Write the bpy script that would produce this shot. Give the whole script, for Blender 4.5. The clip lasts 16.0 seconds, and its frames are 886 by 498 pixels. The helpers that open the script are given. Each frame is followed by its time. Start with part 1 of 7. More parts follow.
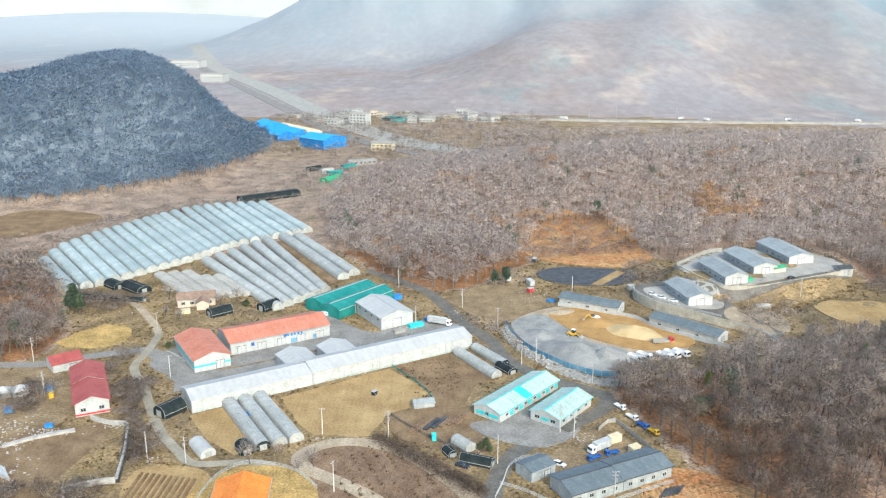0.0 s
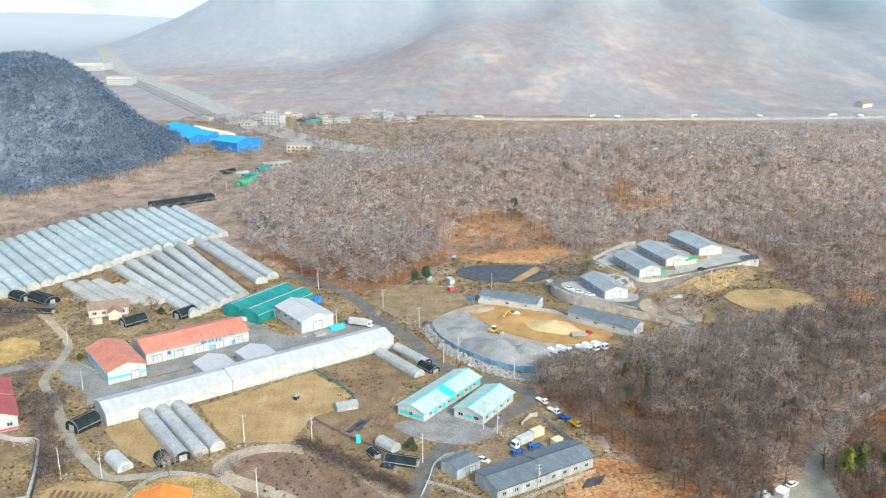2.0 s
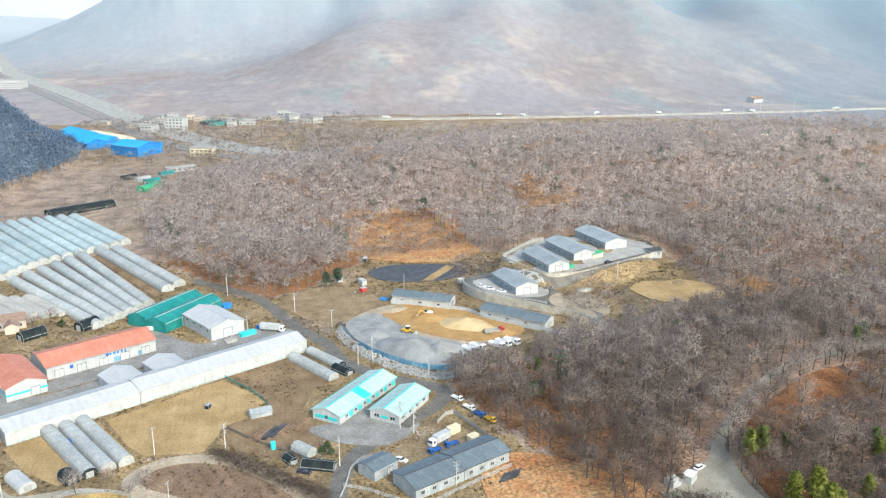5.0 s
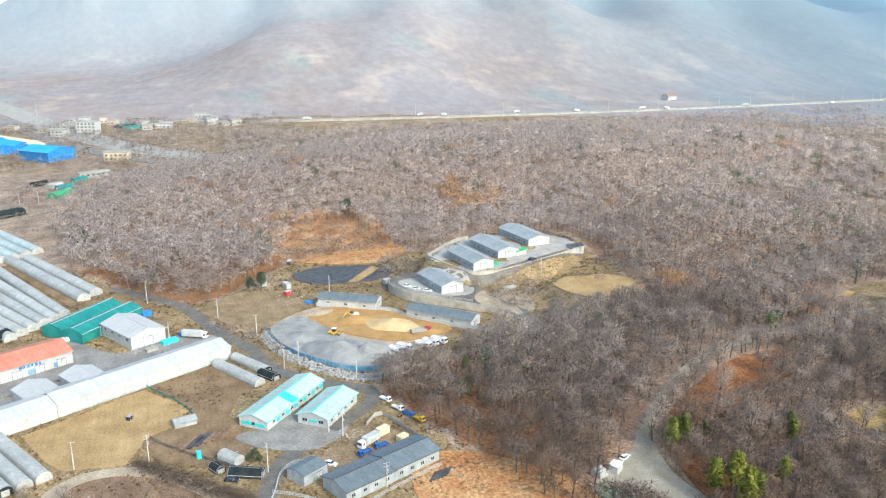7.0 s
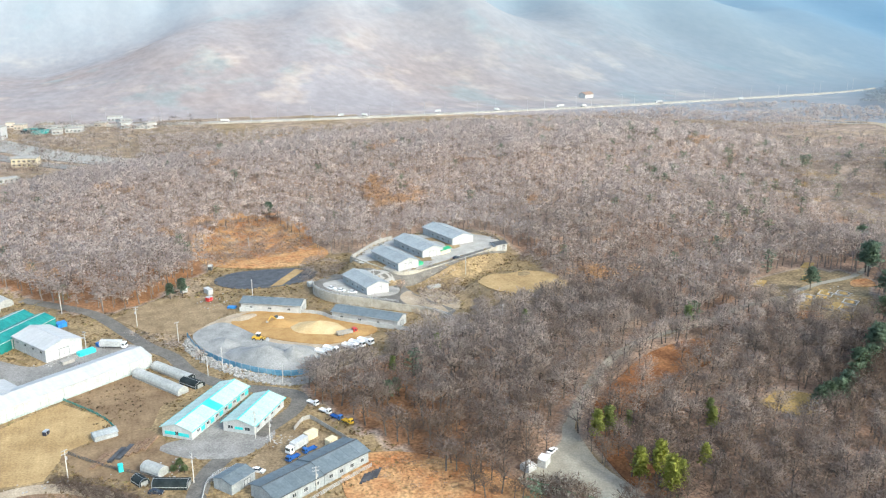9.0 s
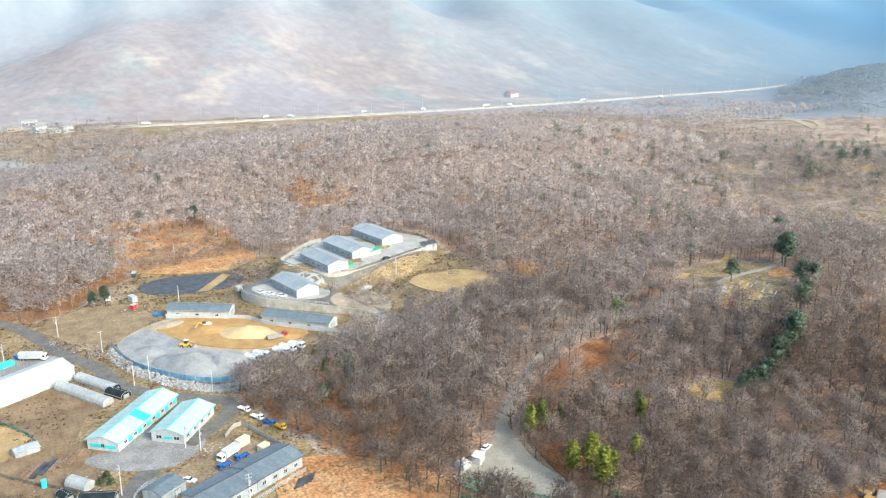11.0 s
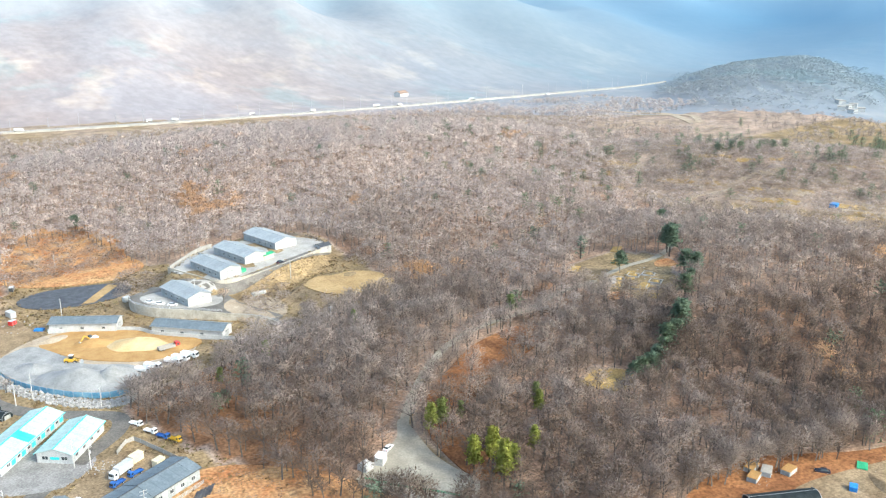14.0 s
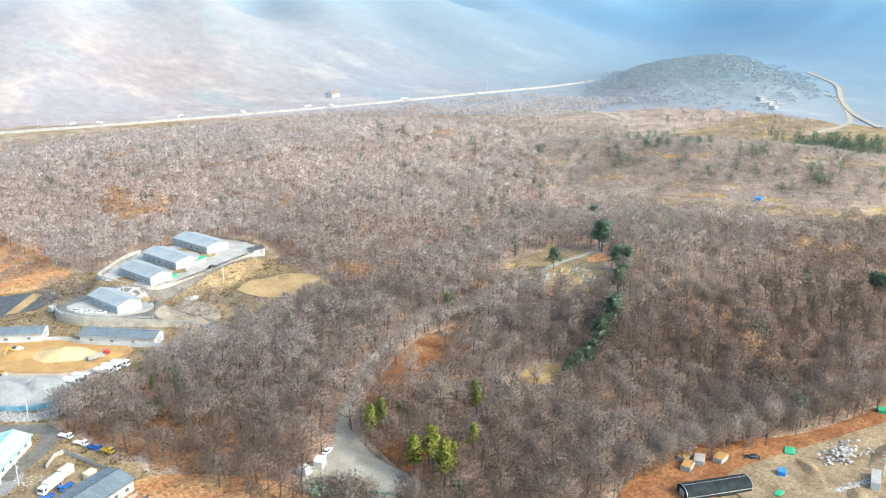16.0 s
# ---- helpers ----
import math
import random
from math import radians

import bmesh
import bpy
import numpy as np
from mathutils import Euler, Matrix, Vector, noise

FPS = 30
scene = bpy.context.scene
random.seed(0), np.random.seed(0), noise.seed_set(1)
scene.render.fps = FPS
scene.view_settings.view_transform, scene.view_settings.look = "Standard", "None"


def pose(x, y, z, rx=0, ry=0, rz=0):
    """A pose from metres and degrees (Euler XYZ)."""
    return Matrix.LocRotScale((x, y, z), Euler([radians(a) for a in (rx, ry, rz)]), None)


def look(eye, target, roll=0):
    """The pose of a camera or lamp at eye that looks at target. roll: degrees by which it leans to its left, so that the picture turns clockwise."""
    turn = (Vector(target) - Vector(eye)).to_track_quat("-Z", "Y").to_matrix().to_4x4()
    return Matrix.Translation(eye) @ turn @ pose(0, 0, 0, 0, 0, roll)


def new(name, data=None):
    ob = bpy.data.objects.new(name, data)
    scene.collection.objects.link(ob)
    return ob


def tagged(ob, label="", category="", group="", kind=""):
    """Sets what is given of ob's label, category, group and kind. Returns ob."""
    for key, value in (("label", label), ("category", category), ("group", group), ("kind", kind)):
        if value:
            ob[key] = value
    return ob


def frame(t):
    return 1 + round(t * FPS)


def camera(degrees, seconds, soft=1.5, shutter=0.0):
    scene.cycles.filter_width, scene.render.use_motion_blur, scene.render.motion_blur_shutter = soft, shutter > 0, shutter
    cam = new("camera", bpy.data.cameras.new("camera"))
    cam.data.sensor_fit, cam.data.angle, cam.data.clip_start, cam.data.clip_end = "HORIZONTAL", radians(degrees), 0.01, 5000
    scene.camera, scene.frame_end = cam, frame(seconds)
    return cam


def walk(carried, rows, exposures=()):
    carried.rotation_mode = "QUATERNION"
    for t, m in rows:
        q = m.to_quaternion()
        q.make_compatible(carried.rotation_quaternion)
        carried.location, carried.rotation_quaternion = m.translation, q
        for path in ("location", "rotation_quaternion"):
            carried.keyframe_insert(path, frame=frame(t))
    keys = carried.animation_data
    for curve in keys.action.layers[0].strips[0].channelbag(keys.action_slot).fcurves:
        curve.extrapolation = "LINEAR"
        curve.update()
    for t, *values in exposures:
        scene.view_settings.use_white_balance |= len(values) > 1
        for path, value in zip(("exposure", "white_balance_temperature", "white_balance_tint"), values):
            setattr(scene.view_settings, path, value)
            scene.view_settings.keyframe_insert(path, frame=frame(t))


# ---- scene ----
# the camera hangs in the air and pans to the right; one tilt for the whole clip
cam = camera(53.86, 16.0, soft=1.25)
EYE, TILT = (0.0, 0.0, 140.0), -16.22
TURNS = [(0, -0.00),
        (0.5, -1.68),
        (1, -3.20),
        (1.5, -4.64),
        (2, -5.51),
        (2.5, -6.44),
        (3, -7.36),
        (3.5, -8.35),
        (4, -9.36),
        (6.5, -15.37),
        (7, -16.72),
        (7.5, -18.10),
        (8, -19.42),
        (8.5, -20.66),
        (9, -21.89),
        (11.5, -27.86),
        (12, -29.05),
        (12.5, -30.27),
        (13, -31.46),
        (13.5, -32.66),
        (14, -33.85),
        (14.5, -34.98),
        (15, -36.07),
        (15.5, -37.16),
        (16, -38.27)]
walk(cam, [(t, pose(*EYE, 90 + TILT, 0, turn)) for t, turn in TURNS], exposures=[(0, 0.03, 6320, 1), (4, 0.04, 6320, 1), (6.5, 0.12, 6320, 1), (9, 0.2, 6320, 1), (11.5, 0.36, 6320, 1), (16, 0.5, 6320, 1)])

# ---- light: a hazy winter sun and a bright sky ----
SUN_BEARING, SUN_HEIGHT = radians(156), radians(36)
world = bpy.data.worlds.new("sky")
scene.world = world
world.use_nodes = True
wt = world.node_tree
sky = wt.nodes.new("ShaderNodeTexSky")
sky.sky_type, sky.sun_disc = "NISHITA", False
sky.sun_elevation, sky.sun_rotation = SUN_HEIGHT, SUN_BEARING
sky.air_density, sky.dust_density, sky.ozone_density = 1.0, 3.0, 1.0
wt.links.new(sky.outputs["Color"], wt.nodes["Background"].inputs["Color"])
wt.nodes["Background"].inputs["Strength"].default_value = 0.33
lamp = bpy.data.lights.new("sun", "SUN")
lamp.energy, lamp.angle, lamp.color = 2.1, radians(5), (1.0, 0.96, 0.90)
sun = new("sun", lamp)
sun_way = Vector((math.sin(SUN_BEARING) * math.cos(SUN_HEIGHT), math.cos(SUN_BEARING) * math.cos(SUN_HEIGHT), math.sin(SUN_HEIGHT)))
sun.matrix_world = look(sun_way * 900, (0, 0, 0))

# ---- the lie of the land ----
def bump(x, y, cx, cy, rx, ry, turn=0.0, power=1.0):
    c, s = math.cos(turn), math.sin(turn)
    u, v = ((x - cx) * c + (y - cy) * s) / rx, (-(x - cx) * s + (y - cy) * c) / ry
    q = (u * u + v * v) ** power
    return math.exp(-q) if q < 30 else 0.0


def step(a, b, v):
    v = min(1.0, max(0.0, (v - a) / (b - a)))
    return v * v * (3 - 2 * v)


def level(z, x, y, cx, cy, rx, ry, turn, height, soft):
    """A terrace: the land is cut or filled to one height inside an ellipse, with a slope round it."""
    c, s = math.cos(turn), math.sin(turn)
    u, v = ((x - cx) * c + (y - cy) * s) / rx, (-(x - cx) * s + (y - cy) * c) / ry
    d = (math.hypot(u, v) - 1) * min(rx, ry)
    return z + (height - z) * (1 - step(0, soft, d)) if d < soft else z


def inside(poly, x, y):
    hit, n = False, len(poly)
    for i in range(n):
        (x0, y0), (x1, y1) = poly[i], poly[i - 1]
        if (y0 > y) != (y1 > y) and x < (x1 - x0) * (y - y0) / (y1 - y0) + x0:
            hit = not hit
    return hit


# the retaining wall and the yard that it holds
RETAIN = [(93, 404), (92, 393), (98, 381), (110, 370), (123, 359), (134, 350), (140, 338), (139, 330)]
LOWER_YARD = RETAIN[:7] + [(146, 344), (136, 372), (134, 392), (120, 404), (106, 412)]


def bench(z, x, y, poly, height):
    """Land filled flat behind a wall."""
    return max(z, height) if inside(poly, x, y) else z


def ground(x, y):
    """Height of the land at a place."""
    z = 0.0
    # the wooded hill in the middle
    z += 24.5 * bump(x, y, 285, 655, 270, 118, 0.0, 1.7)
    z += 12 * bump(x, y, 330, 500, 130, 100, 0.5, 1.4)
    # the near wood
    z += 14 * bump(x, y, 350, 265, 100, 95, -0.3, 1.3)
    z += 5 * bump(x, y, 165, 270, 50, 55, 0.0, 1.4)
    # the scrubby slope beyond it
    z += 24 * bump(x, y, 600, 420, 190, 75, -0.98, 1.4)
    # the mountain on the left
    z += 84 * bump(x, y, -396, 795, 190, 190, 0.0, 3.0) * (0.86 + 0.14 * math.sin(0.021 * x + 0.016 * y))
    z += 16 * bump(x, y, -320, 765, 55, 60)
    # the far range, its spur and the last ridge
    if y > 600:
        k = step(1060, 1800, y) * step(-170, 330, x - 0.1 * (y - 1100))
        z += 135 * k * (1 + 0.16 * math.sin(x * 0.0102 + y * 0.0047) + 0.10 * math.sin(x * 0.023 - y * 0.006 + 1.3))
        k = step(1750, 2700, y) * step(-800, 250, x)
        z += 400 * k * (1 + 0.08 * math.sin(x * 0.0052 + y * 0.0017))
        z += 40 * step(2900, 3800, y - 0.3 * x) * (1 + 0.5 * math.sin(x * 0.003))
    # the low spur and the blue mountain of the side valley
    if x > 700:
        z += 44 * bump(x, y, 1150, 815, 300, 120, 0.62, 1.0) * (1 + 0.25 * math.sin(x * 0.021 + 0.7) * math.cos(y * 0.024))
        z += 150 * bump(x, y, 2150, 1020, 560, 420, 0.45, 1.5)
    # terraces
    z = level(z, x, y, 163, 426, 48, 27, 0.5, 8.0, 9)
    z = bench(z, x, y, LOWER_YARD, 4.0 - 2.0 * step(114, 140, x))
    z = level(z, x, y, 186, 363, 21, 17, 0.3, 5.0, 9)
    return z

# ---- materials ----
def material(name, low, high, rough=0.8, scale=1.0, fine=None, bump=0.15, metal=0.0, random_tint=0.0, wave=None, streak=None,
             spec=0.3, attribute=None, contrast=1.0, through_light=0.0):
    """A surface of two colours mixed by broad and fine noise. wave: (width in metres, axis, depth) for ribs; streak: stretched stains;
    attribute: ((place, colour), ...) a ramp driven by a named value on the mesh instead of the noise."""
    m = bpy.data.materials.new(name)
    m.use_nodes = True
    nt = m.node_tree
    n, l = nt.nodes, nt.links
    b = n["Principled BSDF"]
    b.inputs["Roughness"].default_value, b.inputs["Metallic"].default_value = rough, metal
    b.inputs["Specular IOR Level"].default_value = spec
    co = n.new("ShaderNodeTexCoord")
    broad = n.new("ShaderNodeTexNoise")
    broad.inputs["Scale"].default_value, broad.inputs["Detail"].default_value = scale, 6
    broad.inputs["Roughness"].default_value = 0.62
    l.new(co.outputs["Object"], broad.inputs["Vector"])
    grain = n.new("ShaderNodeTexNoise")
    grain.inputs["Scale"].default_value, grain.inputs["Detail"].default_value = fine or scale * 9, 4
    l.new(co.outputs["Object"], grain.inputs["Vector"])
    ramp = n.new("ShaderNodeMapRange")
    ramp.inputs["From Min"].default_value, ramp.inputs["From Max"].default_value = 0.36, 0.66
    l.new(broad.outputs["Fac"], ramp.inputs["Value"])
    mix = n.new("ShaderNodeMix")
    mix.data_type = "RGBA"
    mix.inputs["A"].default_value, mix.inputs["B"].default_value = (*low, 1), (*high, 1)
    l.new(ramp.outputs["Result"], mix.inputs["Factor"])
    colour = mix.outputs["Result"]
    if attribute:
        at = n.new("ShaderNodeAttribute")
        at.attribute_name = attribute[0]
        cr = n.new("ShaderNodeValToRGB")
        while len(cr.color_ramp.elements) < len(attribute[1]):
            cr.color_ramp.elements.new(0.5)
        for e, (p, c) in zip(cr.color_ramp.elements, attribute[1]):
            e.position, e.color = p, (*c, 1)
        l.new(at.outputs["Fac"], cr.inputs["Fac"])
        mx = n.new("ShaderNodeMix")
        mx.data_type, mx.blend_type = "RGBA", "MULTIPLY"
        mx.inputs["Factor"].default_value = 1
        l.new(cr.outputs["Color"], mx.inputs["A"])
        l.new(colour, mx.inputs["B"])
        colour = mx.outputs["Result"]
    var = n.new("ShaderNodeHueSaturation")
    v = n.new("ShaderNodeMapRange")
    v.inputs["From Min"].default_value, v.inputs["From Max"].default_value = 0.3, 0.7
    v.inputs["To Min"].default_value, v.inputs["To Max"].default_value = 1 - 0.18 * contrast, 1 + 0.16 * contrast
    l.new(grain.outputs["Fac"], v.inputs["Value"])
    value = v.outputs["Result"]
    if random_tint:
        oi = n.new("ShaderNodeObjectInfo")
        rr = n.new("ShaderNodeMapRange")
        rr.inputs["To Min"].default_value, rr.inputs["To Max"].default_value = 1 - random_tint, 1 + random_tint
        l.new(oi.outputs["Random"], rr.inputs["Value"])
        mu = n.new("ShaderNodeMath")
        mu.operation = "MULTIPLY"
        l.new(value, mu.inputs[0]), l.new(rr.outputs["Result"], mu.inputs[1])
        value = mu.outputs["Value"]
    if streak:
        mp = n.new("ShaderNodeMapping")
        mp.inputs["Scale"].default_value = streak
        st = n.new("ShaderNodeTexNoise")
        st.inputs["Scale"].default_value, st.inputs["Detail"].default_value = 1.0, 5
        l.new(co.outputs["Object"], mp.inputs["Vector"]), l.new(mp.outputs["Vector"], st.inputs["Vector"])
        sr = n.new("ShaderNodeMapRange")
        sr.inputs["From Min"].default_value, sr.inputs["From Max"].default_value = 0.3, 0.62
        sr.inputs["To Min"].default_value, sr.inputs["To Max"].default_value = 0.90, 1.03
        l.new(st.outputs["Fac"], sr.inputs["Value"])
        mu = n.new("ShaderNodeMath")
        mu.operation = "MULTIPLY"
        l.new(value, mu.inputs[0]), l.new(sr.outputs["Result"], mu.inputs[1])
        value = mu.outputs["Value"]
    l.new(value, var.inputs["Value"])
    l.new(colour, var.inputs["Color"])
    l.new(var.outputs["Color"], b.inputs["Base Color"])
    bp = n.new("ShaderNodeBump")
    bp.inputs["Strength"].default_value, bp.inputs["Distance"].default_value = bump, 0.2
    l.new(grain.outputs["Fac"], bp.inputs["Height"])
    normal = bp.outputs["Normal"]
    if wave:
        w = n.new("ShaderNodeTexWave")
        w.bands_direction = wave[1]
        w.inputs["Scale"].default_value = 0.314 / wave[0]
        l.new(co.outputs["Object"], w.inputs["Vector"])
        b2 = n.new("ShaderNodeBump")
        b2.inputs["Strength"].default_value, b2.inputs["Distance"].default_value = 0.6, wave[2]
        l.new(w.outputs["Fac"], b2.inputs["Height"]), l.new(normal, b2.inputs["Normal"])
        normal = b2.outputs["Normal"]
    l.new(normal, b.inputs["Normal"])
    if through_light:
        tr, both = n.new("ShaderNodeBsdfTranslucent"), n.new("ShaderNodeMixShader")
        l.new(var.outputs["Color"], tr.inputs["Color"])
        both.inputs["Fac"].default_value = through_light
        l.new(b.outputs["BSDF"], both.inputs[1]), l.new(tr.outputs["BSDF"], both.inputs[2])
        l.new(both.outputs["Shader"], n["Material Output"].inputs["Surface"])
    return m


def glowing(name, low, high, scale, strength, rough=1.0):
    """Far haze-veiled distance: a plain backdrop with the haze put into a glowing colour."""
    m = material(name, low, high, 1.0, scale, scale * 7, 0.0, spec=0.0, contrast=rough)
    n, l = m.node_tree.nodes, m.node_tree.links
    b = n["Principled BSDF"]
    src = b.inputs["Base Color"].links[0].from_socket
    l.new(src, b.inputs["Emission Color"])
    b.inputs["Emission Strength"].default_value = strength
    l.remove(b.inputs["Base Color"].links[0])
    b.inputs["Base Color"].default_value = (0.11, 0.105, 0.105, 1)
    mp = n.new("ShaderNodeMapping")
    mp.inputs["Scale"].default_value = (1.0, 0.5, 1.2)
    co = next(k for k in n if k.type == "TEX_COORD")
    l.new(co.outputs["Object"], mp.inputs["Vector"])
    for k in n:
        if k.type == "TEX_NOISE":
            l.new(mp.outputs["Vector"], k.inputs["Vector"])
    return m


# stops 0.5 and 0.75 are lightened, haze put into the woodland floor
GROUND_RAMP = ("litter", ((0.0, (0.62, 0.47, 0.26)), (0.3, (0.54, 0.41, 0.25)), (0.5, (0.70, 0.56, 0.47)), (0.75, (0.64, 0.44, 0.33)), (1.0, (0.56, 0.28, 0.13))))
M_GROUND = material("dry_ground", (0.30, 0.295, 0.285), (0.62, 0.60, 0.555), 0.95, 0.075, 0.9, 0.6, attribute=GROUND_RAMP, spec=0.1, contrast=2.6)
M_STRAW = material("straw_field", (0.31, 0.21, 0.10), (0.44, 0.315, 0.16), 0.95, 0.09, 1.4, 0.4, streak=(0.9, 0.06, 1), spec=0.1, contrast=1.2)
M_EARTH = material("brown_field", (0.17, 0.115, 0.07), (0.28, 0.2, 0.12), 0.95, 0.1, 1.2, 0.5, streak=(0.9, 0.05, 1), spec=0.1, contrast=1.2)
M_GOLD = material("golden_grass", (0.30, 0.21, 0.085), (0.54, 0.37, 0.15), 0.95, 0.12, 1.5, 0.4, spec=0.1, contrast=2.2)
M_RUST = material("rust_grass", (0.37, 0.165, 0.07), (0.50, 0.32, 0.16), 0.95, 0.07, 0.9, 0.6, spec=0.1, contrast=2.6)
M_TRACK = material("dirt_track", (0.33, 0.265, 0.19), (0.45, 0.375, 0.28), 0.95, 0.12, 1.6, 0.3, spec=0.1, contrast=1.6)
M_SHRUB_SOIL = material("red_scrub_soil", (0.17, 0.11, 0.072), (0.28, 0.195, 0.13), 0.95, 0.15, 1.8, 0.6, spec=0.1, contrast=2.4)
M_ASPHALT = material("worn_asphalt", (0.20, 0.192, 0.18), (0.30, 0.288, 0.27), 0.9, 0.12, 1.6, 0.2, spec=0.2, contrast=1.5)
M_WET = material("damp_asphalt", (0.11, 0.102, 0.09), (0.19, 0.175, 0.152), 0.7, 0.15, 1.4, 0.2, spec=0.3, contrast=1.6)
M_CONCRETE = material("pale_concrete", (0.31, 0.30, 0.275), (0.42, 0.405, 0.37), 0.9, 0.15, 1.8, 0.2, spec=0.2)
M_WALLCON = material("stained_concrete", (0.36, 0.33, 0.27), (0.52, 0.49, 0.42), 0.9, 0.3, 2.2, 0.3, streak=(0.7, 0.7, 0.12), spec=0.2)
M_GRAVEL = material("grey_gravel", (0.225, 0.23, 0.225), (0.34, 0.34, 0.33), 0.95, 0.16, 3.0, 0.5, spec=0.1, contrast=1.6)
M_SAND = material("yellow_sand", (0.48, 0.35, 0.18), (0.58, 0.45, 0.26), 0.95, 0.2, 2.5, 0.3, spec=0.1)
M_SAND_BROWN = material("brown_sand", (0.34, 0.20, 0.08), (0.44, 0.28, 0.12), 0.95, 0.2, 2.5, 0.3, spec=0.1)
M_STONE = material("grey_boulder", (0.24, 0.235, 0.22), (0.42, 0.41, 0.39), 0.9, 0.8, 4, 0.5, spec=0.2)
M_BLACKFILM = material("black_film", (0.035, 0.037, 0.04), (0.10, 0.10, 0.105), 0.55, 0.3, 2.0, 0.4, spec=0.4)
M_BLACKNET = material("black_shade_net", (0.012, 0.018, 0.02), (0.03, 0.04, 0.042), 0.8, 0.4, 3.0, 0.4, spec=0.2)
M_WHITE = material("white_panel", (0.42, 0.435, 0.435), (0.52, 0.53, 0.525), 0.55, 0.3, 2.0, 0.05, random_tint=0.04, streak=(0.6, 0.6, 0.08))
M_WHITEFILM = material("white_membrane", (0.43, 0.44, 0.44), (0.475, 0.48, 0.48), 0.5, 0.12, 0.9, 0.03, streak=(0.5, 0.08, 0.3), contrast=0.4)
M_FILM = material("milky_greenhouse_film", (0.33, 0.40, 0.395), (0.47, 0.53, 0.52), 0.38, 0.14, 1.2, 0.12, random_tint=0.12, wave=(1.2, "X", 0.05),
                  streak=(0.35, 0.12, 0.12), spec=0.5)
M_FILM_GREY = material("aged_greenhouse_film", (0.34, 0.355, 0.34), (0.47, 0.48, 0.46), 0.5, 0.15, 1.2, 0.12, random_tint=0.1, wave=(1.2, "X", 0.05),
                       streak=(0.3, 0.12, 0.12), spec=0.4)
M_FILM_TAN = material("dusty_tan_film", (0.36, 0.34, 0.30), (0.48, 0.46, 0.41), 0.6, 0.15, 1.2, 0.12, random_tint=0.1, wave=(1.2, "X", 0.05),
                      streak=(0.3, 0.12, 0.12))
M_ORANGE_ROOF = material("salmon_orange_roof", (0.46, 0.17, 0.11), (0.55, 0.24, 0.17), 0.6, 0.15, 1.5, 0.05, wave=(0.9, "X", 0.02), streak=(0.5, 0.08, 0.3))
M_RED_ROOF = material("faded_red_roof", (0.31, 0.07, 0.065), (0.41, 0.115, 0.105), 0.6, 0.15, 1.5, 0.05, wave=(0.9, "X", 0.02), streak=(0.5, 0.08, 0.3))
M_BRIGHT_ORANGE = material("bright_orange_roof", (0.66, 0.20, 0.03), (0.75, 0.27, 0.05), 0.5, 0.2, 1.5, 0.05, wave=(0.9, "X", 0.02))
M_GREEN_ROOF = material("teal_green_roof", (0.01, 0.17, 0.16), (0.035, 0.26, 0.24), 0.55, 0.15, 1.5, 0.1, streak=(0.5, 0.1, 0.3))
M_MINT_ROOF = material("pale_mint_roof", (0.36, 0.48, 0.445), (0.45, 0.565, 0.525), 0.55, 0.15, 1.5, 0.05, wave=(0.9, "X", 0.02), streak=(0.5, 0.08, 0.3))
M_CYAN = material("turquoise_trim", (0.04, 0.50, 0.52), (0.08, 0.62, 0.62), 0.5, 0.3, 2, 0.05)
M_GREY_ROOF = material("blue_grey_roof", (0.255, 0.285, 0.295), (0.34, 0.37, 0.38), 0.5, 0.15, 1.4, 0.05, random_tint=0.08, wave=(0.9, "X", 0.02),
                       streak=(0.5, 0.08, 0.3))
M_GREY_WALL = material("grey_sheet_wall", (0.28, 0.31, 0.32), (0.40, 0.43, 0.44), 0.6, 0.3, 2, 0.05, wave=(0.6, "X", 0.06), streak=(0.6, 0.6, 0.1))
M_DARK_GREY = material("dark_grey_trim", (0.05, 0.055, 0.06), (0.09, 0.095, 0.1), 0.5, 0.4, 2, 0.05)
M_BLUE_ROOF = material("bright_blue_roof", (0.02, 0.30, 0.70), (0.05, 0.40, 0.82), 0.5, 0.08, 0.8, 0.05, wave=(1.2, "X", 0.1))
M_BLUE_TARP = material("blue_tarpaulin", (0.02, 0.16, 0.48), (0.05, 0.28, 0.62), 0.5, 0.4, 2, 0.3)
M_BLUE_SCREEN = material("faded_blue_screen", (0.10, 0.26, 0.40), (0.22, 0.40, 0.52), 0.7, 0.25, 1.8, 0.2)
M_GREEN = material("bright_green_sheet", (0.03, 0.30, 0.14), (0.07, 0.40, 0.20), 0.6, 0.4, 2, 0.2)
M_GLASS = material("dark_window_glass", (0.03, 0.04, 0.045), (0.06, 0.075, 0.085), 0.12, 0.5, 2, 0.0, spec=0.8)
M_TYRE = material("black_rubber", (0.015, 0.015, 0.015), (0.035, 0.035, 0.035), 0.85, 2, 9, 0.1)
M_STEEL = material("galvanised_steel", (0.42, 0.43, 0.44), (0.58, 0.58, 0.58), 0.45, 1, 6, 0.05, metal=0.6)
M_POLE = material("concrete_pole", (0.50, 0.48, 0.45), (0.64, 0.62, 0.58), 0.85, 0.8, 5, 0.1)
M_PAINT_WHITE = material("white_car_paint", (0.78, 0.78, 0.78), (0.84, 0.84, 0.84), 0.25, 0.5, 3, 0.0, spec=0.5)
M_PAINT_BLUE = material("blue_truck_paint", (0.02, 0.10, 0.36), (0.04, 0.16, 0.45), 0.3, 0.5, 3, 0.0, spec=0.5)
M_PAINT_DARK = material("dark_car_paint", (0.02, 0.025, 0.04), (0.04, 0.045, 0.06), 0.25, 0.5, 3, 0.0, spec=0.5)
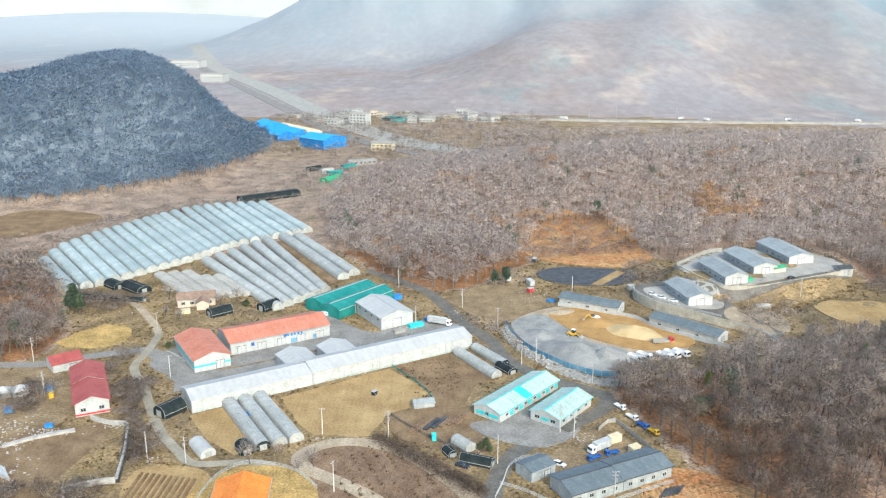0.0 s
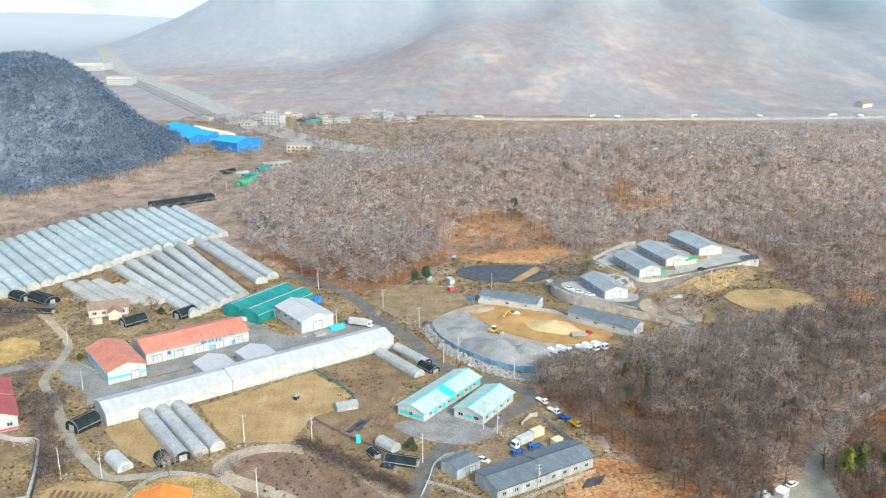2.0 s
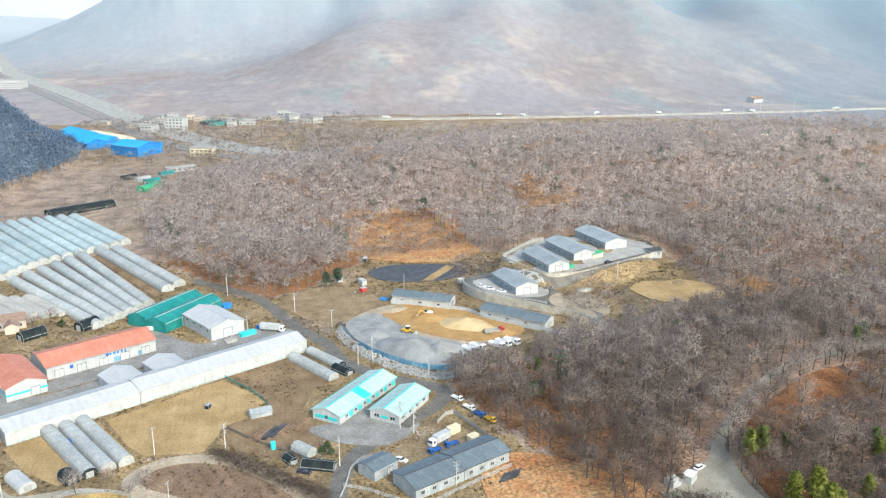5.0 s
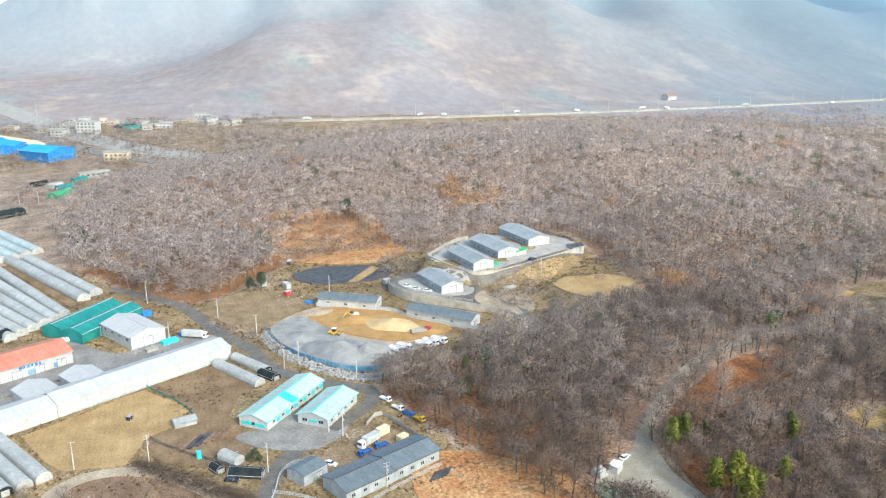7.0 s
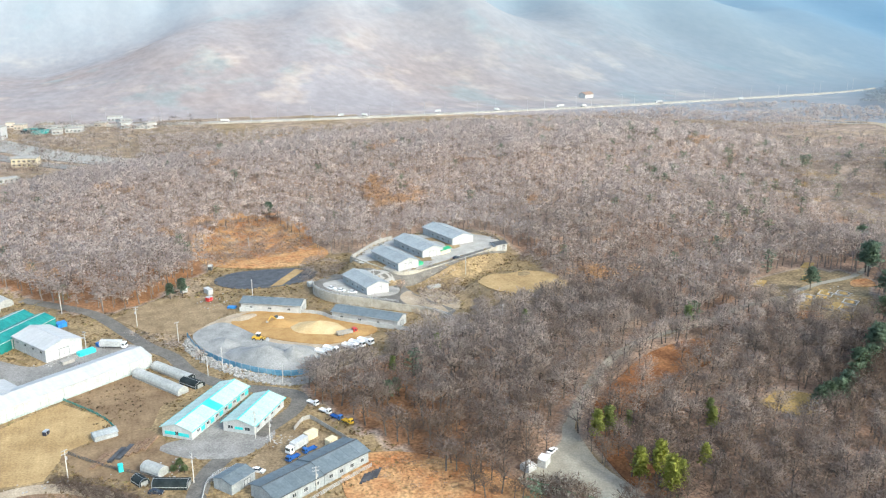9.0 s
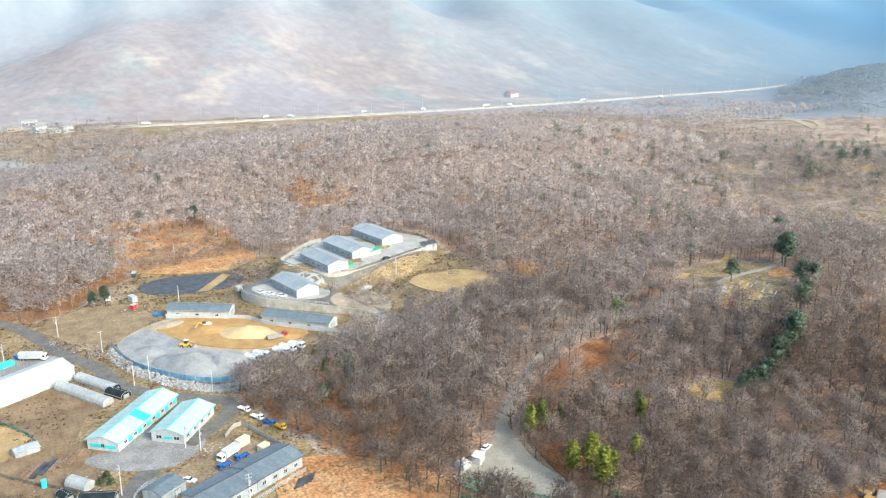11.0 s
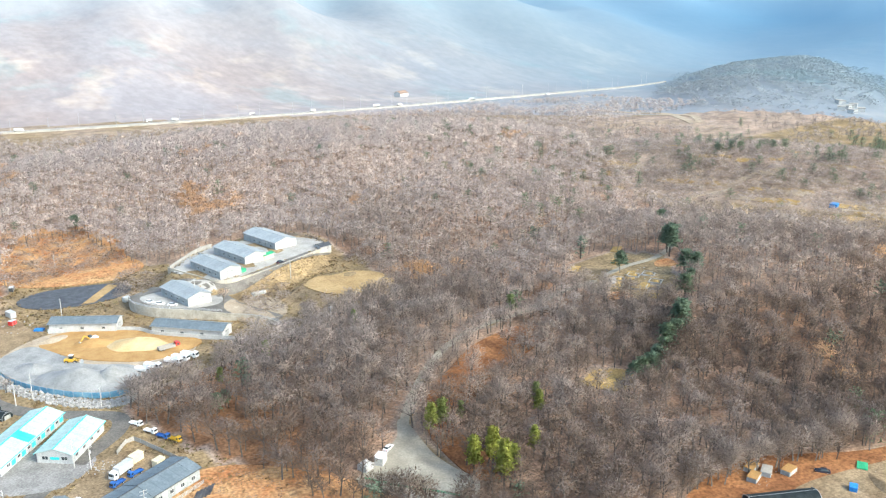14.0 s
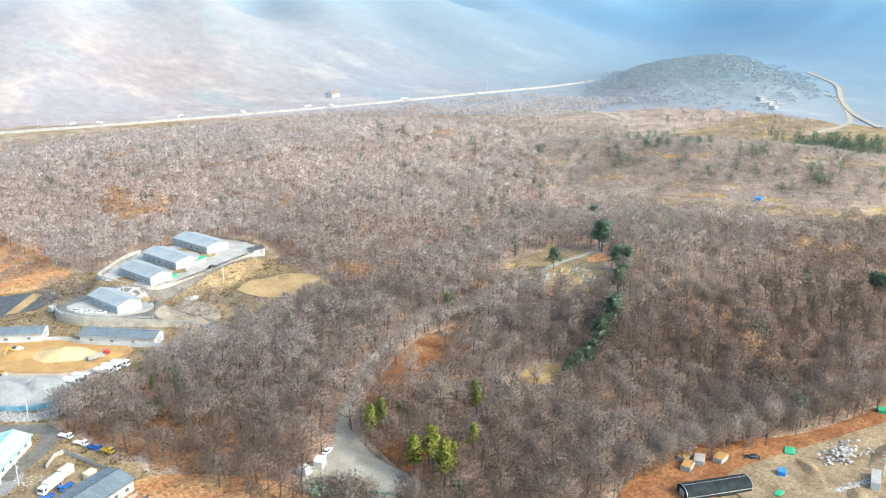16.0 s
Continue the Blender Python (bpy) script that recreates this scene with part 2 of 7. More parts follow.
M_PAINT_YELLOW = material("yellow_machine_paint", (0.60, 0.36, 0.03), (0.72, 0.46, 0.06), 0.4, 0.5, 3, 0.05, spec=0.4)
M_PAINT_RED = material("red_paint", (0.45, 0.03, 0.03), (0.56, 0.06, 0.06), 0.4, 0.5, 3, 0.05)
M_CREAM = material("cream_box", (0.62, 0.54, 0.36), (0.72, 0.64, 0.46), 0.6, 0.5, 3, 0.1)
M_TAN_ROOF = material("brown_shingle_roof", (0.22, 0.15, 0.11), (0.32, 0.23, 0.18), 0.85, 0.5, 3, 0.2, wave=(0.5, "Y", 0.08))
M_BEIGE = material("beige_house_wall", (0.52, 0.45, 0.37), (0.64, 0.57, 0.48), 0.85, 0.4, 3, 0.1)
M_RUBBLE = material("pale_rubble", (0.32, 0.31, 0.29), (0.48, 0.465, 0.44), 0.9, 0.5, 4, 0.4)
# the pale stops up to 0.72 carry haze painted on hill crowns
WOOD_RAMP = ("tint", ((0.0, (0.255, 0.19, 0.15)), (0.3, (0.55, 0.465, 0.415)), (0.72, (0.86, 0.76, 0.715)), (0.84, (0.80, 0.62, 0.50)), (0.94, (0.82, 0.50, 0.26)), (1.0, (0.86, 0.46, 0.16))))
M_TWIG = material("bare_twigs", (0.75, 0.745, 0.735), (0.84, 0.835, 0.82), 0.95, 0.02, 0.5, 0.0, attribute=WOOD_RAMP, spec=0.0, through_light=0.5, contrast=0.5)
M_TUFT = material("dry_tufts", (0.5, 0.5, 0.5), (0.8, 0.78, 0.74), 0.95, 0.1, 1.0, 0.0, spec=0.05, through_light=0.4,
                  attribute=("tint", ((0.0, (0.16, 0.13, 0.09)), (0.4, (0.36, 0.25, 0.14)), (0.75, (0.60, 0.46, 0.25)), (1.0, (0.40, 0.36, 0.18)))))
# bark for the hill woods, with haze put into its colour
M_HAZE_BARK = material("haze_paled_bark", (0.17, 0.145, 0.13), (0.25, 0.22, 0.20), 0.95, 0.5, 4, 0.3, spec=0.1)
M_BARK = material("grey_bark", (0.11, 0.095, 0.085), (0.20, 0.175, 0.155), 0.95, 0.5, 4, 0.3, spec=0.1)
LEAF_RAMP = ("tint", ((0.0, (0.44, 0.56, 0.45)), (0.3, (0.46, 0.58, 0.40)), (0.6, (0.52, 0.58, 0.24)), (1.0, (0.92, 0.90, 0.24))))
M_NEEDLE = material("pine_needles", (0.42, 0.45, 0.42), (0.62, 0.66, 0.58), 0.85, 0.3, 2.0, 0.0, attribute=LEAF_RAMP, spec=0.0, through_light=0.5)
# left mountain: the blue of the haze is put into wood and floor
M_HAZE_WOOD = material("haze_blue_dark_wood", (0.22, 0.30, 0.39), (0.32, 0.40, 0.49), 0.95, 0.012, 0.3, 0.0, spec=0.0, random_tint=0.0, through_light=0.5)
M_HAZE_FLOOR = material("haze_blue_forest_floor", (0.17, 0.21, 0.255), (0.25, 0.29, 0.335), 0.95, 0.05, 0.5, 0.3, spec=0.0)
M_SLATE = material("slate_grey_roof", (0.115, 0.145, 0.165), (0.165, 0.20, 0.22), 0.5, 0.12, 1.2, 0.05, random_tint=0.05, wave=(0.9, "X", 0.015), streak=(0.5, 0.08, 0.3))
M_HAZE = glowing("glowing_haze_horizon", (0.80, 0.84, 0.86), (0.88, 0.90, 0.91), 0.0004, 0.86)
M_DIRT = material("ochre_dirt", (0.19, 0.135, 0.08), (0.33, 0.25, 0.155), 0.95, 0.1, 1.3, 0.5, spec=0.1, contrast=2.0, streak=(0.3, 0.08, 1))
M_LEAF = material("leaf_litter", (0.19, 0.083, 0.037), (0.31, 0.15, 0.068), 0.95, 0.1, 1.0, 0.6, spec=0.1, contrast=2.4)
M_LANE = material("worn_pale_lane", (0.27, 0.245, 0.195), (0.37, 0.34, 0.275), 0.92, 0.12, 1.6, 0.2, spec=0.15)



def far_range(name, glow):
    """The wooded range: stippled crowns, pink-brown and grey-lilac woods, tan scars and dark pines; haze is painted
    into the colour, paler with distance, blue in the side valley.
    """
    m = bpy.data.materials.new(name)
    m.use_nodes = True
    n, l = m.node_tree.nodes, m.node_tree.links
    b = n["Principled BSDF"]
    b.inputs["Roughness"].default_value, b.inputs["Specular IOR Level"].default_value = 1.0, 0.0
    geo, split = n.new("ShaderNodeNewGeometry"), n.new("ShaderNodeSeparateXYZ")
    l.new(geo.outputs["Position"], split.inputs["Vector"])

    def field(scale, detail, lo, hi, to_lo=0.0, to_hi=1.0, shift=0.0, deep=0.6):
        t, f, mp = n.new("ShaderNodeTexNoise"), n.new("ShaderNodeMapRange"), n.new("ShaderNodeMapping")
        mp.inputs["Location"].default_value, mp.inputs["Scale"].default_value = (shift, shift, 0), (1, deep, 1)
        t.inputs["Scale"].default_value, t.inputs["Detail"].default_value, t.inputs["Roughness"].default_value = scale, detail, 0.6
        l.new(geo.outputs["Position"], mp.inputs["Vector"]), l.new(mp.outputs["Vector"], t.inputs["Vector"])
        for key, v in (("From Min", lo), ("From Max", hi), ("To Min", to_lo), ("To Max", to_hi)):
            f.inputs[key].default_value = v
        l.new(t.outputs["Fac"], f.inputs["Value"])
        return f.outputs["Result"], t.outputs["Fac"]

    def mixed(factor, a, colour, kind="MIX"):
        mx = n.new("ShaderNodeMix")
        mx.data_type, mx.blend_type = "RGBA", kind
        l.new(factor, mx.inputs["Factor"])
        if isinstance(a, tuple):
            mx.inputs["A"].default_value = (*a, 1)
        else:
            l.new(a, mx.inputs["A"])
        mx.inputs["B"].default_value = (*colour, 1)
        return mx.outputs["Result"]

    def times(a, c):
        mu = n.new("ShaderNodeMath")
        mu.operation = "MULTIPLY"
        l.new(a, mu.inputs[0]), l.new(c, mu.inputs[1])
        return mu.outputs["Value"]

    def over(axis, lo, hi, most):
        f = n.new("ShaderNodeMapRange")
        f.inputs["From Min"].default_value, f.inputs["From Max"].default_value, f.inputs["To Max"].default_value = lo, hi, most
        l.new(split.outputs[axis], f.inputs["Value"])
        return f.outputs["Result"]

    colour = mixed(field(0.0045, 5, 0.38, 0.62)[0], (0.275, 0.235, 0.225), (0.265, 0.25, 0.26))
    colour = mixed(field(0.007, 4, 0.57, 0.66, 0, 0.7, 300.0)[0], colour, (0.23, 0.265, 0.265))
    low = n.new("ShaderNodeMapRange")
    low.inputs["From Min"].default_value, low.inputs["From Max"].default_value = 100, 40
    l.new(split.outputs["Z"], low.inputs["Value"])
    colour = mixed(times(field(0.010, 4, 0.56, 0.66, 0, 0.55, 900.0)[0], low.outputs["Result"]), colour, (0.42, 0.35, 0.30))
    crowns, raw = field(0.07, 3, 0.32, 0.68, 0.90, 1.09, 0.0, 0.45)
    var = n.new("ShaderNodeHueSaturation")
    l.new(crowns, var.inputs["Value"]), l.new(colour, var.inputs["Color"])
    colour = var.outputs["Color"]
    groves = n.new("ShaderNodeHueSaturation")
    l.new(field(0.018, 5, 0.3, 0.7, 0.90, 1.08, 500.0, 0.6)[0], groves.inputs["Value"]), l.new(colour, groves.inputs["Color"])
    colour = groves.outputs["Color"]
    # haze painted over the woods: each tint takes over along one axis
    for axis, lo, hi, most, tint in HAZE_TINTS:
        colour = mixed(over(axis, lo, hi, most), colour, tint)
    bp = n.new("ShaderNodeBump")
    bp.inputs["Strength"].default_value, bp.inputs["Distance"].default_value = 0.12, 5.0
    l.new(raw, bp.inputs["Height"]), l.new(bp.outputs["Normal"], b.inputs["Normal"])
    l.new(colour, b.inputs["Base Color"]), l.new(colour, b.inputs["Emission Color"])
    # the same colour glows, so haze brightness comes from the surface itself
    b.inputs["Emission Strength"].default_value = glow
    return m


# axis, from, to, share and colour of the painted haze
HAZE_TINTS = (("Z", 30, 200, 0.5, (0.33, 0.345, 0.36)), ("Y", 1650, 2000, 0.6, (0.26, 0.315, 0.355)), ("Y", 2200, 3400, 0.7, (0.42, 0.46, 0.49)), ("X", 420, 1150, 0.7, (0.13, 0.205, 0.255)), ("X", 1200, 1800, 0.8, (0.09, 0.19, 0.29)), ("Z", 90, 260, 0.45, (0.34, 0.41, 0.45)))
M_RANGE = far_range("haze_painted_range", 0.26)
# stronger glow lifts the spur trees to the painted haze
M_SPUR = far_range("haze_painted_spur", 0.65)


# ---- small builders ----
def obj(name, verts, faces, mat, parent=None, label="", smooth=False):
    me = bpy.data.meshes.new(name)
    me.from_pydata([tuple(v) for v in verts], [], faces)
    me.materials.append(mat)
    if smooth:
        me.shade_smooth()
    ob = new(name, me)
    if parent is not None:
        ob.parent = parent
    if label:
        ob["label"] = label
    return ob


def part(name, bm, mat, parent=None, label="", smooth=False):
    """Links a bmesh as one mesh object under a thing or a part."""
    me = bpy.data.meshes.new(name)
    bmesh.ops.recalc_face_normals(bm, faces=bm.faces)
    bm.to_mesh(me)
    bm.free()
    me.materials.append(mat)
    if smooth:
        me.shade_smooth()
    ob = new(name, me)
    if parent is not None:
        ob.parent = parent
    if label:
        ob["label"] = label
    return ob


def box(bm, x0, x1, y0, y1, z0, z1, bevel=0.0):
    vs = [bm.verts.new((x, y, z)) for z in (z0, z1) for x, y in ((x0, y0), (x1, y0), (x1, y1), (x0, y1))]
    fs = [bm.faces.new([vs[i] for i in f]) for f in ((3, 2, 1, 0), (4, 5, 6, 7), (0, 1, 5, 4), (1, 2, 6, 5), (2, 3, 7, 6), (3, 0, 4, 7))]
    if bevel:
        bmesh.ops.bevel(bm, geom=list({e for f in fs for e in f.edges}), offset=bevel, segments=1, affect="EDGES")
    return bm


def boxed(*a, **k):
    return box(bmesh.new(), *a, **k)


def rod(bm, a, b, r0, r1=None, sides=6):
    """A tapered round bar from a to b."""
    a, b = Vector(a), Vector(b)
    r1 = r0 if r1 is None else r1
    d = (b - a).normalized()
    u = d.orthogonal().normalized()
    v = d.cross(u)
    ring = [[bm.verts.new(p + (u * math.cos(k * math.tau / sides) + v * math.sin(k * math.tau / sides)) * r) for k in range(sides)] for p, r in ((a, r0), (b, r1))]
    for k in range(sides):
        bm.faces.new((ring[0][k], ring[0][(k + 1) % sides], ring[1][(k + 1) % sides], ring[1][k]))
    bm.faces.new(ring[0][::-1]), bm.faces.new(ring[1])
    return bm


def thing(name, x, y, heading=0.0, z=None, label="", category="", group="", kind=""):
    """An empty at a thing's base, turned by heading degrees."""
    ob = new(name)
    ob.matrix_world = pose(x, y, ground(x, y) if z is None else z, 0, 0, heading)
    return tagged(ob, label, category, group, kind)


# ---- the land ----
def spline(points, closed=False, per=6):
    """A smooth line through points."""
    n, out = len(points), []
    for i in range(n if closed else n - 1):
        p = [points[j % n] if closed else points[min(max(j, 0), n - 1)] for j in (i - 1, i, i + 1, i + 2)]
        for k in range(per):
            t = k / per
            out.append(tuple(0.5 * (2 * p[1][a] + (p[2][a] - p[0][a]) * t + (2 * p[0][a] - 5 * p[1][a] + 4 * p[2][a] - p[3][a]) * t * t
                                    + (3 * p[1][a] - p[0][a] - 3 * p[2][a] + p[3][a]) * t ** 3) for a in (0, 1)))
    if not closed:
        out.append(tuple(points[-1][:2]))
    return out


VALLEY = [(-63, 482), (-56, 450), (-41, 425), (-23, 411), (2, 406), (19, 419), (35, 442), (48, 452), (50, 470), (52, 491), (59, 521), (80, 533),
          (100, 525), (109, 495), (114, 464), (128, 456), (150, 464), (178, 478), (207, 448), (214, 420), (216, 398), (212, 372), (204, 345),
          (172, 336), (154, 340), (140, 322), (122, 322), (100, 310), (80, 306), (68, 302), (61, 294), (63, 280), (68, 265), (75, 246), (82, 235),
          (84, 215), (60, 150), (-260, 150), (-176, 315), (-160, 330), (-160, 345), (-172, 372), (-190, 412), (-221, 450)]
WOODS = [(-63, 482), (-82, 560), (-78, 640), (-40, 715), (60, 780), (250, 790), (520, 780), (560, 640), (452, 420), (452, 377), (500, 281),
         (560, 240), (480, 140), (296, 121), (254, 130), (233, 135), (213, 151), (188, 147), (165, 140), (110, 160), (82, 235), (60, 294)]
LEFT_WOOD = [(-176, 315), (-160, 332), (-162, 348), (-174, 374), (-192, 412), (-222, 450), (-330, 462), (-330, 290), (-200, 280)]
WOOD_ROAD = spline([(118, 172), (126, 190), (130, 208), (136, 226), (150, 242), (170, 260), (188, 272), (212, 283), (240, 287), (262, 291), (280, 289), (302, 291),
                    (330, 292), (372, 318), (440, 372)])
CLEARING = [(107, 205), (113, 210), (122, 216), (130, 221), (135, 229), (137.5, 229), (137, 221), (135, 207), (136, 196), (138, 186), (128, 178), (116, 188)]
GRAVES = [(272, 272), (276, 300), (292, 316), (320, 316), (330, 286), (304, 256), (286, 250)]
NOT_WOOD = [CLEARING, GRAVES, [(208, 219), (214, 206), (224, 206), (231, 217), (220, 224)]]


def near_line(line, x, y, d):
    return any((x - a) ** 2 + (y - b) ** 2 < d * d for a, b in line)


def wooded(x, y):
    if inside(LEFT_WOOD, x, y):
        return True
    if not inside(WOODS, x, y) or inside(VALLEY, x, y):
        return False
    if any(inside(p, x, y) for p in NOT_WOOD):
        return False
    return not near_line(WOOD_ROAD, x, y, 2.6)


def spaced(lo, a, b, hi, fine):
    """Grid lines: fine from a to b, ever wider out to lo and hi."""
    mid = list(np.arange(a, b + 0.1, fine))
    up, d = [], fine
    p = b
    while p < hi:
        d *= 1.04
        p = min(hi, p + d)
        up.append(p)
    down, d, p = [], fine, a
    while p > lo:
        d *= 1.1
        p = max(lo, p - d)
        down.append(p)
    return down[::-1] + mid + up


WALL_LINE = spline(RETAIN, False, 8)


def litter(x, y):
    v = 0.5 + 0.5 * noise.noise((x * 0.018, y * 0.018, 3.1))
    if wooded(x, y):
        if y < 480 and x < 110:
            return 0.88 + 0.12 * v
        # beyond y 440 lower values pick the floor colours paled for haze
        return 0.52 + 0.22 * v if y > 440 else 0.56 + 0.36 * v
    if bump(x, y, -396, 795, 190, 190, 0.0, 3.0) > 0.03:
        return 0.55 + 0.1 * v
    if bump(x, y, 600, 420, 190, 75, -0.98, 1.4) > 0.05:
        return 0.34 + 0.28 * v
    # far valley ground greyed and paled, its haze put into the colour
    if y > 760:
        return 0.25 + 0.3 * v
    if x < -60 and y > 460:
        return 0.35 + 0.35 * v
    if y > 560 and x > -90:
        return 0.3 + 0.4 * v
    return 0.05 + 0.42 * v


LAYERS, BARE, LANES = [0], [], []


def land(name, xs, ys, keep, mat, lower=None):
    index, verts, faces, values = {}, [], [], []
    for j in range(len(ys) - 1):
        for i in range(len(xs) - 1):
            if not keep((xs[i] + xs[i + 1]) / 2, (ys[j] + ys[j + 1]) / 2):
                continue
            f = []
            for a, b in ((i, j), (i + 1, j), (i + 1, j + 1), (i, j + 1)):
                if (a, b) not in index:
                    x, y = xs[a], ys[b]
                    index[a, b] = len(verts)
                    z = ground(x, y) if not (lower is None and 88 < x < 148 and inside(LOWER_YARD, x, y) and near_line(WALL_LINE, x, y, 6.5)) else 0.0
                    if z > 0.4 or y > 560:
                        z += 0.5 * noise.noise((x * 0.06, y * 0.06, 0)) * min(1, z * 0.3)
                        if z > 20 and math.hypot(x, y) > 1050:
                            z += (z - 20) * (0.10 * noise.noise((x * 0.0045, y * 0.003, 1)) - 0.12 * abs(noise.noise((x * 0.007 + y * 0.002, y * 0.0015, 5))) + 0.08 * noise.noise((x * 0.012, y * 0.008, 2)) + 0.05 * noise.noise((x * 0.03, y * 0.02, 3)))
                        elif z > 60:
                            z += 0.05 * z * noise.noise((x * 0.005, y * 0.005, 1)) + 0.03 * z * noise.noise((x * 0.016, y * 0.016, 2))
                    verts.append((x, y, z + (lower or 0)))
                    values.append(litter(x, y))
                f.append(index[a, b])
            faces.append(f)
    ob = obj(name, verts, faces, mat, smooth=True)
    at = ob.data.attributes.new("litter", "FLOAT", "POINT")
    at.data.foreach_set("value", values)
    return ob


XS = spaced(-4600, -330, 560, 4600, 5.0)
YS = spaced(-1500, 120, 800, 4600, 4.5)
EDGE = min(YS, key=lambda v: abs(v - 1075))


def distant(x, y):
    return y > EDGE or math.hypot(x, y) > 1070 and y > 300


tagged(land("ground", XS, YS, lambda x, y: not distant(x, y), M_GROUND), "dry winter ground of straw, soil and leaf litter", "ground", kind="structure")
tagged(land("backdrop", XS, YS, distant, M_RANGE), "wooded mountain range in the distance, haze painted in and glowing", "mountain", kind="structure")
tagged(land("mountain_floor", list(np.arange(-640, -100, 9.0)), list(np.arange(540, 1030, 9.0)), lambda x, y: bump(x, y, -396, 795, 190, 190, 0.0, 3.0) > 0.07, M_HAZE_FLOOR, 0.35),
       "dark leaf-covered floor of the mountain woods, painted haze blue", "ground", kind="structure")
# bright haze beyond the last ridges: an added ring that glows
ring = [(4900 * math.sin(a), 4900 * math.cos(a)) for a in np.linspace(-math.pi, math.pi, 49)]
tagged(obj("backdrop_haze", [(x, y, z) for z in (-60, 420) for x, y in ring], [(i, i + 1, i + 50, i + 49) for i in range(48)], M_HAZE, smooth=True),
       "glowing backdrop ring for pale haze at the horizon", "sky", kind="structure")


def patch(name, points, mat, lift, label, category="ground", per=5, closed=True, kind="structure"):
    """A piece of ground with its own surface, 3 m cells draped on the land."""
    LAYERS[0] += 1
    if category != "slope":
        BARE.append((points, min(p[0] for p in points), max(p[0] for p in points), min(p[1] for p in points), max(p[1] for p in points)))
    lift += 0.006 * LAYERS[0]
    line = spline(points, True, per) if per > 1 else points
    bm = bmesh.new()
    edge = [bm.verts.new((x, y, 0)) for x, y in line]
    es = [bm.edges.new((edge[i - 1], edge[i])) for i in range(len(edge))]
    bmesh.ops.triangle_fill(bm, use_beauty=True, edges=es)
    x0, x1 = min(p[0] for p in line), max(p[0] for p in line)
    y0, y1 = min(p[1] for p in line), max(p[1] for p in line)
    for axis, a, b in ((0, x0, x1), (1, y0, y1)):
        k = a + 4
        while k < b:
            co, no = ((k, 0, 0), (1, 0, 0)) if axis == 0 else ((0, k, 0), (0, 1, 0))
            bmesh.ops.bisect_plane(bm, geom=bm.verts[:] + bm.edges[:] + bm.faces[:], plane_co=co, plane_no=no)
            k += 4
    for v in bm.verts:
        v.co.z = ground(v.co.x, v.co.y) + lift
    low = bmesh.ops.extrude_edge_only(bm, edges=[e for e in bm.edges if e.is_boundary])
    for v in low["geom"]:
        if isinstance(v, bmesh.types.BMVert):
            v.co.z -= lift + 0.3
    for f in bm.faces:
        if f.normal.z < 0 and abs(f.normal.z) > 0.5:
            f.normal_flip()
    return tagged(part(name, bm, mat), label, category, kind=kind)


def ribbon(name, points, width, mat, lift, label, category="road", per=8, kind="structure", height=None):
    """A road along a smooth line."""
    line = spline(points, False, per)
    LANES.append((line[::2], width / 2 + 0.6))
    verts, faces = [], []
    for i, (x, y) in enumerate(line):
        a, b = line[max(i - 1, 0)], line[min(i + 1, len(line) - 1)]
        d = Vector((b[0] - a[0], b[1] - a[1])).normalized()
        for k in (-1, -0.34, 0.34, 1):
            px, py = x - d.y * k * width / 2, y + d.x * k * width / 2
            z = (ground(px, py) if height is None else height) + lift
            verts.append((px, py, z))
        px, py = x - d.y * width / 2, y + d.x * width / 2
    for i in range(len(line) - 1):
        for k in range(3):
            a = 4 * i + k
            faces.append((a, a + 4, a + 5, a + 1))
    n = len(verts)
    for k in (0, 3):
        base = len(verts)
        for i in range(len(line)):
            x, y, z = verts[4 * i + k]
            verts.append((x, y, z - lift - 0.4))
        for i in range(len(line) - 1):
            f = (4 * i + k, 4 * i + 4 + k, base + i + 1, base + i)
            faces.append(f if k == 3 else f[::-1])
    return tagged(obj(name, verts, faces, mat), label, category, kind=kind)


# roads
VALLEY_ROAD = [(-40, 440), (-16, 416), (-6, 402), (4, 377), (12, 357), (20, 343), (26, 322), (38, 306), (52, 296), (59, 289), (56, 279), (43, 267), (30, 256), (20, 243), (14, 222), (10, 190)]
ribbon("road_1", VALLEY_ROAD, 6.0, M_WET, 0.10, "winding damp asphalt lane through the valley")
ribbon("road_2", [(-122, 350), (-121, 332), (-121, 315), (-111, 297), (-106, 286), (-95, 264), (-85, 250), (-77, 242), (-60, 243), (-52, 240)], 3.4, M_LANE, 0.10, "narrow pale concrete farm lane")
ribbon("road_3", WOOD_ROAD[::6] + [WOOD_ROAD[-1]], 3.2, M_LANE, 0.14, "narrow concrete road winding through bare woods")
ribbon("road_4", [(-240, 300), (-190, 316), (-160, 318), (-140, 327), (-122, 332), (-112, 322), (-96, 303), (-60, 312), (-40, 332)], 6.0, M_ASPHALT, 0.07, "worn grey access road beside the warehouses")
ribbon("road_5", [(-215, 455), (-196, 420), (-178, 398), (-150, 392), (-130, 365), (-122, 350)], 3.6, M_TRACK, 0.09, "dirt track round the greenhouses")
ribbon("highway", [(-60, 1060), (110, 1020), (330, 996), (620, 985), (900, 992), (1090, 985)], 9, M_CONCRETE, 2.0, "pale motorway on a low embankment")
ribbon("expressway", [(60, 775), (24, 797), (-36, 861), (-88, 945), (-160, 1103), (-264, 1354), (-470, 1820), (-640, 2300)], 34, M_CONCRETE, 0.5, "wide pale expressway along the valley")
ribbon("expressway_ramp", [(-20, 790), (-70, 850), (-125, 945), (-200, 1120), (-320, 1400), (-540, 1900)], 16, M_ASPHALT, 0.4, "grey side road along the expressway")
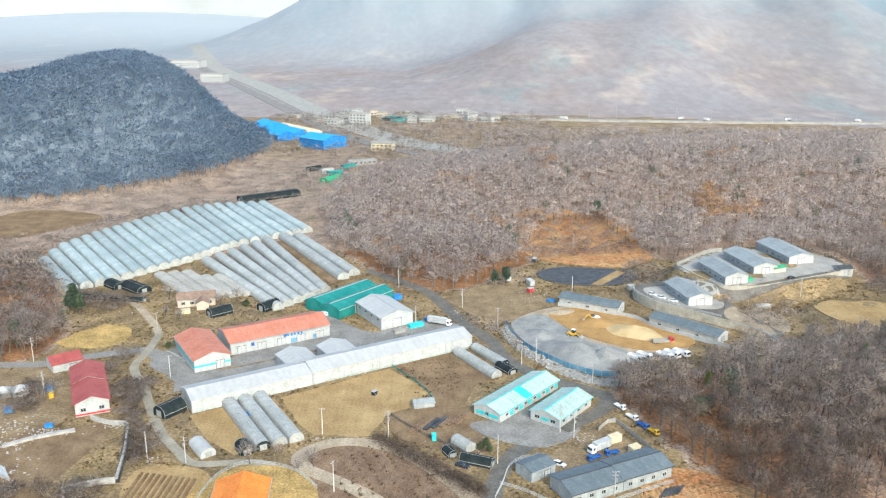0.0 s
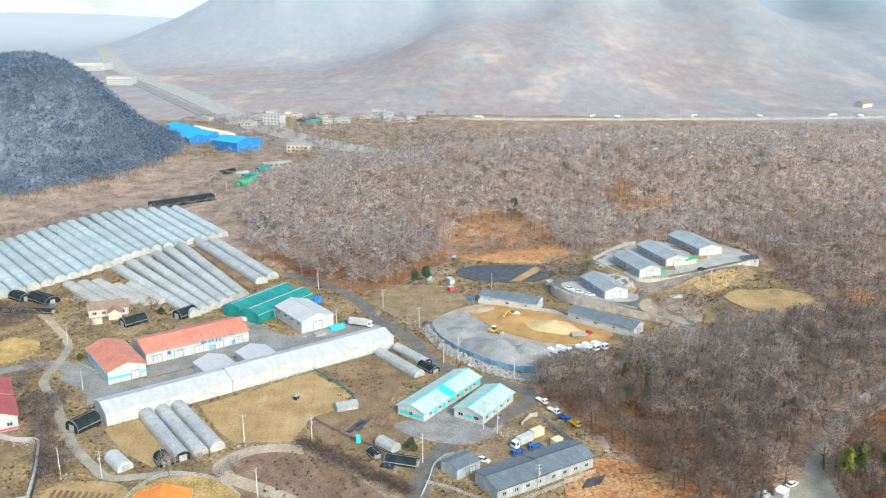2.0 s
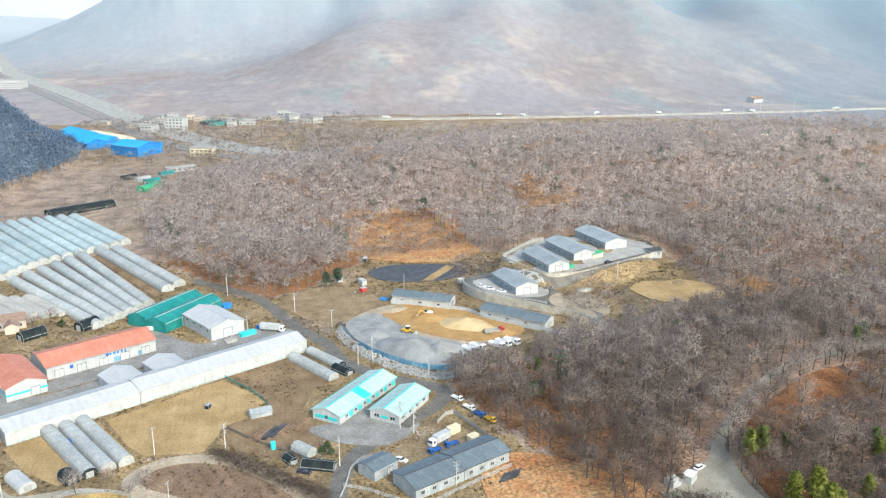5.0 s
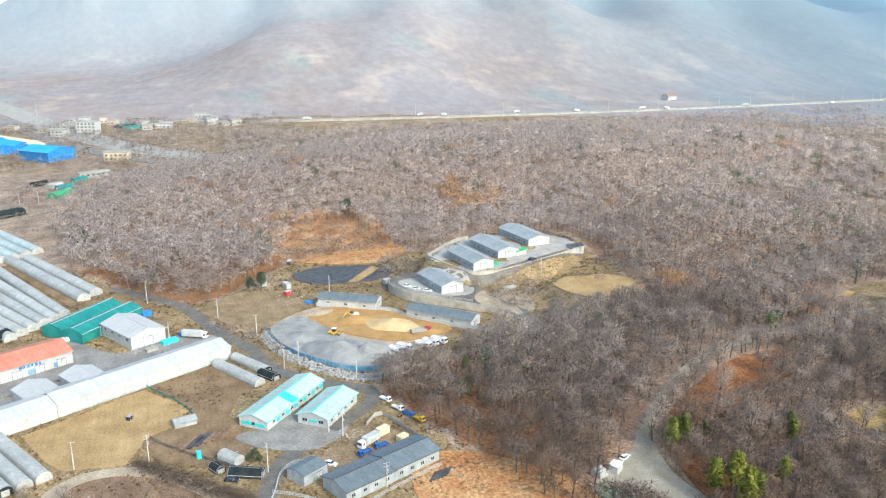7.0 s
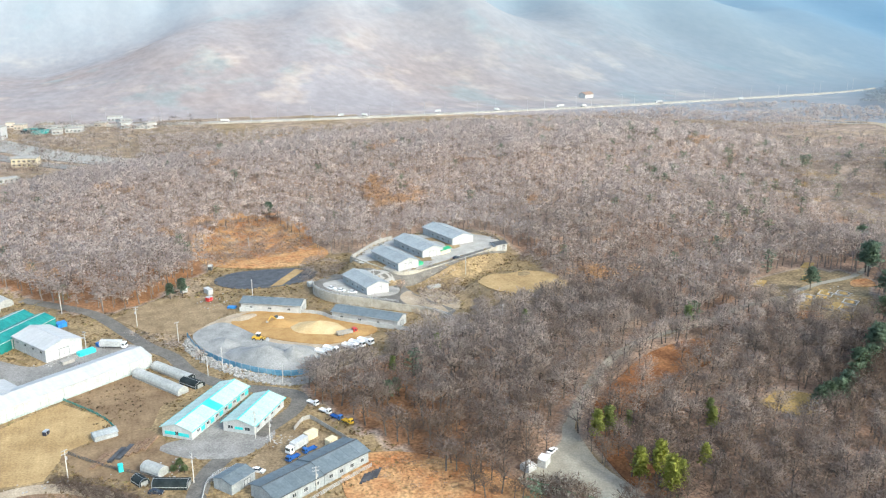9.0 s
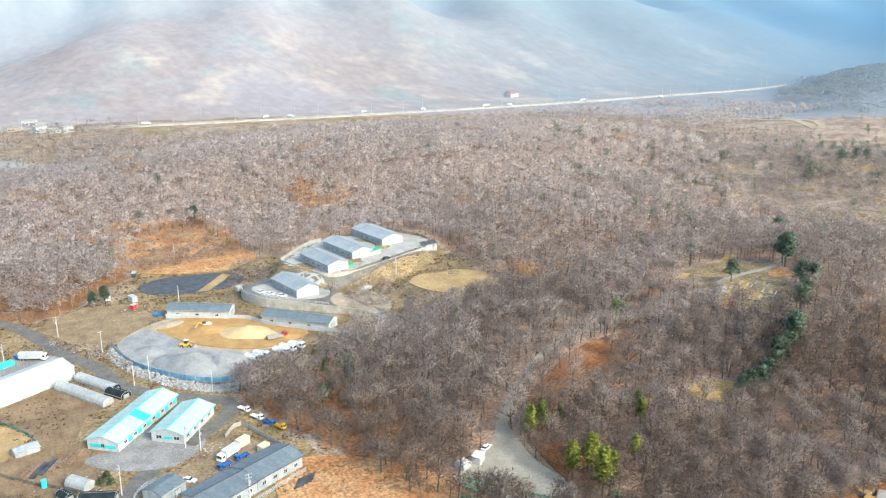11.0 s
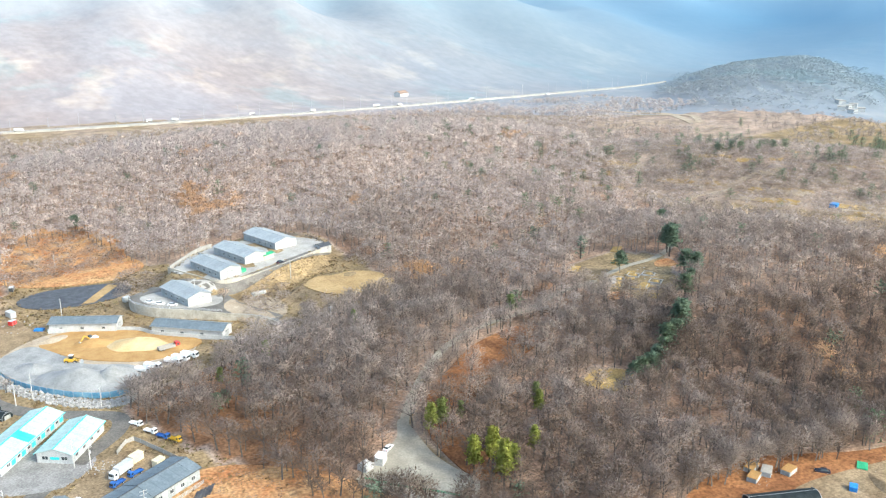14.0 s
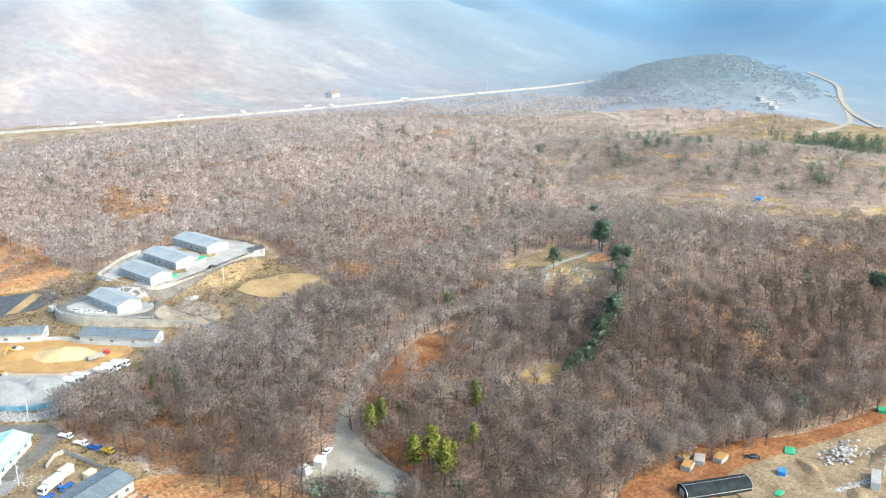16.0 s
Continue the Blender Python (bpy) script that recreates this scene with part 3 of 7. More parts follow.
ribbon("far_lane", [(850, 470), (940, 480), (1010, 510), (1150, 600), (1280, 716)], 6, M_LANE, 0.5, "far country road in the side valley")
ribbon("far_lane", [(960, 450), (1040, 520), (1160, 600), (1330, 700), (1420, 800)], 7, M_LANE, 1.2, "winding pale road up the side valley")
ribbon("far_track", [(690, 770), (750, 770), (800, 690), (770, 640)], 8, M_TRACK, 0.5, "far pale dirt track across fields")
ribbon("valley_lane", [(-120, 590), (-80, 640), (-70, 690), (-98, 712), (-40, 748)], 4.5, M_TRACK, 0.15, "dusty lane in the valley floor")

# fields and yards
patch("field_straw", [(-59, 288.5), (-40, 300.5), (-21, 314), (-13, 304), (-5, 293), (-10, 281), (-20, 272), (-25, 259.5), (-43, 260.5), (-49, 268)], M_STRAW, 0.05, "harvested straw-coloured field with faint furrows", "field", per=1)
patch("field_brown", [(-20, 317), (5.5, 332), (24.5, 308), (12, 298), (8, 283.5), (-4, 283.5), (-5, 294)], M_EARTH, 0.05, "ploughed brown field", "field", per=1)
patch("field_side", [(-66, 285), (-61, 288), (-50, 267), (-45, 258), (-48, 256), (-52, 262)], M_STRAW, 0.05, "straw strip beside the narrow greenhouses", "field", per=1)
patch("field_west", [(-88, 274), (-77, 281), (-60, 253), (-66, 247), (-78, 258)], M_STRAW, 0.05, "straw plot beside the narrow greenhouses", "field", per=1)
patch("field_garden", [(-20, 274), (-2, 283), (8, 280), (14, 262), (14, 250), (0, 250), (-14, 258)], M_EARTH, 0.04, "vegetable garden with dug beds", "field")
patch("field_upper", [(0, 396), (10, 408), (22, 417), (46, 409), (50, 388), (40, 376), (29, 365), (13, 374)], M_DIRT, 0.05, "dry grass field beside the lane", "field", per=1)
patch("dirt_loop_ground", [(-48, 244), (-38, 257), (-20, 257), (-4, 246), (9, 228), (12, 205), (-46, 205)], M_SHRUB_SOIL, 0.04, "scrubby reddish soil inside the dirt track", "field")
ribbon("dirt_loop", [(-6, 206), (-20, 222), (-31, 231), (-42, 239), (-45, 247), (-37, 254.5), (-25, 255), (-12, 248), (2, 232), (14, 212)], 5.2, M_TRACK, 0.14, "pale dirt track bent in a loop", "track")
patch("field_brown_far", [(-291, 552), (-276, 574), (-234, 566), (-222, 546), (-240, 523), (-266, 503)], M_EARTH, 0.08, "bare brown field under the mountain", "field")
patch("field_gold", [(-163, 340), (-150, 362), (-136, 356), (-134, 340), (-146, 334)], M_GOLD, 0.06, "golden grass plot beside the lane", "field", per=2)
patch("yard_left", [(-200, 268), (-190, 305), (-160, 315), (-136, 302), (-130, 270), (-150, 258)], M_DIRT, 0.05, "earth yard strewn with scrap", "yard")
patch("field_walled", [(-150, 228), (-152, 256), (-124, 266), (-112, 268), (-113, 250), (-117, 228), (-112, 205), (-150, 205)], M_EARTH, 0.06, "walled plot of dry weeds", "field")
patch("field_terraced", [(-94, 238), (-78, 240), (-70, 232), (-76, 215), (-92, 218)], M_STRAW, 0.05, "small ploughed plot beside the lane", "field")
patch("yard_orange", [(-72, 230), (-62, 240), (-44, 238), (-36, 222), (-40, 205), (-74, 205)], M_GOLD, 0.05, "golden grass yard behind a white fence", "yard")
patch("yard_warehouse", [(-104, 312), (-82, 316), (-46, 336), (-14, 352), (8, 346), (6, 362), (-16, 366), (-30, 352), (-46, 366), (-54, 376), (-66, 360), (-84, 326)], M_ASPHALT, 0.05, "grey asphalt yard between warehouses", "yard")
patch("yard_strip", [(-99, 293), (-80, 303), (-50, 321), (-20, 339), (2, 352), (-4, 362), (-28, 350), (-46, 334), (-82, 314), (-103, 310)], M_ASPHALT, 0.045, "worn asphalt strip behind the long hall", "yard", per=1)
patch("yard_parking", [(-116, 318), (-112, 334), (-100, 330), (-92, 314), (-104, 308)], M_ASPHALT, 0.06, "small car park with painted bays", "yard")
patch("yard_teal", [(12, 270), (22, 272), (34, 284), (38, 268), (42, 262), (46, 266), (44, 260), (34, 252), (24, 254), (16, 258), (9, 266)], M_ASPHALT, 0.05, "pale gravel forecourt", "yard", per=2)
patch("yard_trucks", [(36, 250), (48, 262), (58, 262), (64, 246), (60, 240), (44, 232), (30, 234)], M_DIRT, 0.05, "rutted earth truck yard", "yard")
patch("yard_gravel", [(30, 360), (38, 374), (54, 384), (70, 380), (92, 360), (104, 344), (96, 328), (76, 318), (68, 306), (56, 309), (44, 322), (33, 340)], M_TRACK, 0.05, "sand and gravel depot yard", "yard")
patch("pond_film", [(50, 438), (65, 446), (96, 440), (101, 428), (88, 416), (64, 416), (51, 426)], M_BLACKFILM, 0.08, "field covered with black mulch film", "field")
patch("pond_path", [(74, 416), (80, 416), (96, 436), (92, 440)], M_STRAW, 0.13, "dry grass strip across the black film", "field", per=1)
patch("yard_upper", [(119, 421), (134, 392), (150, 395), (178, 408), (205, 421), (199, 440), (174, 452), (150, 449)], M_CONCRETE, 0.06, "concrete yard of the upper sheds", "yard")
patch("yard_lower_lane", [(112 + (x - 112) * 0.975, 384 + (y - 384) * 0.975) for x, y in LOWER_YARD], M_WET, 0.03, "damp asphalt yard behind the retaining wall", "yard", per=1)
patch("yard_lower", [(98, 400), (97, 390), (103, 380), (114, 371), (124, 372), (130, 380), (129, 394), (114, 402)], M_CONCRETE, 0.06, "concrete yard of the lower shed", "yard")
ribbon("yard_lane", [(100, 400), (112, 405), (124, 398), (134, 388), (152, 392), (178, 405), (206, 419)], 4.5, M_WET, 0.12, "damp asphalt lane up to the sheds")
patch("field_mound", [(167, 370), (178, 379), (186, 377), (199, 377), (211, 363), (208, 347), (192, 343), (174, 349)], M_STRAW, 0.10, "rounded mound of dry grass", "field")
patch("field_low", [(128, 372), (142, 382), (154, 372), (150, 352), (138, 344), (126, 358)], M_TRACK, 0.10, "dry grass plot below the sheds", "field")
patch("scarp", [(50, 465), (44, 491), (52, 536), (66, 544), (78, 556), (92, 546), (108, 546), (118, 510), (113, 490), (116, 462), (96, 446), (66, 452)], M_RUST, 0.12, "bare slope of rust-red grass", "slope")
patch("rust_bank", [(62, 236), (84, 234), (110, 200), (96, 180), (60, 205)], M_RUST, 0.06, "bank of rust-red grass and leaves", "slope")
for k in range(5):
    patch("film_row", [(62.5 + 1.3 * k, 222.5 + 0.4 * k), (63.3 + 1.3 * k, 222.3 + 0.4 * k), (66.5 + 1.3 * k, 227.3 + 0.4 * k), (65.7 + 1.3 * k, 227.6 + 0.4 * k)], M_BLACKFILM, 0.2, "row covered with black film", "field", per=1)
patch("yard_clearing", CLEARING, M_LANE, 0.09, "concrete turning place in the woods", "yard")
patch("field_clearing", [(106, 200), (118, 186), (130, 176), (120, 160), (100, 180)], M_RUST, 0.07, "rusty furrowed plot beside the clearing", "field")
for gx, gy, a, b, turn in ((296, 280, 5.5, 2.2, 0.7), (282.5, 276, 5.5, 2.6, 0.65), (290, 266, 4.2, 2.8, 0.6), (287, 256.5, 3.6, 2.0, 0.5), (286, 309, 4.5, 2.6, 0.5), (323, 317, 5, 2.4, 0.6), (306, 300, 4, 2, 0.8)):
    c, v = math.cos(turn), math.sin(turn)
    patch("grave_plot", [(gx + a * p * c - b * q * v, gy + a * p * v + b * q * c) for p, q in ((-1, -1), (1, -0.9), (1, 1), (-0.95, 1))], M_GOLD, 0.16, "golden grass grave plot with a kerb", "field", per=1)
patch("grave_paving", [(281, 280), (287, 285), (289.5, 282.5), (283.5, 277.5)], M_CONCRETE, 0.22, "pale paving among the graves", "paving", per=1)
patch("rust_plot", [(313, 279), (318, 285), (326, 284), (322, 275)], M_RUST, 0.1, "plot of rust-red grass beside the graves", "field")
patch("rust_plot", [(270, 268), (274, 272), (281, 266), (276, 260)], M_RUST, 0.1, "plot of rust-red grass beside the graves", "field")
patch("grave_clearing", [(209, 218), (214, 208), (224, 207), (230, 216), (221, 223)], M_GOLD, 0.1, "golden grass clearing with low graves", "field")
patch("yard_dirt", [(205, 118), (214, 132), (234, 130), (254, 126), (300, 116), (330, 90), (240, 80), (210, 100)], M_DIRT, 0.08, "bare dirt yard at the wood's edge", "yard")
patch("gully", [(150, 234), (172, 251), (196, 266), (222, 273), (234, 262), (208, 249), (182, 237), (160, 226)], M_LEAF, 0.1, "rusty gully beside the woodland road", "slope")
patch("road_bank", [(139, 186), (138, 205), (142, 222), (151, 227), (149, 206), (154, 186)], M_LEAF, 0.08, "rusty leaf bank beside the clearing", "slope")
patch("yard_rust", [(176, 142), (213, 150), (254, 131), (300, 122), (298, 115), (250, 125), (214, 131), (190, 122)], M_LEAF, 0.07, "leaf-littered bank under bare trees", "slope")
patch("strip_field", [(470, 340), (500, 300), (560, 240), (590, 250), (530, 310), (490, 362)], M_STRAW, 0.12, "pale grass strip below the scrubby slope", "field")
for k in range(84):
    u, v = random.uniform(-160, 165), random.uniform(-108, -8)
    x, y = 600 + 0.557 * u + 0.83 * v, 420 - 0.83 * u + 0.557 * v
    ln = random.uniform(8, 30)
    ribbon("terrace_strip", [(x, y), (x + 0.557 * ln * 0.5 + random.uniform(-2, 3), y - 0.83 * ln * 0.5), (x + 0.557 * ln, y - 0.83 * ln)], random.uniform(3.0, 8.0), random.choice((M_GOLD, M_STRAW, M_TRACK, M_TRACK)), 0.25, "pale grassy terrace on the slope", "terrace", per=3)
ribbon("slope_track", [(478, 402), (494, 404), (512, 396), (540, 398), (565, 385)], 4.0, M_TRACK, 0.3, "pale dirt track along the scrubby slope", "track")
ribbon("spur_track", [(772, 822), (790, 760), (800, 716), (764, 644)], 9, M_TRACK, 0.5, "pale dirt road at the foot of the far spur", "track")


# ---- buildings ----
def window(parent, x, y, z, w, h, side, frame_mat=None):
    """A framed window on a wall; side: 'x+', 'x-', 'y+' or 'y-'."""
    t = 0.07
    fr, gl = bmesh.new(), bmesh.new()
    def put(bm, a0, a1, z0, z1, d0, d1):
        if side[0] == "y":
            s = 1 if side[1] == "+" else -1
            box(bm, x + a0, x + a1, *sorted((y + s * d0, y + s * d1)), z + z0, z + z1)
        else:
            s = 1 if side[1] == "+" else -1
            box(bm, *sorted((x + s * d0, x + s * d1)), y + a0, y + a1, z + z0, z + z1)
    for a0, a1, z0, z1 in ((-w / 2 - 0.1, w / 2 + 0.1, h, h + 0.12), (-w / 2 - 0.1, w / 2 + 0.1, -0.12, 0), (-w / 2 - 0.1, -w / 2, 0, h), (w / 2, w / 2 + 0.1, 0, h), (-0.05, 0.05, 0, h)):
        put(fr, a0, a1, z0, z1, -0.02, t)
    put(gl, -w / 2, w / 2, 0, h, -0.03, 0.03)
    f = part("window", fr, frame_mat or M_WHITE, parent, "white framed window")
    part("pane", gl, M_GLASS, f)
    return f


def door(parent, x, y, w, h, side, mat, name="door"):
    bm, rails = bmesh.new(), bmesh.new()
    s = 1 if side[1] == "+" else -1
    def put(b, a0, a1, z0, z1, d1):
        if side[0] == "y":
            box(b, x + a0, x + a1, *sorted((y - s * 0.02, y + s * d1)), z0, z1)
        else:
            box(b, *sorted((x - s * 0.02, x + s * d1)), y + a0, y + a1, z0, z1)
    put(bm, -w / 2, w / 2, 0.02, h, 0.05)
    for a0, a1, z0, z1 in ((-w / 2 - 0.12, -w / 2, 0, h), (w / 2, w / 2 + 0.12, 0, h), (-w / 2 - 0.12, w / 2 + 0.12, h, h + 0.14), (-0.04, 0.04, 0.02, h)):
        put(rails, a0, a1, z0, z1, 0.1)
    d = part(name, bm, mat, parent)
    part("door_frame", rails, M_DARK_GREY, d)
    return d


def gable(name, x, y, length, width, heading, eave, rise, wall, roof, label, category="warehouse", group="", over=0.5, z=None,
          bands=(), gable_wall=None, trim=None, cut=0):
    """A long shed: its ridge runs along local x. Parts: walls, gable walls, two roof slopes, ridge cap, eave trim."""
    t = thing(name, x, y, heading, z, label, category, group)
    a, w = length / 2, width / 2
    bm = bmesh.new()
    for s in (-1, 1):
        box(bm, -a, a, *sorted((s * w, s * (w - 0.25))), -0.6, eave)
    part("wall", bm, wall, t)
    for s in (-1, 1):
        bm = bmesh.new()
        x0, x1 = s * (a - 0.25), s * (a + 0.004)
        prof = [(-w + 0.25, -0.6), (w - 0.25, -0.6), (w - 0.25, eave), (0, eave + rise * (1 - 0.25 / w)), (-w + 0.25, eave)]
        r0, r1 = [bm.verts.new((x0, q, p)) for q, p in prof], [bm.verts.new((x1, q, p)) for q, p in prof]
        bm.faces.new(r0), bm.faces.new(r1)
        for i in range(5):
            bm.faces.new((r0[i - 1], r0[i], r1[i], r1[i - 1]))
        part("gable_wall", bm, gable_wall or wall, t)
    slope = rise / w
    for s in (-1, 1):
        bm = bmesh.new()
        th = 0.16
        prof = [(0.0, eave + rise), (s * (w + over), eave - slope * over), (s * (w + over), eave - slope * over + th), (0.0, eave + rise + th)]
        r0, r1 = [bm.verts.new((-a - over, q, p)) for q, p in prof], [bm.verts.new((a + over, q, p)) for q, p in prof]
        bm.faces.new(r0), bm.faces.new(r1)
        for i in range(4):
            bm.faces.new((r0[i - 1], r0[i], r1[i], r1[i - 1]))
        r = part("roof", bm, roof, t)
        n = max(2, int(length / 3.2))
        q0, q1 = (s * 0.15, eave + rise + th - 0.15 * slope), (s * (w + over - 0.05), eave - slope * over + th)
        sv = [(dx, q, p + dz) for dx, dz in ((-0.06, -0.02), (0.06, -0.02), (0.06, 0.04), (-0.06, 0.04)) for q, p in (q0, q1)]
        first = None
        for k in range(n + 1):
            px = -a - over + 0.1 + (length + 2 * over - 0.2) * k / n
            if first is None:
                first = seam = obj("seam", sv, [(2 * e, 2 * e + 1, (2 * e + 3) % 8, (2 * e + 2) % 8) for e in range(4)], roof, r)
            else:
                seam = new("seam", first.data)
                seam.parent = r
            seam.location.x = px
    bm = boxed(-a - over - 0.02, a + over + 0.02, -0.28, 0.28, eave + rise + 0.1, eave + rise + 0.24, bevel=0.06)
    part("ridge_cap", bm, trim or roof, t)
    for s in (-1, 1):
        q = s * (w + over + 0.06)
        part("gutter", boxed(-a - over, a + over, *sorted((q, q + s * 0.14)), eave - slope * over - 0.1, eave - slope * over + 0.12), trim or M_STEEL, t)
    for z0, z1, mat in bands:
        for s in (-1, 1):
            part("wall_band", boxed(-a, a, *sorted((s * w, s * (w + 0.04))), z0, z1), mat, t)
            part("wall_band", boxed(*sorted((s * (a + 0.005), s * (a + 0.04))), -w, w, z0, z1), mat, t)
    return t


def tunnel(name, x0, y0, x1, y1, width, height, film, label, group, ends=None, segments=10, base=0.0):
    """An arched film greenhouse from one end to the other. Parts: cover, end walls, doors, side gutters."""
    cx, cy = (x0 + x1) / 2, (y0 + y1) / 2
    length = math.hypot(x1 - x0, y1 - y0)
    t = thing(name, cx, cy, math.degrees(math.atan2(y1 - y0, x1 - x0)), None, label, "greenhouse", group)
    a, w = length / 2, width / 2
    prof = [(-w, -0.3)] + [(-w * math.cos(k * math.pi / segments), height * (0.35 + 0.65 * math.sin(k * math.pi / segments) ** 0.85)) for k in range(segments + 1)] + [(w, -0.3)]
    n = len(prof)
    stations = max(3, int(length / 4))
    verts, faces = [], []
    for k in range(stations + 1):
        px = -a + length * k / stations
        sag = 0.05 if k % 2 else 0.0
        for q, p in prof:
            verts.append((px, q * (1 - sag * 0.4), p * (1 - sag * 0.35)))
    for k in range(stations):
        for i in range(n - 1):
            b = k * n + i
            faces.append((b, b + 1, b + 1 + n, b + n))
    cover = obj("cover", verts, faces, film, t, smooth=True)
    for s in (-1, 1):
        v = [(s * (a - 0.04), q, p) for q, p in prof] + [(s * (a - 0.14), q, p) for q, p in prof]
        f = [tuple(range(n)), tuple(range(2 * n - 1, n - 1, -1))] + [(i, i + 1, i + 1 + n, i + n) for i in range(n - 1)]
        e = obj("end_wall", v, f, ends or film, t)
        rim = [(s * a + dx, q * k, p * k) for dx, k in ((-0.06, 0.985), (0.06, 0.985), (0.06, 1.012), (-0.06, 1.012)) for q, p in prof]
        obj("hoop", rim, [(g * n + i, g * n + i + 1, (g + 1) % 4 * n + i + 1, (g + 1) % 4 * n + i) for g in range(4) for i in range(n - 1)], M_STEEL, e)
        d = part("door", boxed(*sorted((s * (a - 0.02), s * (a + 0.05))), -1.1, 1.1, 0, height * 0.62), M_FILM_GREY, t)
        for side in (-1.2, 1.1):
            part("door_post", boxed(*sorted((s * (a - 0.02), s * (a + 0.09))), side, side + 0.1, 0, height * 0.64), M_STEEL, d)
    bm = bmesh.new()
    rod(bm, (-a, 0, height * 1.0 + 0.03), (a, 0, height * 1.0 + 0.03), 0.05, sides=4)
    part("ridge_pipe", bm, M_STEEL, t)
    for s in (-1, 1):
        part("vent_roll", rod(bmesh.new(), (-a, s * (w + 0.05), height * 0.35), (a, s * (w + 0.05), height * 0.35), 0.09, sides=5), M_FILM_GREY, t)
    return t


# warehouses with salmon-orange roofs
A = gable("warehouse", -96.9, 325.7, 29, 14.2, 120.5, 5.2, 2.3, M_WHITE, M_ORANGE_ROOF, "white warehouse with a salmon-orange roof and turquoise band", bands=((2.0, 2.8, M_CYAN),))
door(A, -14.5, -3, 3.2, 3.4, "x-", M_WHITE)
for k in range(5):
    window(A, -10 + 5 * k, 7.1, 3.2, 1.6, 1.0, "y+")
B = gable("warehouse", -71.6, 345.4, 43, 18, 30, 5.2, 2.6, M_WHITE, M_ORANGE_ROOF, "long white warehouse with a salmon-orange roof and painted signs")
for k in range(5):
    door(B, -17 + 8.5 * k, -9, 3.4, 3.2, "y-", M_WHITE)
part("sign_mark", boxed(-13, -11.6, -9.06, -9.0, 2.4, 3.8, bevel=0.02), M_PAINT_BLUE, B, "blue painted mark")
for k, (w, mat) in enumerate(((1.3, M_PAINT_BLUE), (0.7, M_BLUE_TARP), (0.9, M_BLUE_TARP), (0.8, M_BLUE_TARP), (0.9, M_BLUE_TARP), (0.7, M_BLUE_TARP))):
    part("sign_bar", boxed(1.0 + 1.5 * k, 1.0 + 1.5 * k + w, -9.05, -9.0, 3.5, 4.5), mat, B, "blue sign bar")
part("wall_panel", boxed(4, 10, -9.04, -9.0, 0.3, 2.3), M_BLUE_SCREEN, B)
part("wall_panel", boxed(14, 18, -9.04, -9.0, 0.3, 2.3), M_BLUE_SCREEN, B)
# long white membrane hall, in two lengths, with two cross roofs
C1 = gable("membrane_hall", -71.5, 293.3, 45, 13.4, 30.8, 4.6, 1.7, M_WHITE, M_WHITEFILM, "long white membrane hall with a low roof", "hall", over=0.15, trim=M_WHITEFILM)
for k in range(9):
    part("wall_seam", boxed(-21 + 5 * k, -20.9 + 5 * k, -6.78, -6.7, 0.2, 4.4), M_FILM, C1)
part("skirt", boxed(-22.4, 22.4, -6.76, -6.7, 0.0, 0.7), M_FILM, C1)


C2 = gable("membrane_hall", -21.8, 323.2, 70.5, 13.6, 30.8, 4.9, 1.9, M_WHITE, M_WHITEFILM, "long white membrane hall with a ribbed wall", "hall", over=0.12, trim=M_WHITEFILM)
for k in range(24):
    part("rib", boxed(-34.5 + 3 * k, -34.38 + 3 * k, -6.92, -6.78, 0.0, 4.8), M_FILM, C2)
part("skirt", boxed(-35.2, 35.2, -6.86, -6.8, 0.0, 0.8), M_FILM, C2)
for cx, cy in ((-55.5, 313.3), (-40.5, 321.9)):
    C = gable("cross_hall", cx, cy, 20, 12.5, 121, 4.2, 1.9, M_WHITE, M_WHITEFILM, "white membrane cross roof beside the long hall", "hall", "cross halls", over=0.15, trim=M_WHITEFILM)
# white warehouse and green double roof
I = gable("warehouse", -26.4, 369.3, 24.5, 15.6, 121, 5.6, 2.2, M_WHITE, M_WHITEFILM, "white warehouse with a pale gable roof", trim=M_STEEL)
door(I, -12.25, 0, 4.2, 4.0, "x-", M_WHITE)
for k in range(4):
    window(I, -9 + 6 * k, 7.8, 3.4, 1.4, 0.9, "y+")
for k, (cx, cy) in enumerate(((-48.2, 392.6), (-39.6, 385.0))):
    J = gable("green_hall", cx, cy, 36, 11.2, 51, 4.4, 1.9, M_GREEN_ROOF, M_GREEN_ROOF, "teal-green netted hall with a pale ridge", "hall", "green halls", over=0.05, trim=M_WHITE)
    if k:
        for dx, dy in ((-8, -5.8), (2, -5.8)):
            part("ladder", boxed(dx, dx + 0.6, dy, dy + 0.08, 0, 4.2), M_STEEL, J)
# red-roofed buildings
F = gable("workshop", -125.2, 283.0, 17.5, 11.2, 114.5, 5.0, 2.2, M_WHITE, M_RED_ROOF, "white workshop with a faded red roof", "workshop", bands=((0.4, 1.0, M_PAINT_RED),), trim=M_RED_ROOF)
gable("workshop", -131.8, 297.6, 15.5, 11.0, 114.5, 5.6, 2.2, M_WHITE, M_RED_ROOF, "higher white workshop with a faded red roof", "workshop", trim=M_RED_ROOF)
for k in (-3, 3):
    window(F, -8.75, k, 1.8, 1.6, 1.2, "x-")
G = gable("workshop", -148.6, 316.3, 11, 9.5, 38, 3.6, 1.8, M_WHITE, M_RED_ROOF, "small white workshop with a red roof", "workshop", trim=M_RED_ROOF)
door(G, 2, -4.75, 2.4, 2.4, "y-", M_STEEL)
gable("house", -57.5, 217.5, 17, 15, 95, 4.0, 2.6, M_WHITE, M_BRIGHT_ORANGE, "house with a bright orange roof", "house")
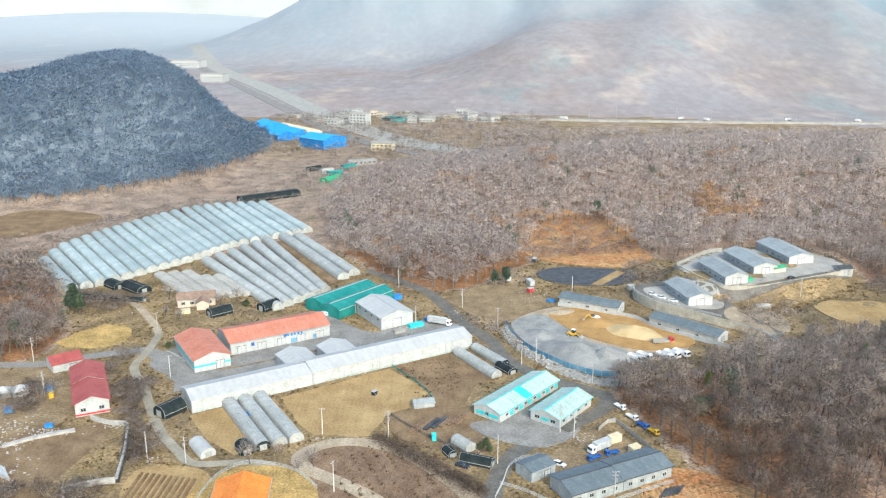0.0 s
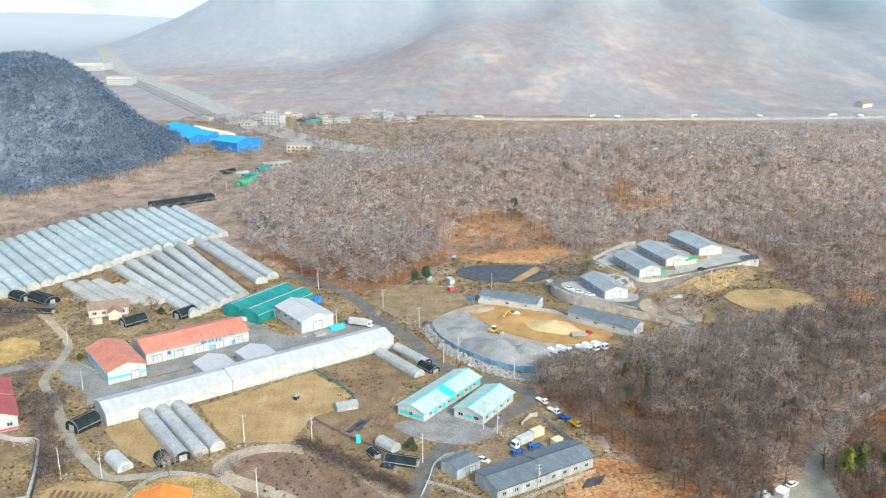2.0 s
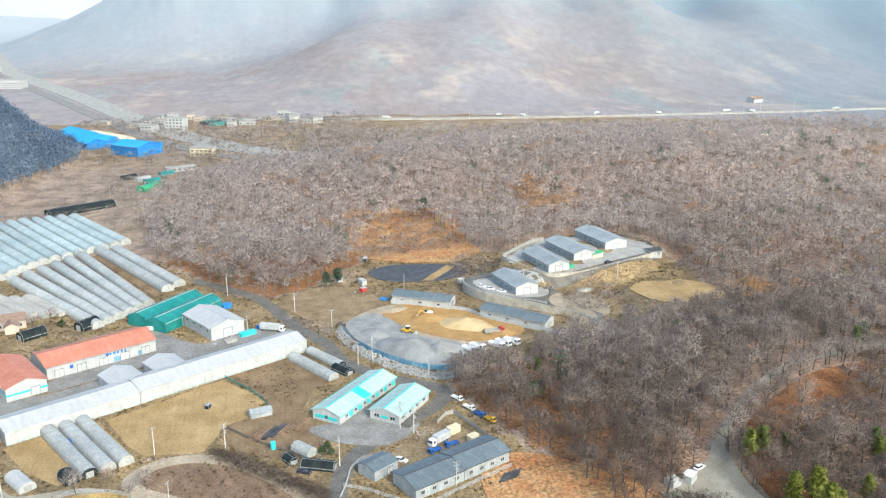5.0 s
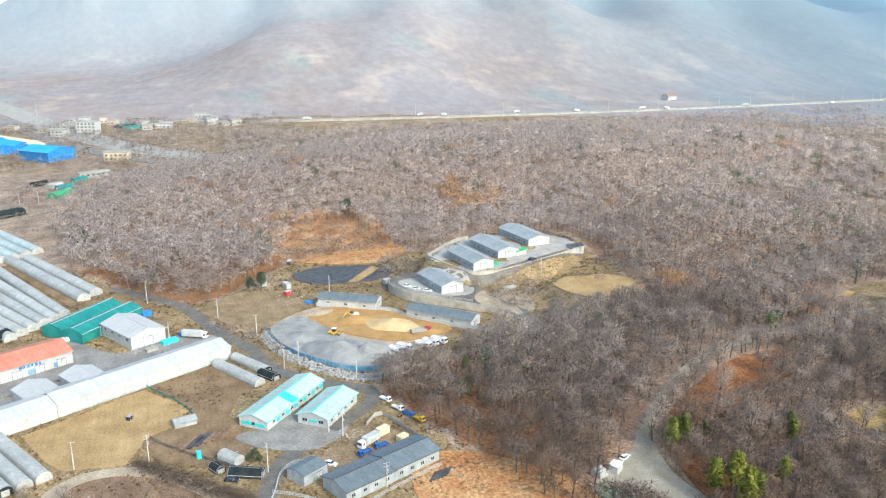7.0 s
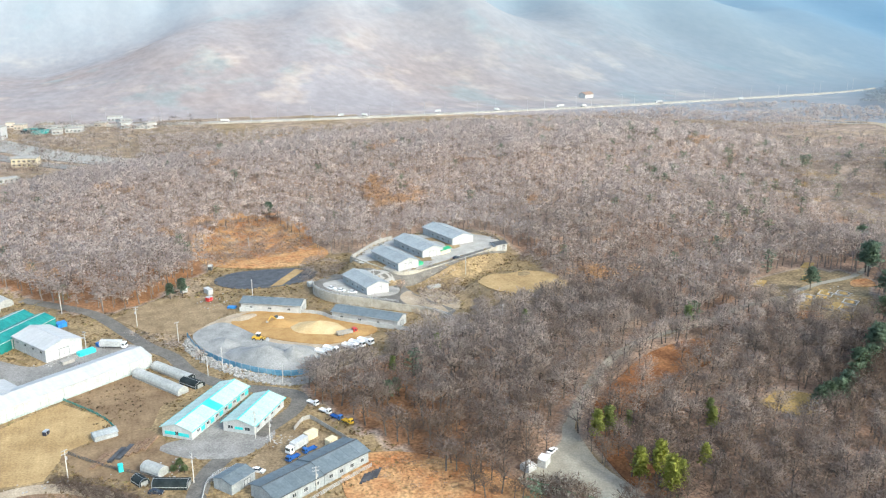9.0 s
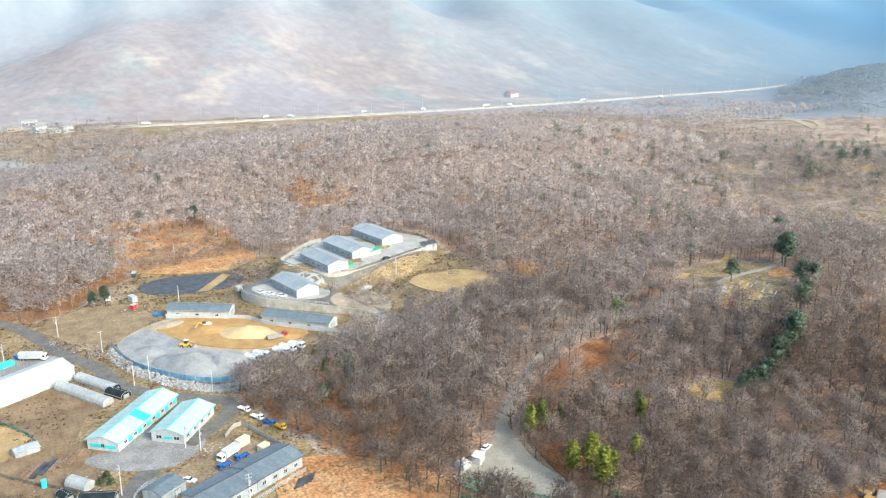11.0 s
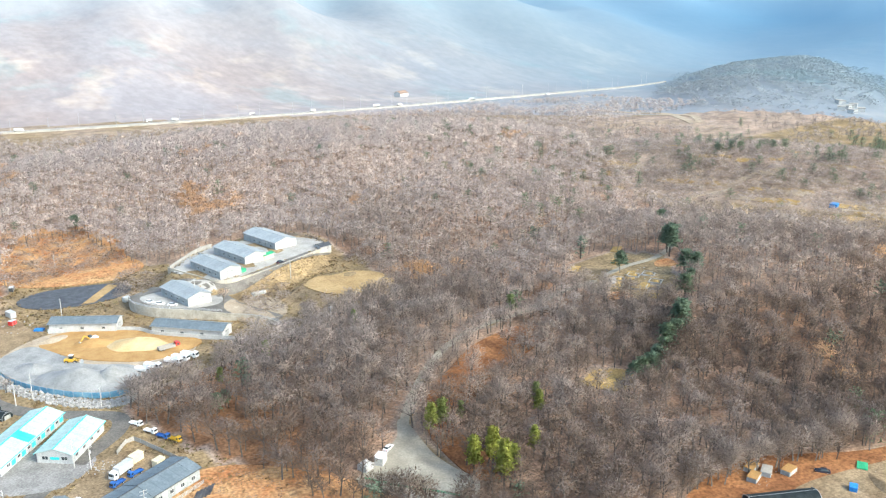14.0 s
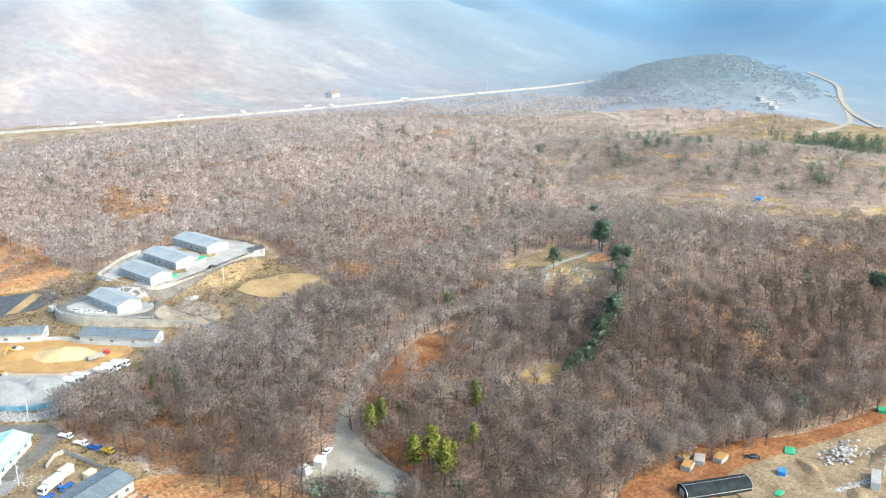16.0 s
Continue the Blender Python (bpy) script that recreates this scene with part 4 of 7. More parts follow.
# mint-roofed sheds
K = gable("shed", 26.7, 286.0, 36, 11.2, 50, 3.5, 1.7, M_WHITE, M_MINT_ROOF, "white shed with a pale mint roof and turquoise panels", "shed", "mint sheds", trim=M_CYAN)
for k in range(6):
    window(K, -14 + 5.6 * k, -5.6, 1.5, 1.4, 0.8, "y-", M_STEEL)
    part("wall_panel", boxed(-12.4 + 5.6 * k, -10.2 + 5.6 * k, -5.66, -5.58, 0.7, 2.3), M_CYAN, K, "turquoise wall panel")
for q in (-2.6, 2.6):
    part("wall_panel", boxed(-18.08, -18.0, q - 2, q + 2, 1.0, 2.2), M_CYAN, K, "turquoise wall panel")
window(K, -18, 0, 1.2, 1.4, 1.2, "x-", M_STEEL)
obj(
    "roof_panel", [(-3, -0.3, 5.36), (1.2, -0.3, 5.36), (1.2, -5.9, 3.60), (-3, -5.9, 3.60), (-3, -0.3, 5.44), (1.2, -0.3, 5.44), (1.2, -5.9, 3.72), (-3, -5.9, 3.72)],
    [(0, 1, 2, 3), (4, 7, 6, 5), (0, 4, 5, 1), (1, 5, 6, 2), (2, 6, 7, 3), (3, 7, 4, 0)], M_CYAN, K, "bright blue roof panel")
L = gable("shed", 41.3, 276.8, 22, 11.4, 52, 3.5, 1.7, M_WHITE, M_MINT_ROOF, "white shed with a pale mint roof and turquoise trim", "shed", "mint sheds", trim=M_CYAN)
for k in range(4):
    window(L, -8 + 5 * k, -5.7, 1.5, 1.4, 0.8, "y-", M_STEEL)
for q in (-3.2, 3.0):
    window(L, -11, q, 1.4, 1.8, 1.1, "x-", M_STEEL)
part("wall_panel", boxed(-11.08, -11.0, -1.6, 1.4, 1.4, 2.3), M_CYAN, L, "turquoise wall panel")
# grey sheds in front
M2 = gable("grey_shed", 58.4, 235.2, 17.8, 11.6, 26, 4.2, 1.5, M_GREY_WALL, M_SLATE, "grey sheet-metal shed with small windows", "shed", "grey sheds", trim=M_DARK_GREY)
M1 = gable("grey_shed", 42.2, 227.2, 17.8, 11.6, 26, 4.0, 1.5, M_GREY_WALL, M_SLATE, "grey sheet-metal shed beside a white fence", "shed", "grey sheds", trim=M_DARK_GREY)
for sh in (M1, M2):
    for k in range(4):
        window(sh, -6.4 + 4.2 * k, -5.8, 1.4, 1.3, 1.1, "y-")
N = gable("small_shed", 28.2, 236.5, 9.5, 7.5, 35, 3.4, 1.0, M_GREY_WALL, M_SLATE, "small grey shed inside a white fence", "shed", over=0.2)
door(N, 1.5, -3.75, 2.2, 2.4, "y-", M_WHITE)
# long sheds of the gravel depot
for cx, cy, ln, hd in ((69.2, 382.8, 28.5, -31), (105.6, 351.5, 32.5, -44.5)):
    O = gable("long_shed", cx, cy, ln, 9.0, hd, 4.2, 1.5, M_WHITE, M_SLATE, "long white shed with a blue-grey roof", "shed", "depot sheds", gable_wall=M_WHITE)
    for k in range(int(ln / 5)):
        part("wall_seam", boxed(-ln / 2 + 2.5 + 5 * k, -ln / 2 + 2.6 + 5 * k, -4.56, -4.49, 0, 4.1), M_STEEL, O)
    door(O, ln / 2, 0, 2.6, 2.8, "x+", M_WHITE)
    for k in range(3):
        window(O, -ln / 2 + 5 + 9 * k, -4.5, 1.6, 1.4, 0.9, "y-", M_STEEL)
# upper sheds
for cx, cy, ln, wd in ((136.8, 407.0, 27, 12), (156.0, 424.0, 29, 13), (180.0, 441.0, 30, 14), (115.0, 387.0, 24, 12)):
    Q = gable("grey_shed", cx, cy, ln, wd, 102, 4.2, 1.8, M_GREY_WALL, M_GREY_ROOF, "grey shed with a white gable end", "shed", "hillside sheds", gable_wall=M_WHITE, z=ground(cx, cy))
    door(Q, -ln / 2, 0, 4.0, 3.2, "x-", M_WHITE, "sliding_door")
    part("sign_panel", boxed(-ln / 2 + 7, -ln / 2 + 12, wd / 2, wd / 2 + 0.08, 2.4, 3.1), M_WHITE, Q, "white strip window")
    for k in range(4):
        window(Q, -ln / 2 + 4 + 5.2 * k, wd / 2, 1.3, 1.2, 1.0, "y+", M_STEEL)
hut = gable("hut", 200.5, 417.0, 7, 5.5, 10, 3.0, 1.0, M_WHITE, M_DARK_GREY, "small white hut with a dark roof", "hut")
door(hut, 1.5, -2.75, 1.0, 2.1, "y-", M_STEEL)
cab = gable("cabin", 166.5, 413.5, 7, 3.4, 25, 2.6, 0.5, M_CREAM, M_GREEN, "small cream cabin with a green roof", "cabin")
# the country house
house = gable("house", -116.5, 389.5, 17, 9.5, 14, 3.8, 2.0, M_BEIGE, M_TAN_ROOF, "beige country house with a brown roof", "house")
for k in range(4):
    window(house, -6 + 4 * k, -4.75, 1.3, 1.6, 1.2, "y-")
porch = gable("porch", -112.0, 383.2, 6.5, 5.5, 104, 3.4, 1.4, M_BEIGE, M_TAN_ROOF, "front wing of the country house", "house")

# greenhouses: the long range under the mountain
NEAR_ENDS = [(-183, 407), (-173, 413), (-156, 433), (-146, 445), (-137, 457), (-128, 474), (-120, 487), (-105, 498), (-83, 517)]
FAR_ENDS = [(-217, 454), (-219, 479), (-208, 509), (-200, 524), (-192, 540), (-182, 556), (-171, 572), (-155, 582), (-125, 588)]
run = np.concatenate([[0], np.cumsum([math.dist(a, c) for a, c in zip(NEAR_ENDS, NEAR_ENDS[1:])])])
for k in range(22):
    s = run[-1] * k / 21
    (ax, ay), (fx, fy) = ([float(np.interp(s, run, [q[i] for q in ends])) for i in (0, 1)] for ends in (NEAR_ENDS, FAR_ENDS))
    # end walls use the greyer film, their shade put into the colour
    tunnel("greenhouse", ax, ay, fx, fy, 6.3, 3.9, M_FILM, "long milky film greenhouse in a row", "greenhouse range", ends=M_FILM_GREY)
# middle group
for k in range(6):
    ex, ey = -76 + 3.7 * k, 380 + 4.9 * k
    tunnel("greenhouse", ex, ey, -129 + 4.9 * k, 455 + 8.4 * k, 5.4, 3.6, M_FILM_GREY, "long weathered film greenhouse", "middle greenhouses")
for k in range(2):
    ex, ey = -51 + 5.0 * k, 425 + 7 * k
    tunnel("greenhouse", ex, ey, ex - 0.49 * (92 - 10 * k), ey + 0.872 * (92 - 10 * k), 6.4, 3.8, M_FILM_GREY, "grey film greenhouse at the wood's edge", "edge greenhouses")
patch("field_between", [(-56, 416), (-52, 424), (-92, 500), (-98, 496)], M_EARTH, 0.06, "weedy strip between greenhouses", "field", per=1)
# low dusty tunnels
for k in range(5):
    ex, ey = -120 + 6.6 * k, 397 + 1.5 * k - (0 if k < 3 else 3)
    ln = 44 if k < 3 else 36
    tunnel("low_greenhouse", ex, ey, ex - 0.62 * ln, ey + 0.785 * ln, 6.2, 2.3, M_FILM_TAN, "low dusty film tunnel", "low tunnels")
# three tunnels by the hall, small tunnels by the road
for k in range(3):
    ex, ey = -57.5 + 4.9 * k, 250.5 + 2.7 * k
    tunnel("greenhouse", ex, ey, ex - 0.503 * 37, ey + 0.864 * 37, 4.9, 3.2, M_FILM_GREY, "narrow grey film greenhouse beside the hall", "hall greenhouses", ends=M_BLACKNET if k < 1 else None)
tunnel("greenhouse", 20.5, 305.5, 6.0, 329.0, 4.6, 3.0, M_FILM_GREY, "small film tunnel beside the lane", "lane tunnels")
tunnel("greenhouse", 24.5, 316.0, 13.0, 334.0, 4.2, 2.8, M_FILM_GREY, "small film tunnel beside the lane", "lane tunnels", ends=M_BLACKNET)
tunnel("garden_tunnel", 9.0, 249.5, 4.2, 255.5, 4.4, 3.0, M_FILM_GREY, "small curved garden greenhouse", "garden tunnels")
tunnel("garden_tunnel", 3.2, 246.0, 1.0, 250.0, 3.4, 2.2, M_BLACKNET, "small dark garden tunnel", "garden tunnels")
tunnel("shade_house", 15.5, 240.5, 5.8, 244.5, 4.4, 2.6, M_BLACKNET, "long low shade house under black net", "shade houses")
tunnel("shade_house", 27.0, 309.0, 22.0, 316.5, 4.6, 2.4, M_BLACKNET, "black netted shelter beside the lane", "shade houses")
tunnel("shade_house", -146.0, 404.0, -158.0, 414.0, 8.0, 3.6, M_BLACKNET, "black netted shelter before the greenhouses", "shade houses")
tunnel("shade_house", -160.0, 410.0, -168.0, 417.0, 6.5, 3.4, M_BLACKNET, "black netted shelter before the greenhouses", "shade houses")
tunnel("shade_house", -180.0, 398.0, -142.0, 392.0, 4.0, 2.2, M_BLACKNET, "long low row under black net", "shade houses")
tunnel("shade_house", -106.0, 371.0, -98.0, 378.0, 6.0, 4.0, M_BLACKNET, "black net shelter beside the house", "shade houses")
tunnel("shade_house", -84.0, 378.5, -78.0, 386.0, 6.0, 4.0, M_BLACKNET, "black net shelter beside the greenhouses", "shade houses")
tunnel("shade_house", -98.0, 273.0, -92.5, 280.5, 6.5, 4.2, M_BLACKNET, "dark green net shelter beside the hall", "shade houses")
tunnel("garden_tunnel", -74.0, 246.0, -80.0, 254.0, 5.0, 3.0, M_WHITEFILM, "worn white film tunnel in the field", "garden tunnels")
tunnel("garden_tunnel", -62.0, 247.5, -65.0, 252.5, 4.6, 3.2, M_BLACKNET, "dark shelter beside the narrow greenhouses", "garden tunnels")
tunnel("shade_house", -143.0, 598.0, -106.0, 622.0, 12.0, 4.5, M_BLACKNET, "large black shade house under the mountain", "shade houses")
tunnel("shade_house", 193.0, 132.5, 212.5, 124.0, 6.4, 3.6, M_BLACKNET, "black netted long shelter at the wood's edge", "shade houses")
tunnel("shade_house", -92.0, 660.0, -82.0, 676.0, 8.0, 4.0, M_GREEN, "green sheeted shelter in the valley", "shade houses")
tunnel("shade_house", -62.0, 525.0, -68.0, 540.0, 6.0, 4.0, M_BLACKNET, "black net shelter at the wood's edge", "shade houses")

# far valley: blue-roofed works and pale blocks
for cx, cy, ln, wd, hd, ev in ((-176, 890, 62, 20, -50, 6), (-166, 908, 76, 20, -50, 7), (-116, 838, 34, 30, -40, 9), (-180, 935, 60, 18, -56, 7)):
    gable("factory_hall", cx, cy, ln, wd, hd, ev, 3, M_BLUE_TARP, M_BLUE_ROOF, "factory hall with a bright blue roof", "factory", "blue works", over=0.8)
gable("factory_hall", -148, 900, 66, 12, -50, 8, 2.5, M_BEIGE, M_CREAM, "factory hall with a tan roof", "factory", "blue works")


def block(x, y, ln, wd, ht, hd, label, floors, wall=None):
    t = thing("block", x, y, hd, None, label, "building", "far blocks")
    part("wall", boxed(-ln / 2, ln / 2, -wd / 2, wd / 2, -0.5, ht), wall or M_WHITE, t)
    part("roof", boxed(-ln / 2 - 0.4, ln / 2 + 0.4, -wd / 2 - 0.4, wd / 2 + 0.4, ht, ht + 0.7), M_CONCRETE, t)
    for f in range(floors):
        for k in range(max(2, int(ln / 4))):
            window(t, -ln / 2 + 2.2 + 4 * k, -wd / 2, 1.2 + 3.2 * f, 2.0, 1.4, "y-", M_STEEL)
    return t


block(-93, 982, 20, 14, 13, -20, "white four-storey block in the far valley", 4)
block(-122, 975, 18, 12, 7, -20, "pale low block in the far valley", 2)
block(-56, 816, 20, 14, 7, -12, "cream workshop beside the expressway", 2, M_CREAM)
block(-520, 1795, 75, 40, 14, -10, "large pale hall far up the valley", 3)
block(-385, 1495, 40, 26, 13, -10, "white building beside the far expressway", 3)
block(-70, 742, 24, 8, 3, 20, "long white store beside the valley lane", 1)
for k in range(26):
    rx, ry = random.uniform(-190, 60), random.uniform(1000, 1090)
    if abs(rx + 160) < 30 and ry > 1050:
        continue
    block(rx, ry, random.uniform(8, 18), random.uniform(7, 11), random.uniform(3, 6), random.uniform(-40, 40), "small pale house in the far valley", 1, random.choice((M_WHITE, M_BEIGE, M_WHITE)))
for k in range(12):
    rx, ry = random.uniform(-75, -30), random.uniform(1000, 1030)
    tunnel("shade_house", rx, ry, rx + 14, ry + 4, 8, 3.5, M_GREEN_ROOF if k % 2 else M_BLACKNET, "dark netted shelter in the far valley", "far shelters")
for rx, ry in ((-100, 700), (-112, 712), (-84, 718), (-92, 690), (-76, 676)):
    tunnel("shade_house", rx, ry, rx + 9, ry + 8, 6, 3.5, random.choice((M_GREEN_ROOF, M_FILM_GREY, M_BLACKNET)), "small shelter in the valley", "valley shelters")
for k in range(7):
    block(960 + random.uniform(-30, 30), 590 + random.uniform(-25, 25), random.uniform(8, 13), 8, 4, random.uniform(0, 60), "small white house in the side valley", 1)
gable("roadside_house", 655, 1085, 18, 12, 20, 5, 3, M_WHITE, M_TAN_ROOF, "far house above the motorway", "house")


# ---- woods ----
def bar(a, b, r0, r1, out):
    """A three-sided tapered limb."""
    d = (b - a).normalized()
    u = d.orthogonal().normalized()
    v = d.cross(u)
    k = [u * math.cos(i * math.tau / 3) + v * math.sin(i * math.tau / 3) for i in range(3)]
    for i in range(3):
        j = (i + 1) % 3
        out.append((a + k[i] * r0, a + k[j] * r0, b + k[j] * r1))
        out.append((a + k[i] * r0, b + k[j] * r1, b + k[i] * r1))


def tree_shape(rng, limbs, twigs, twig_long, twig_wide, slim=1.0, low=0.3, branch=2):
    """A bare tree one unit high: trunk, limbs that fork into a rounded crown, and a spray of fine twigs round their ends.
    Returns the triangles of wood and twigs, and the way that each twig's part of the crown faces."""
    wood, fine, way = [], [], []
    lean = Vector((rng.uniform(-0.04, 0.04), rng.uniform(-0.04, 0.04), 0))
    fork = Vector((0, 0, rng.uniform(low - 0.05, low + 0.08))) + lean
    middle = Vector((0, 0, 0.60)) + lean * 2
    half = Vector((0.30 * slim, 0.30 * slim, 0.36))
    bar(Vector((0, 0, -0.04)), fork, 0.022, 0.016, wood)
    bar(fork, middle + Vector((0, 0, 0.24)), 0.016, 0.004, wood)
    tips = []
    for i in range(max(limbs, 5)):
        a = i * 2.4 + rng.uniform(-0.5, 0.5)
        up = -0.22 + 1.18 * ((i + 0.5) / max(limbs, 5)) + rng.uniform(-0.12, 0.12)
        up = min(0.97, up)
        r = math.sqrt(max(0.05, 1 - up * up))
        d = Vector((math.cos(a) * r, math.sin(a) * r, up)) * rng.uniform(0.72, 1.0)
        e = middle + Vector((d.x * half.x, d.y * half.y, d.z * half.z))
        s = fork.lerp(middle, rng.uniform(0.0, 0.8))
        knee = s.lerp(e, 0.5) + Vector((0, 0, -0.02))
        if i < limbs:
            bar(s, knee, 0.010, 0.006, wood)
            bar(knee, e, 0.006, 0.002, wood)
            for k in range(branch):
                q = knee.lerp(e, rng.uniform(0.0, 0.6))
                bar(q, q + (e - s) * 0.3 + Vector((rng.gauss(0, 0.06), rng.gauss(0, 0.06), rng.uniform(0, 0.08))), 0.004, 0.0015, wood)
        tips.append((e, d))
    for i in range(twigs):
        e, d = tips[i % len(tips)]
        q = e.lerp(middle, rng.uniform(-0.1, 0.55)) + Vector((rng.gauss(0, 0.075) * slim, rng.gauss(0, 0.075) * slim, rng.gauss(0, 0.05)))
        out = Vector(((q.x - middle.x) / half.x, (q.y - middle.y) / half.y, (q.z - middle.z) / half.z))
        t = out.normalized() * 0.55 + Vector((rng.gauss(0, 0.55), rng.gauss(0, 0.55), 0.25 + rng.gauss(0, 0.4)))
        t = t.normalized() * twig_long * rng.uniform(0.6, 1.25)
        side = t.cross(out + Vector((rng.gauss(0, 0.35), rng.gauss(0, 0.35), rng.gauss(0, 0.35)))).normalized() * twig_wide
        a, b = (q - side * 0.5, q + side * 0.5) if side.cross(t).dot(out) > 0 else (q + side * 0.5, q - side * 0.5)
        fine.append((a, b, q + t))
        way += [(out.normalized() * 0.75 + Vector((0, 0, 0.45))).normalized()] * 3
    return wood, fine, way


def pine_shape(rng, clumps, needles, low=0.38):
    """A pine one unit high: bent bare trunk, tufts of needles on spreading limbs."""
    wood, fine, way = [], [], []
    bar(Vector((0, 0, -0.04)), Vector((rng.uniform(-0.03, 0.03), 0.02, 0.5)), 0.02, 0.013, wood)
    bar(Vector((0.0, 0.02, 0.48)), Vector((0, 0, 0.94)), 0.013, 0.003, wood)
    for i in range(clumps):
        h = low + (0.98 - low) * (i + rng.random()) / clumps
        a, out = i * 2.4 + rng.uniform(-0.5, 0.5), rng.uniform(0.05, 0.24) * (1.2 - h * 0.85)
        c = Vector((math.cos(a) * out, math.sin(a) * out, h))
        if i % 3 == 0:
            bar(Vector((0, 0.01, h - 0.05)), c, 0.006, 0.002, wood)
        for k in range(needles):
            p = c + Vector((rng.gauss(0, 0.034), rng.gauss(0, 0.034), rng.gauss(0, 0.018)))
            d = Vector((rng.gauss(0, 1), rng.gauss(0, 1), rng.uniform(-0.2, 1.2))).normalized() * 0.045
            s = d.cross(Vector((rng.gauss(0, 1), rng.gauss(0, 1), rng.gauss(0, 1)))).normalized() * 0.018
            fine.append((p - s, p + s, p + d))
            n = (p - c) * 9 + Vector((c.x, c.y, 0)) * 2.5 + Vector((0, 0, 0.55))
            way += [n.normalized()] * 3
    return wood, fine, way


def as_array(tris):
    return np.array([[tuple(p) for p in t] for t in tris], np.float32).reshape(-1, 3)


def tree_arrays(shape):
    return as_array(shape[0]), as_array(shape[1]), np.array([tuple(w) for w in shape[2]], np.float32)


def stuff(name, pieces, mat, label, category, parent=None):
    """One mesh of many triangles; pieces: (points, tint) or (points, tint, facings), three points a triangle."""
    pts = np.concatenate([p[0] for p in pieces])
    tint = np.concatenate([np.full(len(p[0]), p[1], np.float32) for p in pieces])
    me = bpy.data.meshes.new(name)
    n = len(pts)
    me.vertices.add(n), me.loops.add(n), me.polygons.add(n // 3)
    me.vertices.foreach_set("co", pts.astype(np.float32).ravel())
    me.loops.foreach_set("vertex_index", np.arange(n, dtype=np.int32))
    me.polygons.foreach_set("loop_start", np.arange(0, n, 3, dtype=np.int32))
    me.attributes.new("tint", "FLOAT", "POINT").data.foreach_set("value", tint)
    if len(pieces[0]) > 2:
        facing = np.concatenate([p[2] for p in pieces]).astype(np.float32)
        me.attributes.new("custom_normal", "FLOAT_VECTOR", "POINT").data.foreach_set("vector", facing.ravel())
    me.materials.append(mat)
    me.update()
    ob = new(name, me)
    if parent is not None:
        ob.parent = parent
        return ob
    return tagged(ob, label, category, kind="stuff")


tree_rng = random.Random(7)
FINE = [tree_arrays(tree_shape(tree_rng, 8, 400, 0.095, 0.015, branch=1)) for _ in range(9)]
MIDDLE = [tree_arrays(tree_shape(tree_rng, 0, 120, 0.10, 0.036, 1.05, 0.26, 0)) for _ in range(9)]
COARSE = [tree_arrays(tree_shape(tree_rng, 0, 80, 0.11, 0.05)) for _ in range(6)]
SHRUB = [tree_arrays(tree_shape(tree_rng, 0, 22, 0.28, 0.06, 2.0, 0.1, 0)) for _ in range(5)]
BRUSH = [tree_arrays(tree_shape(tree_rng, 4, 60, 0.24, 0.045, 2.0, 0.1, 0)) for _ in range(5)]
FAR_PINES = [tree_arrays(pine_shape(tree_rng, 30, 9, 0.16)) for _ in range(4)]


def placed(pts, x, y, z, size, wide, turn):
    c, s = math.cos(turn), math.sin(turn)
    q = np.empty_like(pts)
    q[:, 0] = x + (pts[:, 0] * c - pts[:, 1] * s) * size * wide
    q[:, 1] = y + (pts[:, 0] * s + pts[:, 1] * c) * size * wide
    q[:, 2] = z + pts[:, 2] * size
    return q


def turned(ways, turn):
    c, s = math.cos(turn), math.sin(turn)
    return np.stack([ways[:, 0] * c - ways[:, 1] * s, ways[:, 0] * s + ways[:, 1] * c, ways[:, 2]], 1)


class Grove:
    """Collects the trees of one stretch of wood."""

    def __init__(self):
        self.wood, self.fine = [], []

    def add(self, shape, x, y, size, tint, wide=1.0):
        turn, z = tree_rng.uniform(0, 6.28), ground(x, y)
        if size > 6:
            self.wood.append((placed(shape[0], x, y, z, size, wide, turn), tint))
        self.fine.append((placed(shape[1], x, y, z, size, wide, turn), tint, turned(shape[2], turn)))

    def finish(self, name, label, fine_mat, category="woods", wood_mat=None):
        stuff(name, self.fine, fine_mat, label, category)
        stuff(name + "_trunks", self.wood, wood_mat or M_BARK, "trunks and limbs of the " + label, category)


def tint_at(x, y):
    """Tone of a bare crown: grey-brown by the lane, paler and pinker up the hill as painted haze, rusty where leaves
    still hang.
    """
    hill_haze = step(330, 560, y) if x > -100 else 0.0
    # tint holds shade for the nearest crowns and haze for the hill
    v = 0.08 + 0.22 * step(170, 330, y) + 0.38 * hill_haze + (0.2 - 0.1 * hill_haze) * noise.noise((x * 0.014, y * 0.014, 9.0)) + tree_rng.uniform(-0.13, 0.13)
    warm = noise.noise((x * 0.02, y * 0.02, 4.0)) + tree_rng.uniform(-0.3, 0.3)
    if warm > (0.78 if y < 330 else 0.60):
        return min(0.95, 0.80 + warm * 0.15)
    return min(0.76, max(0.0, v))


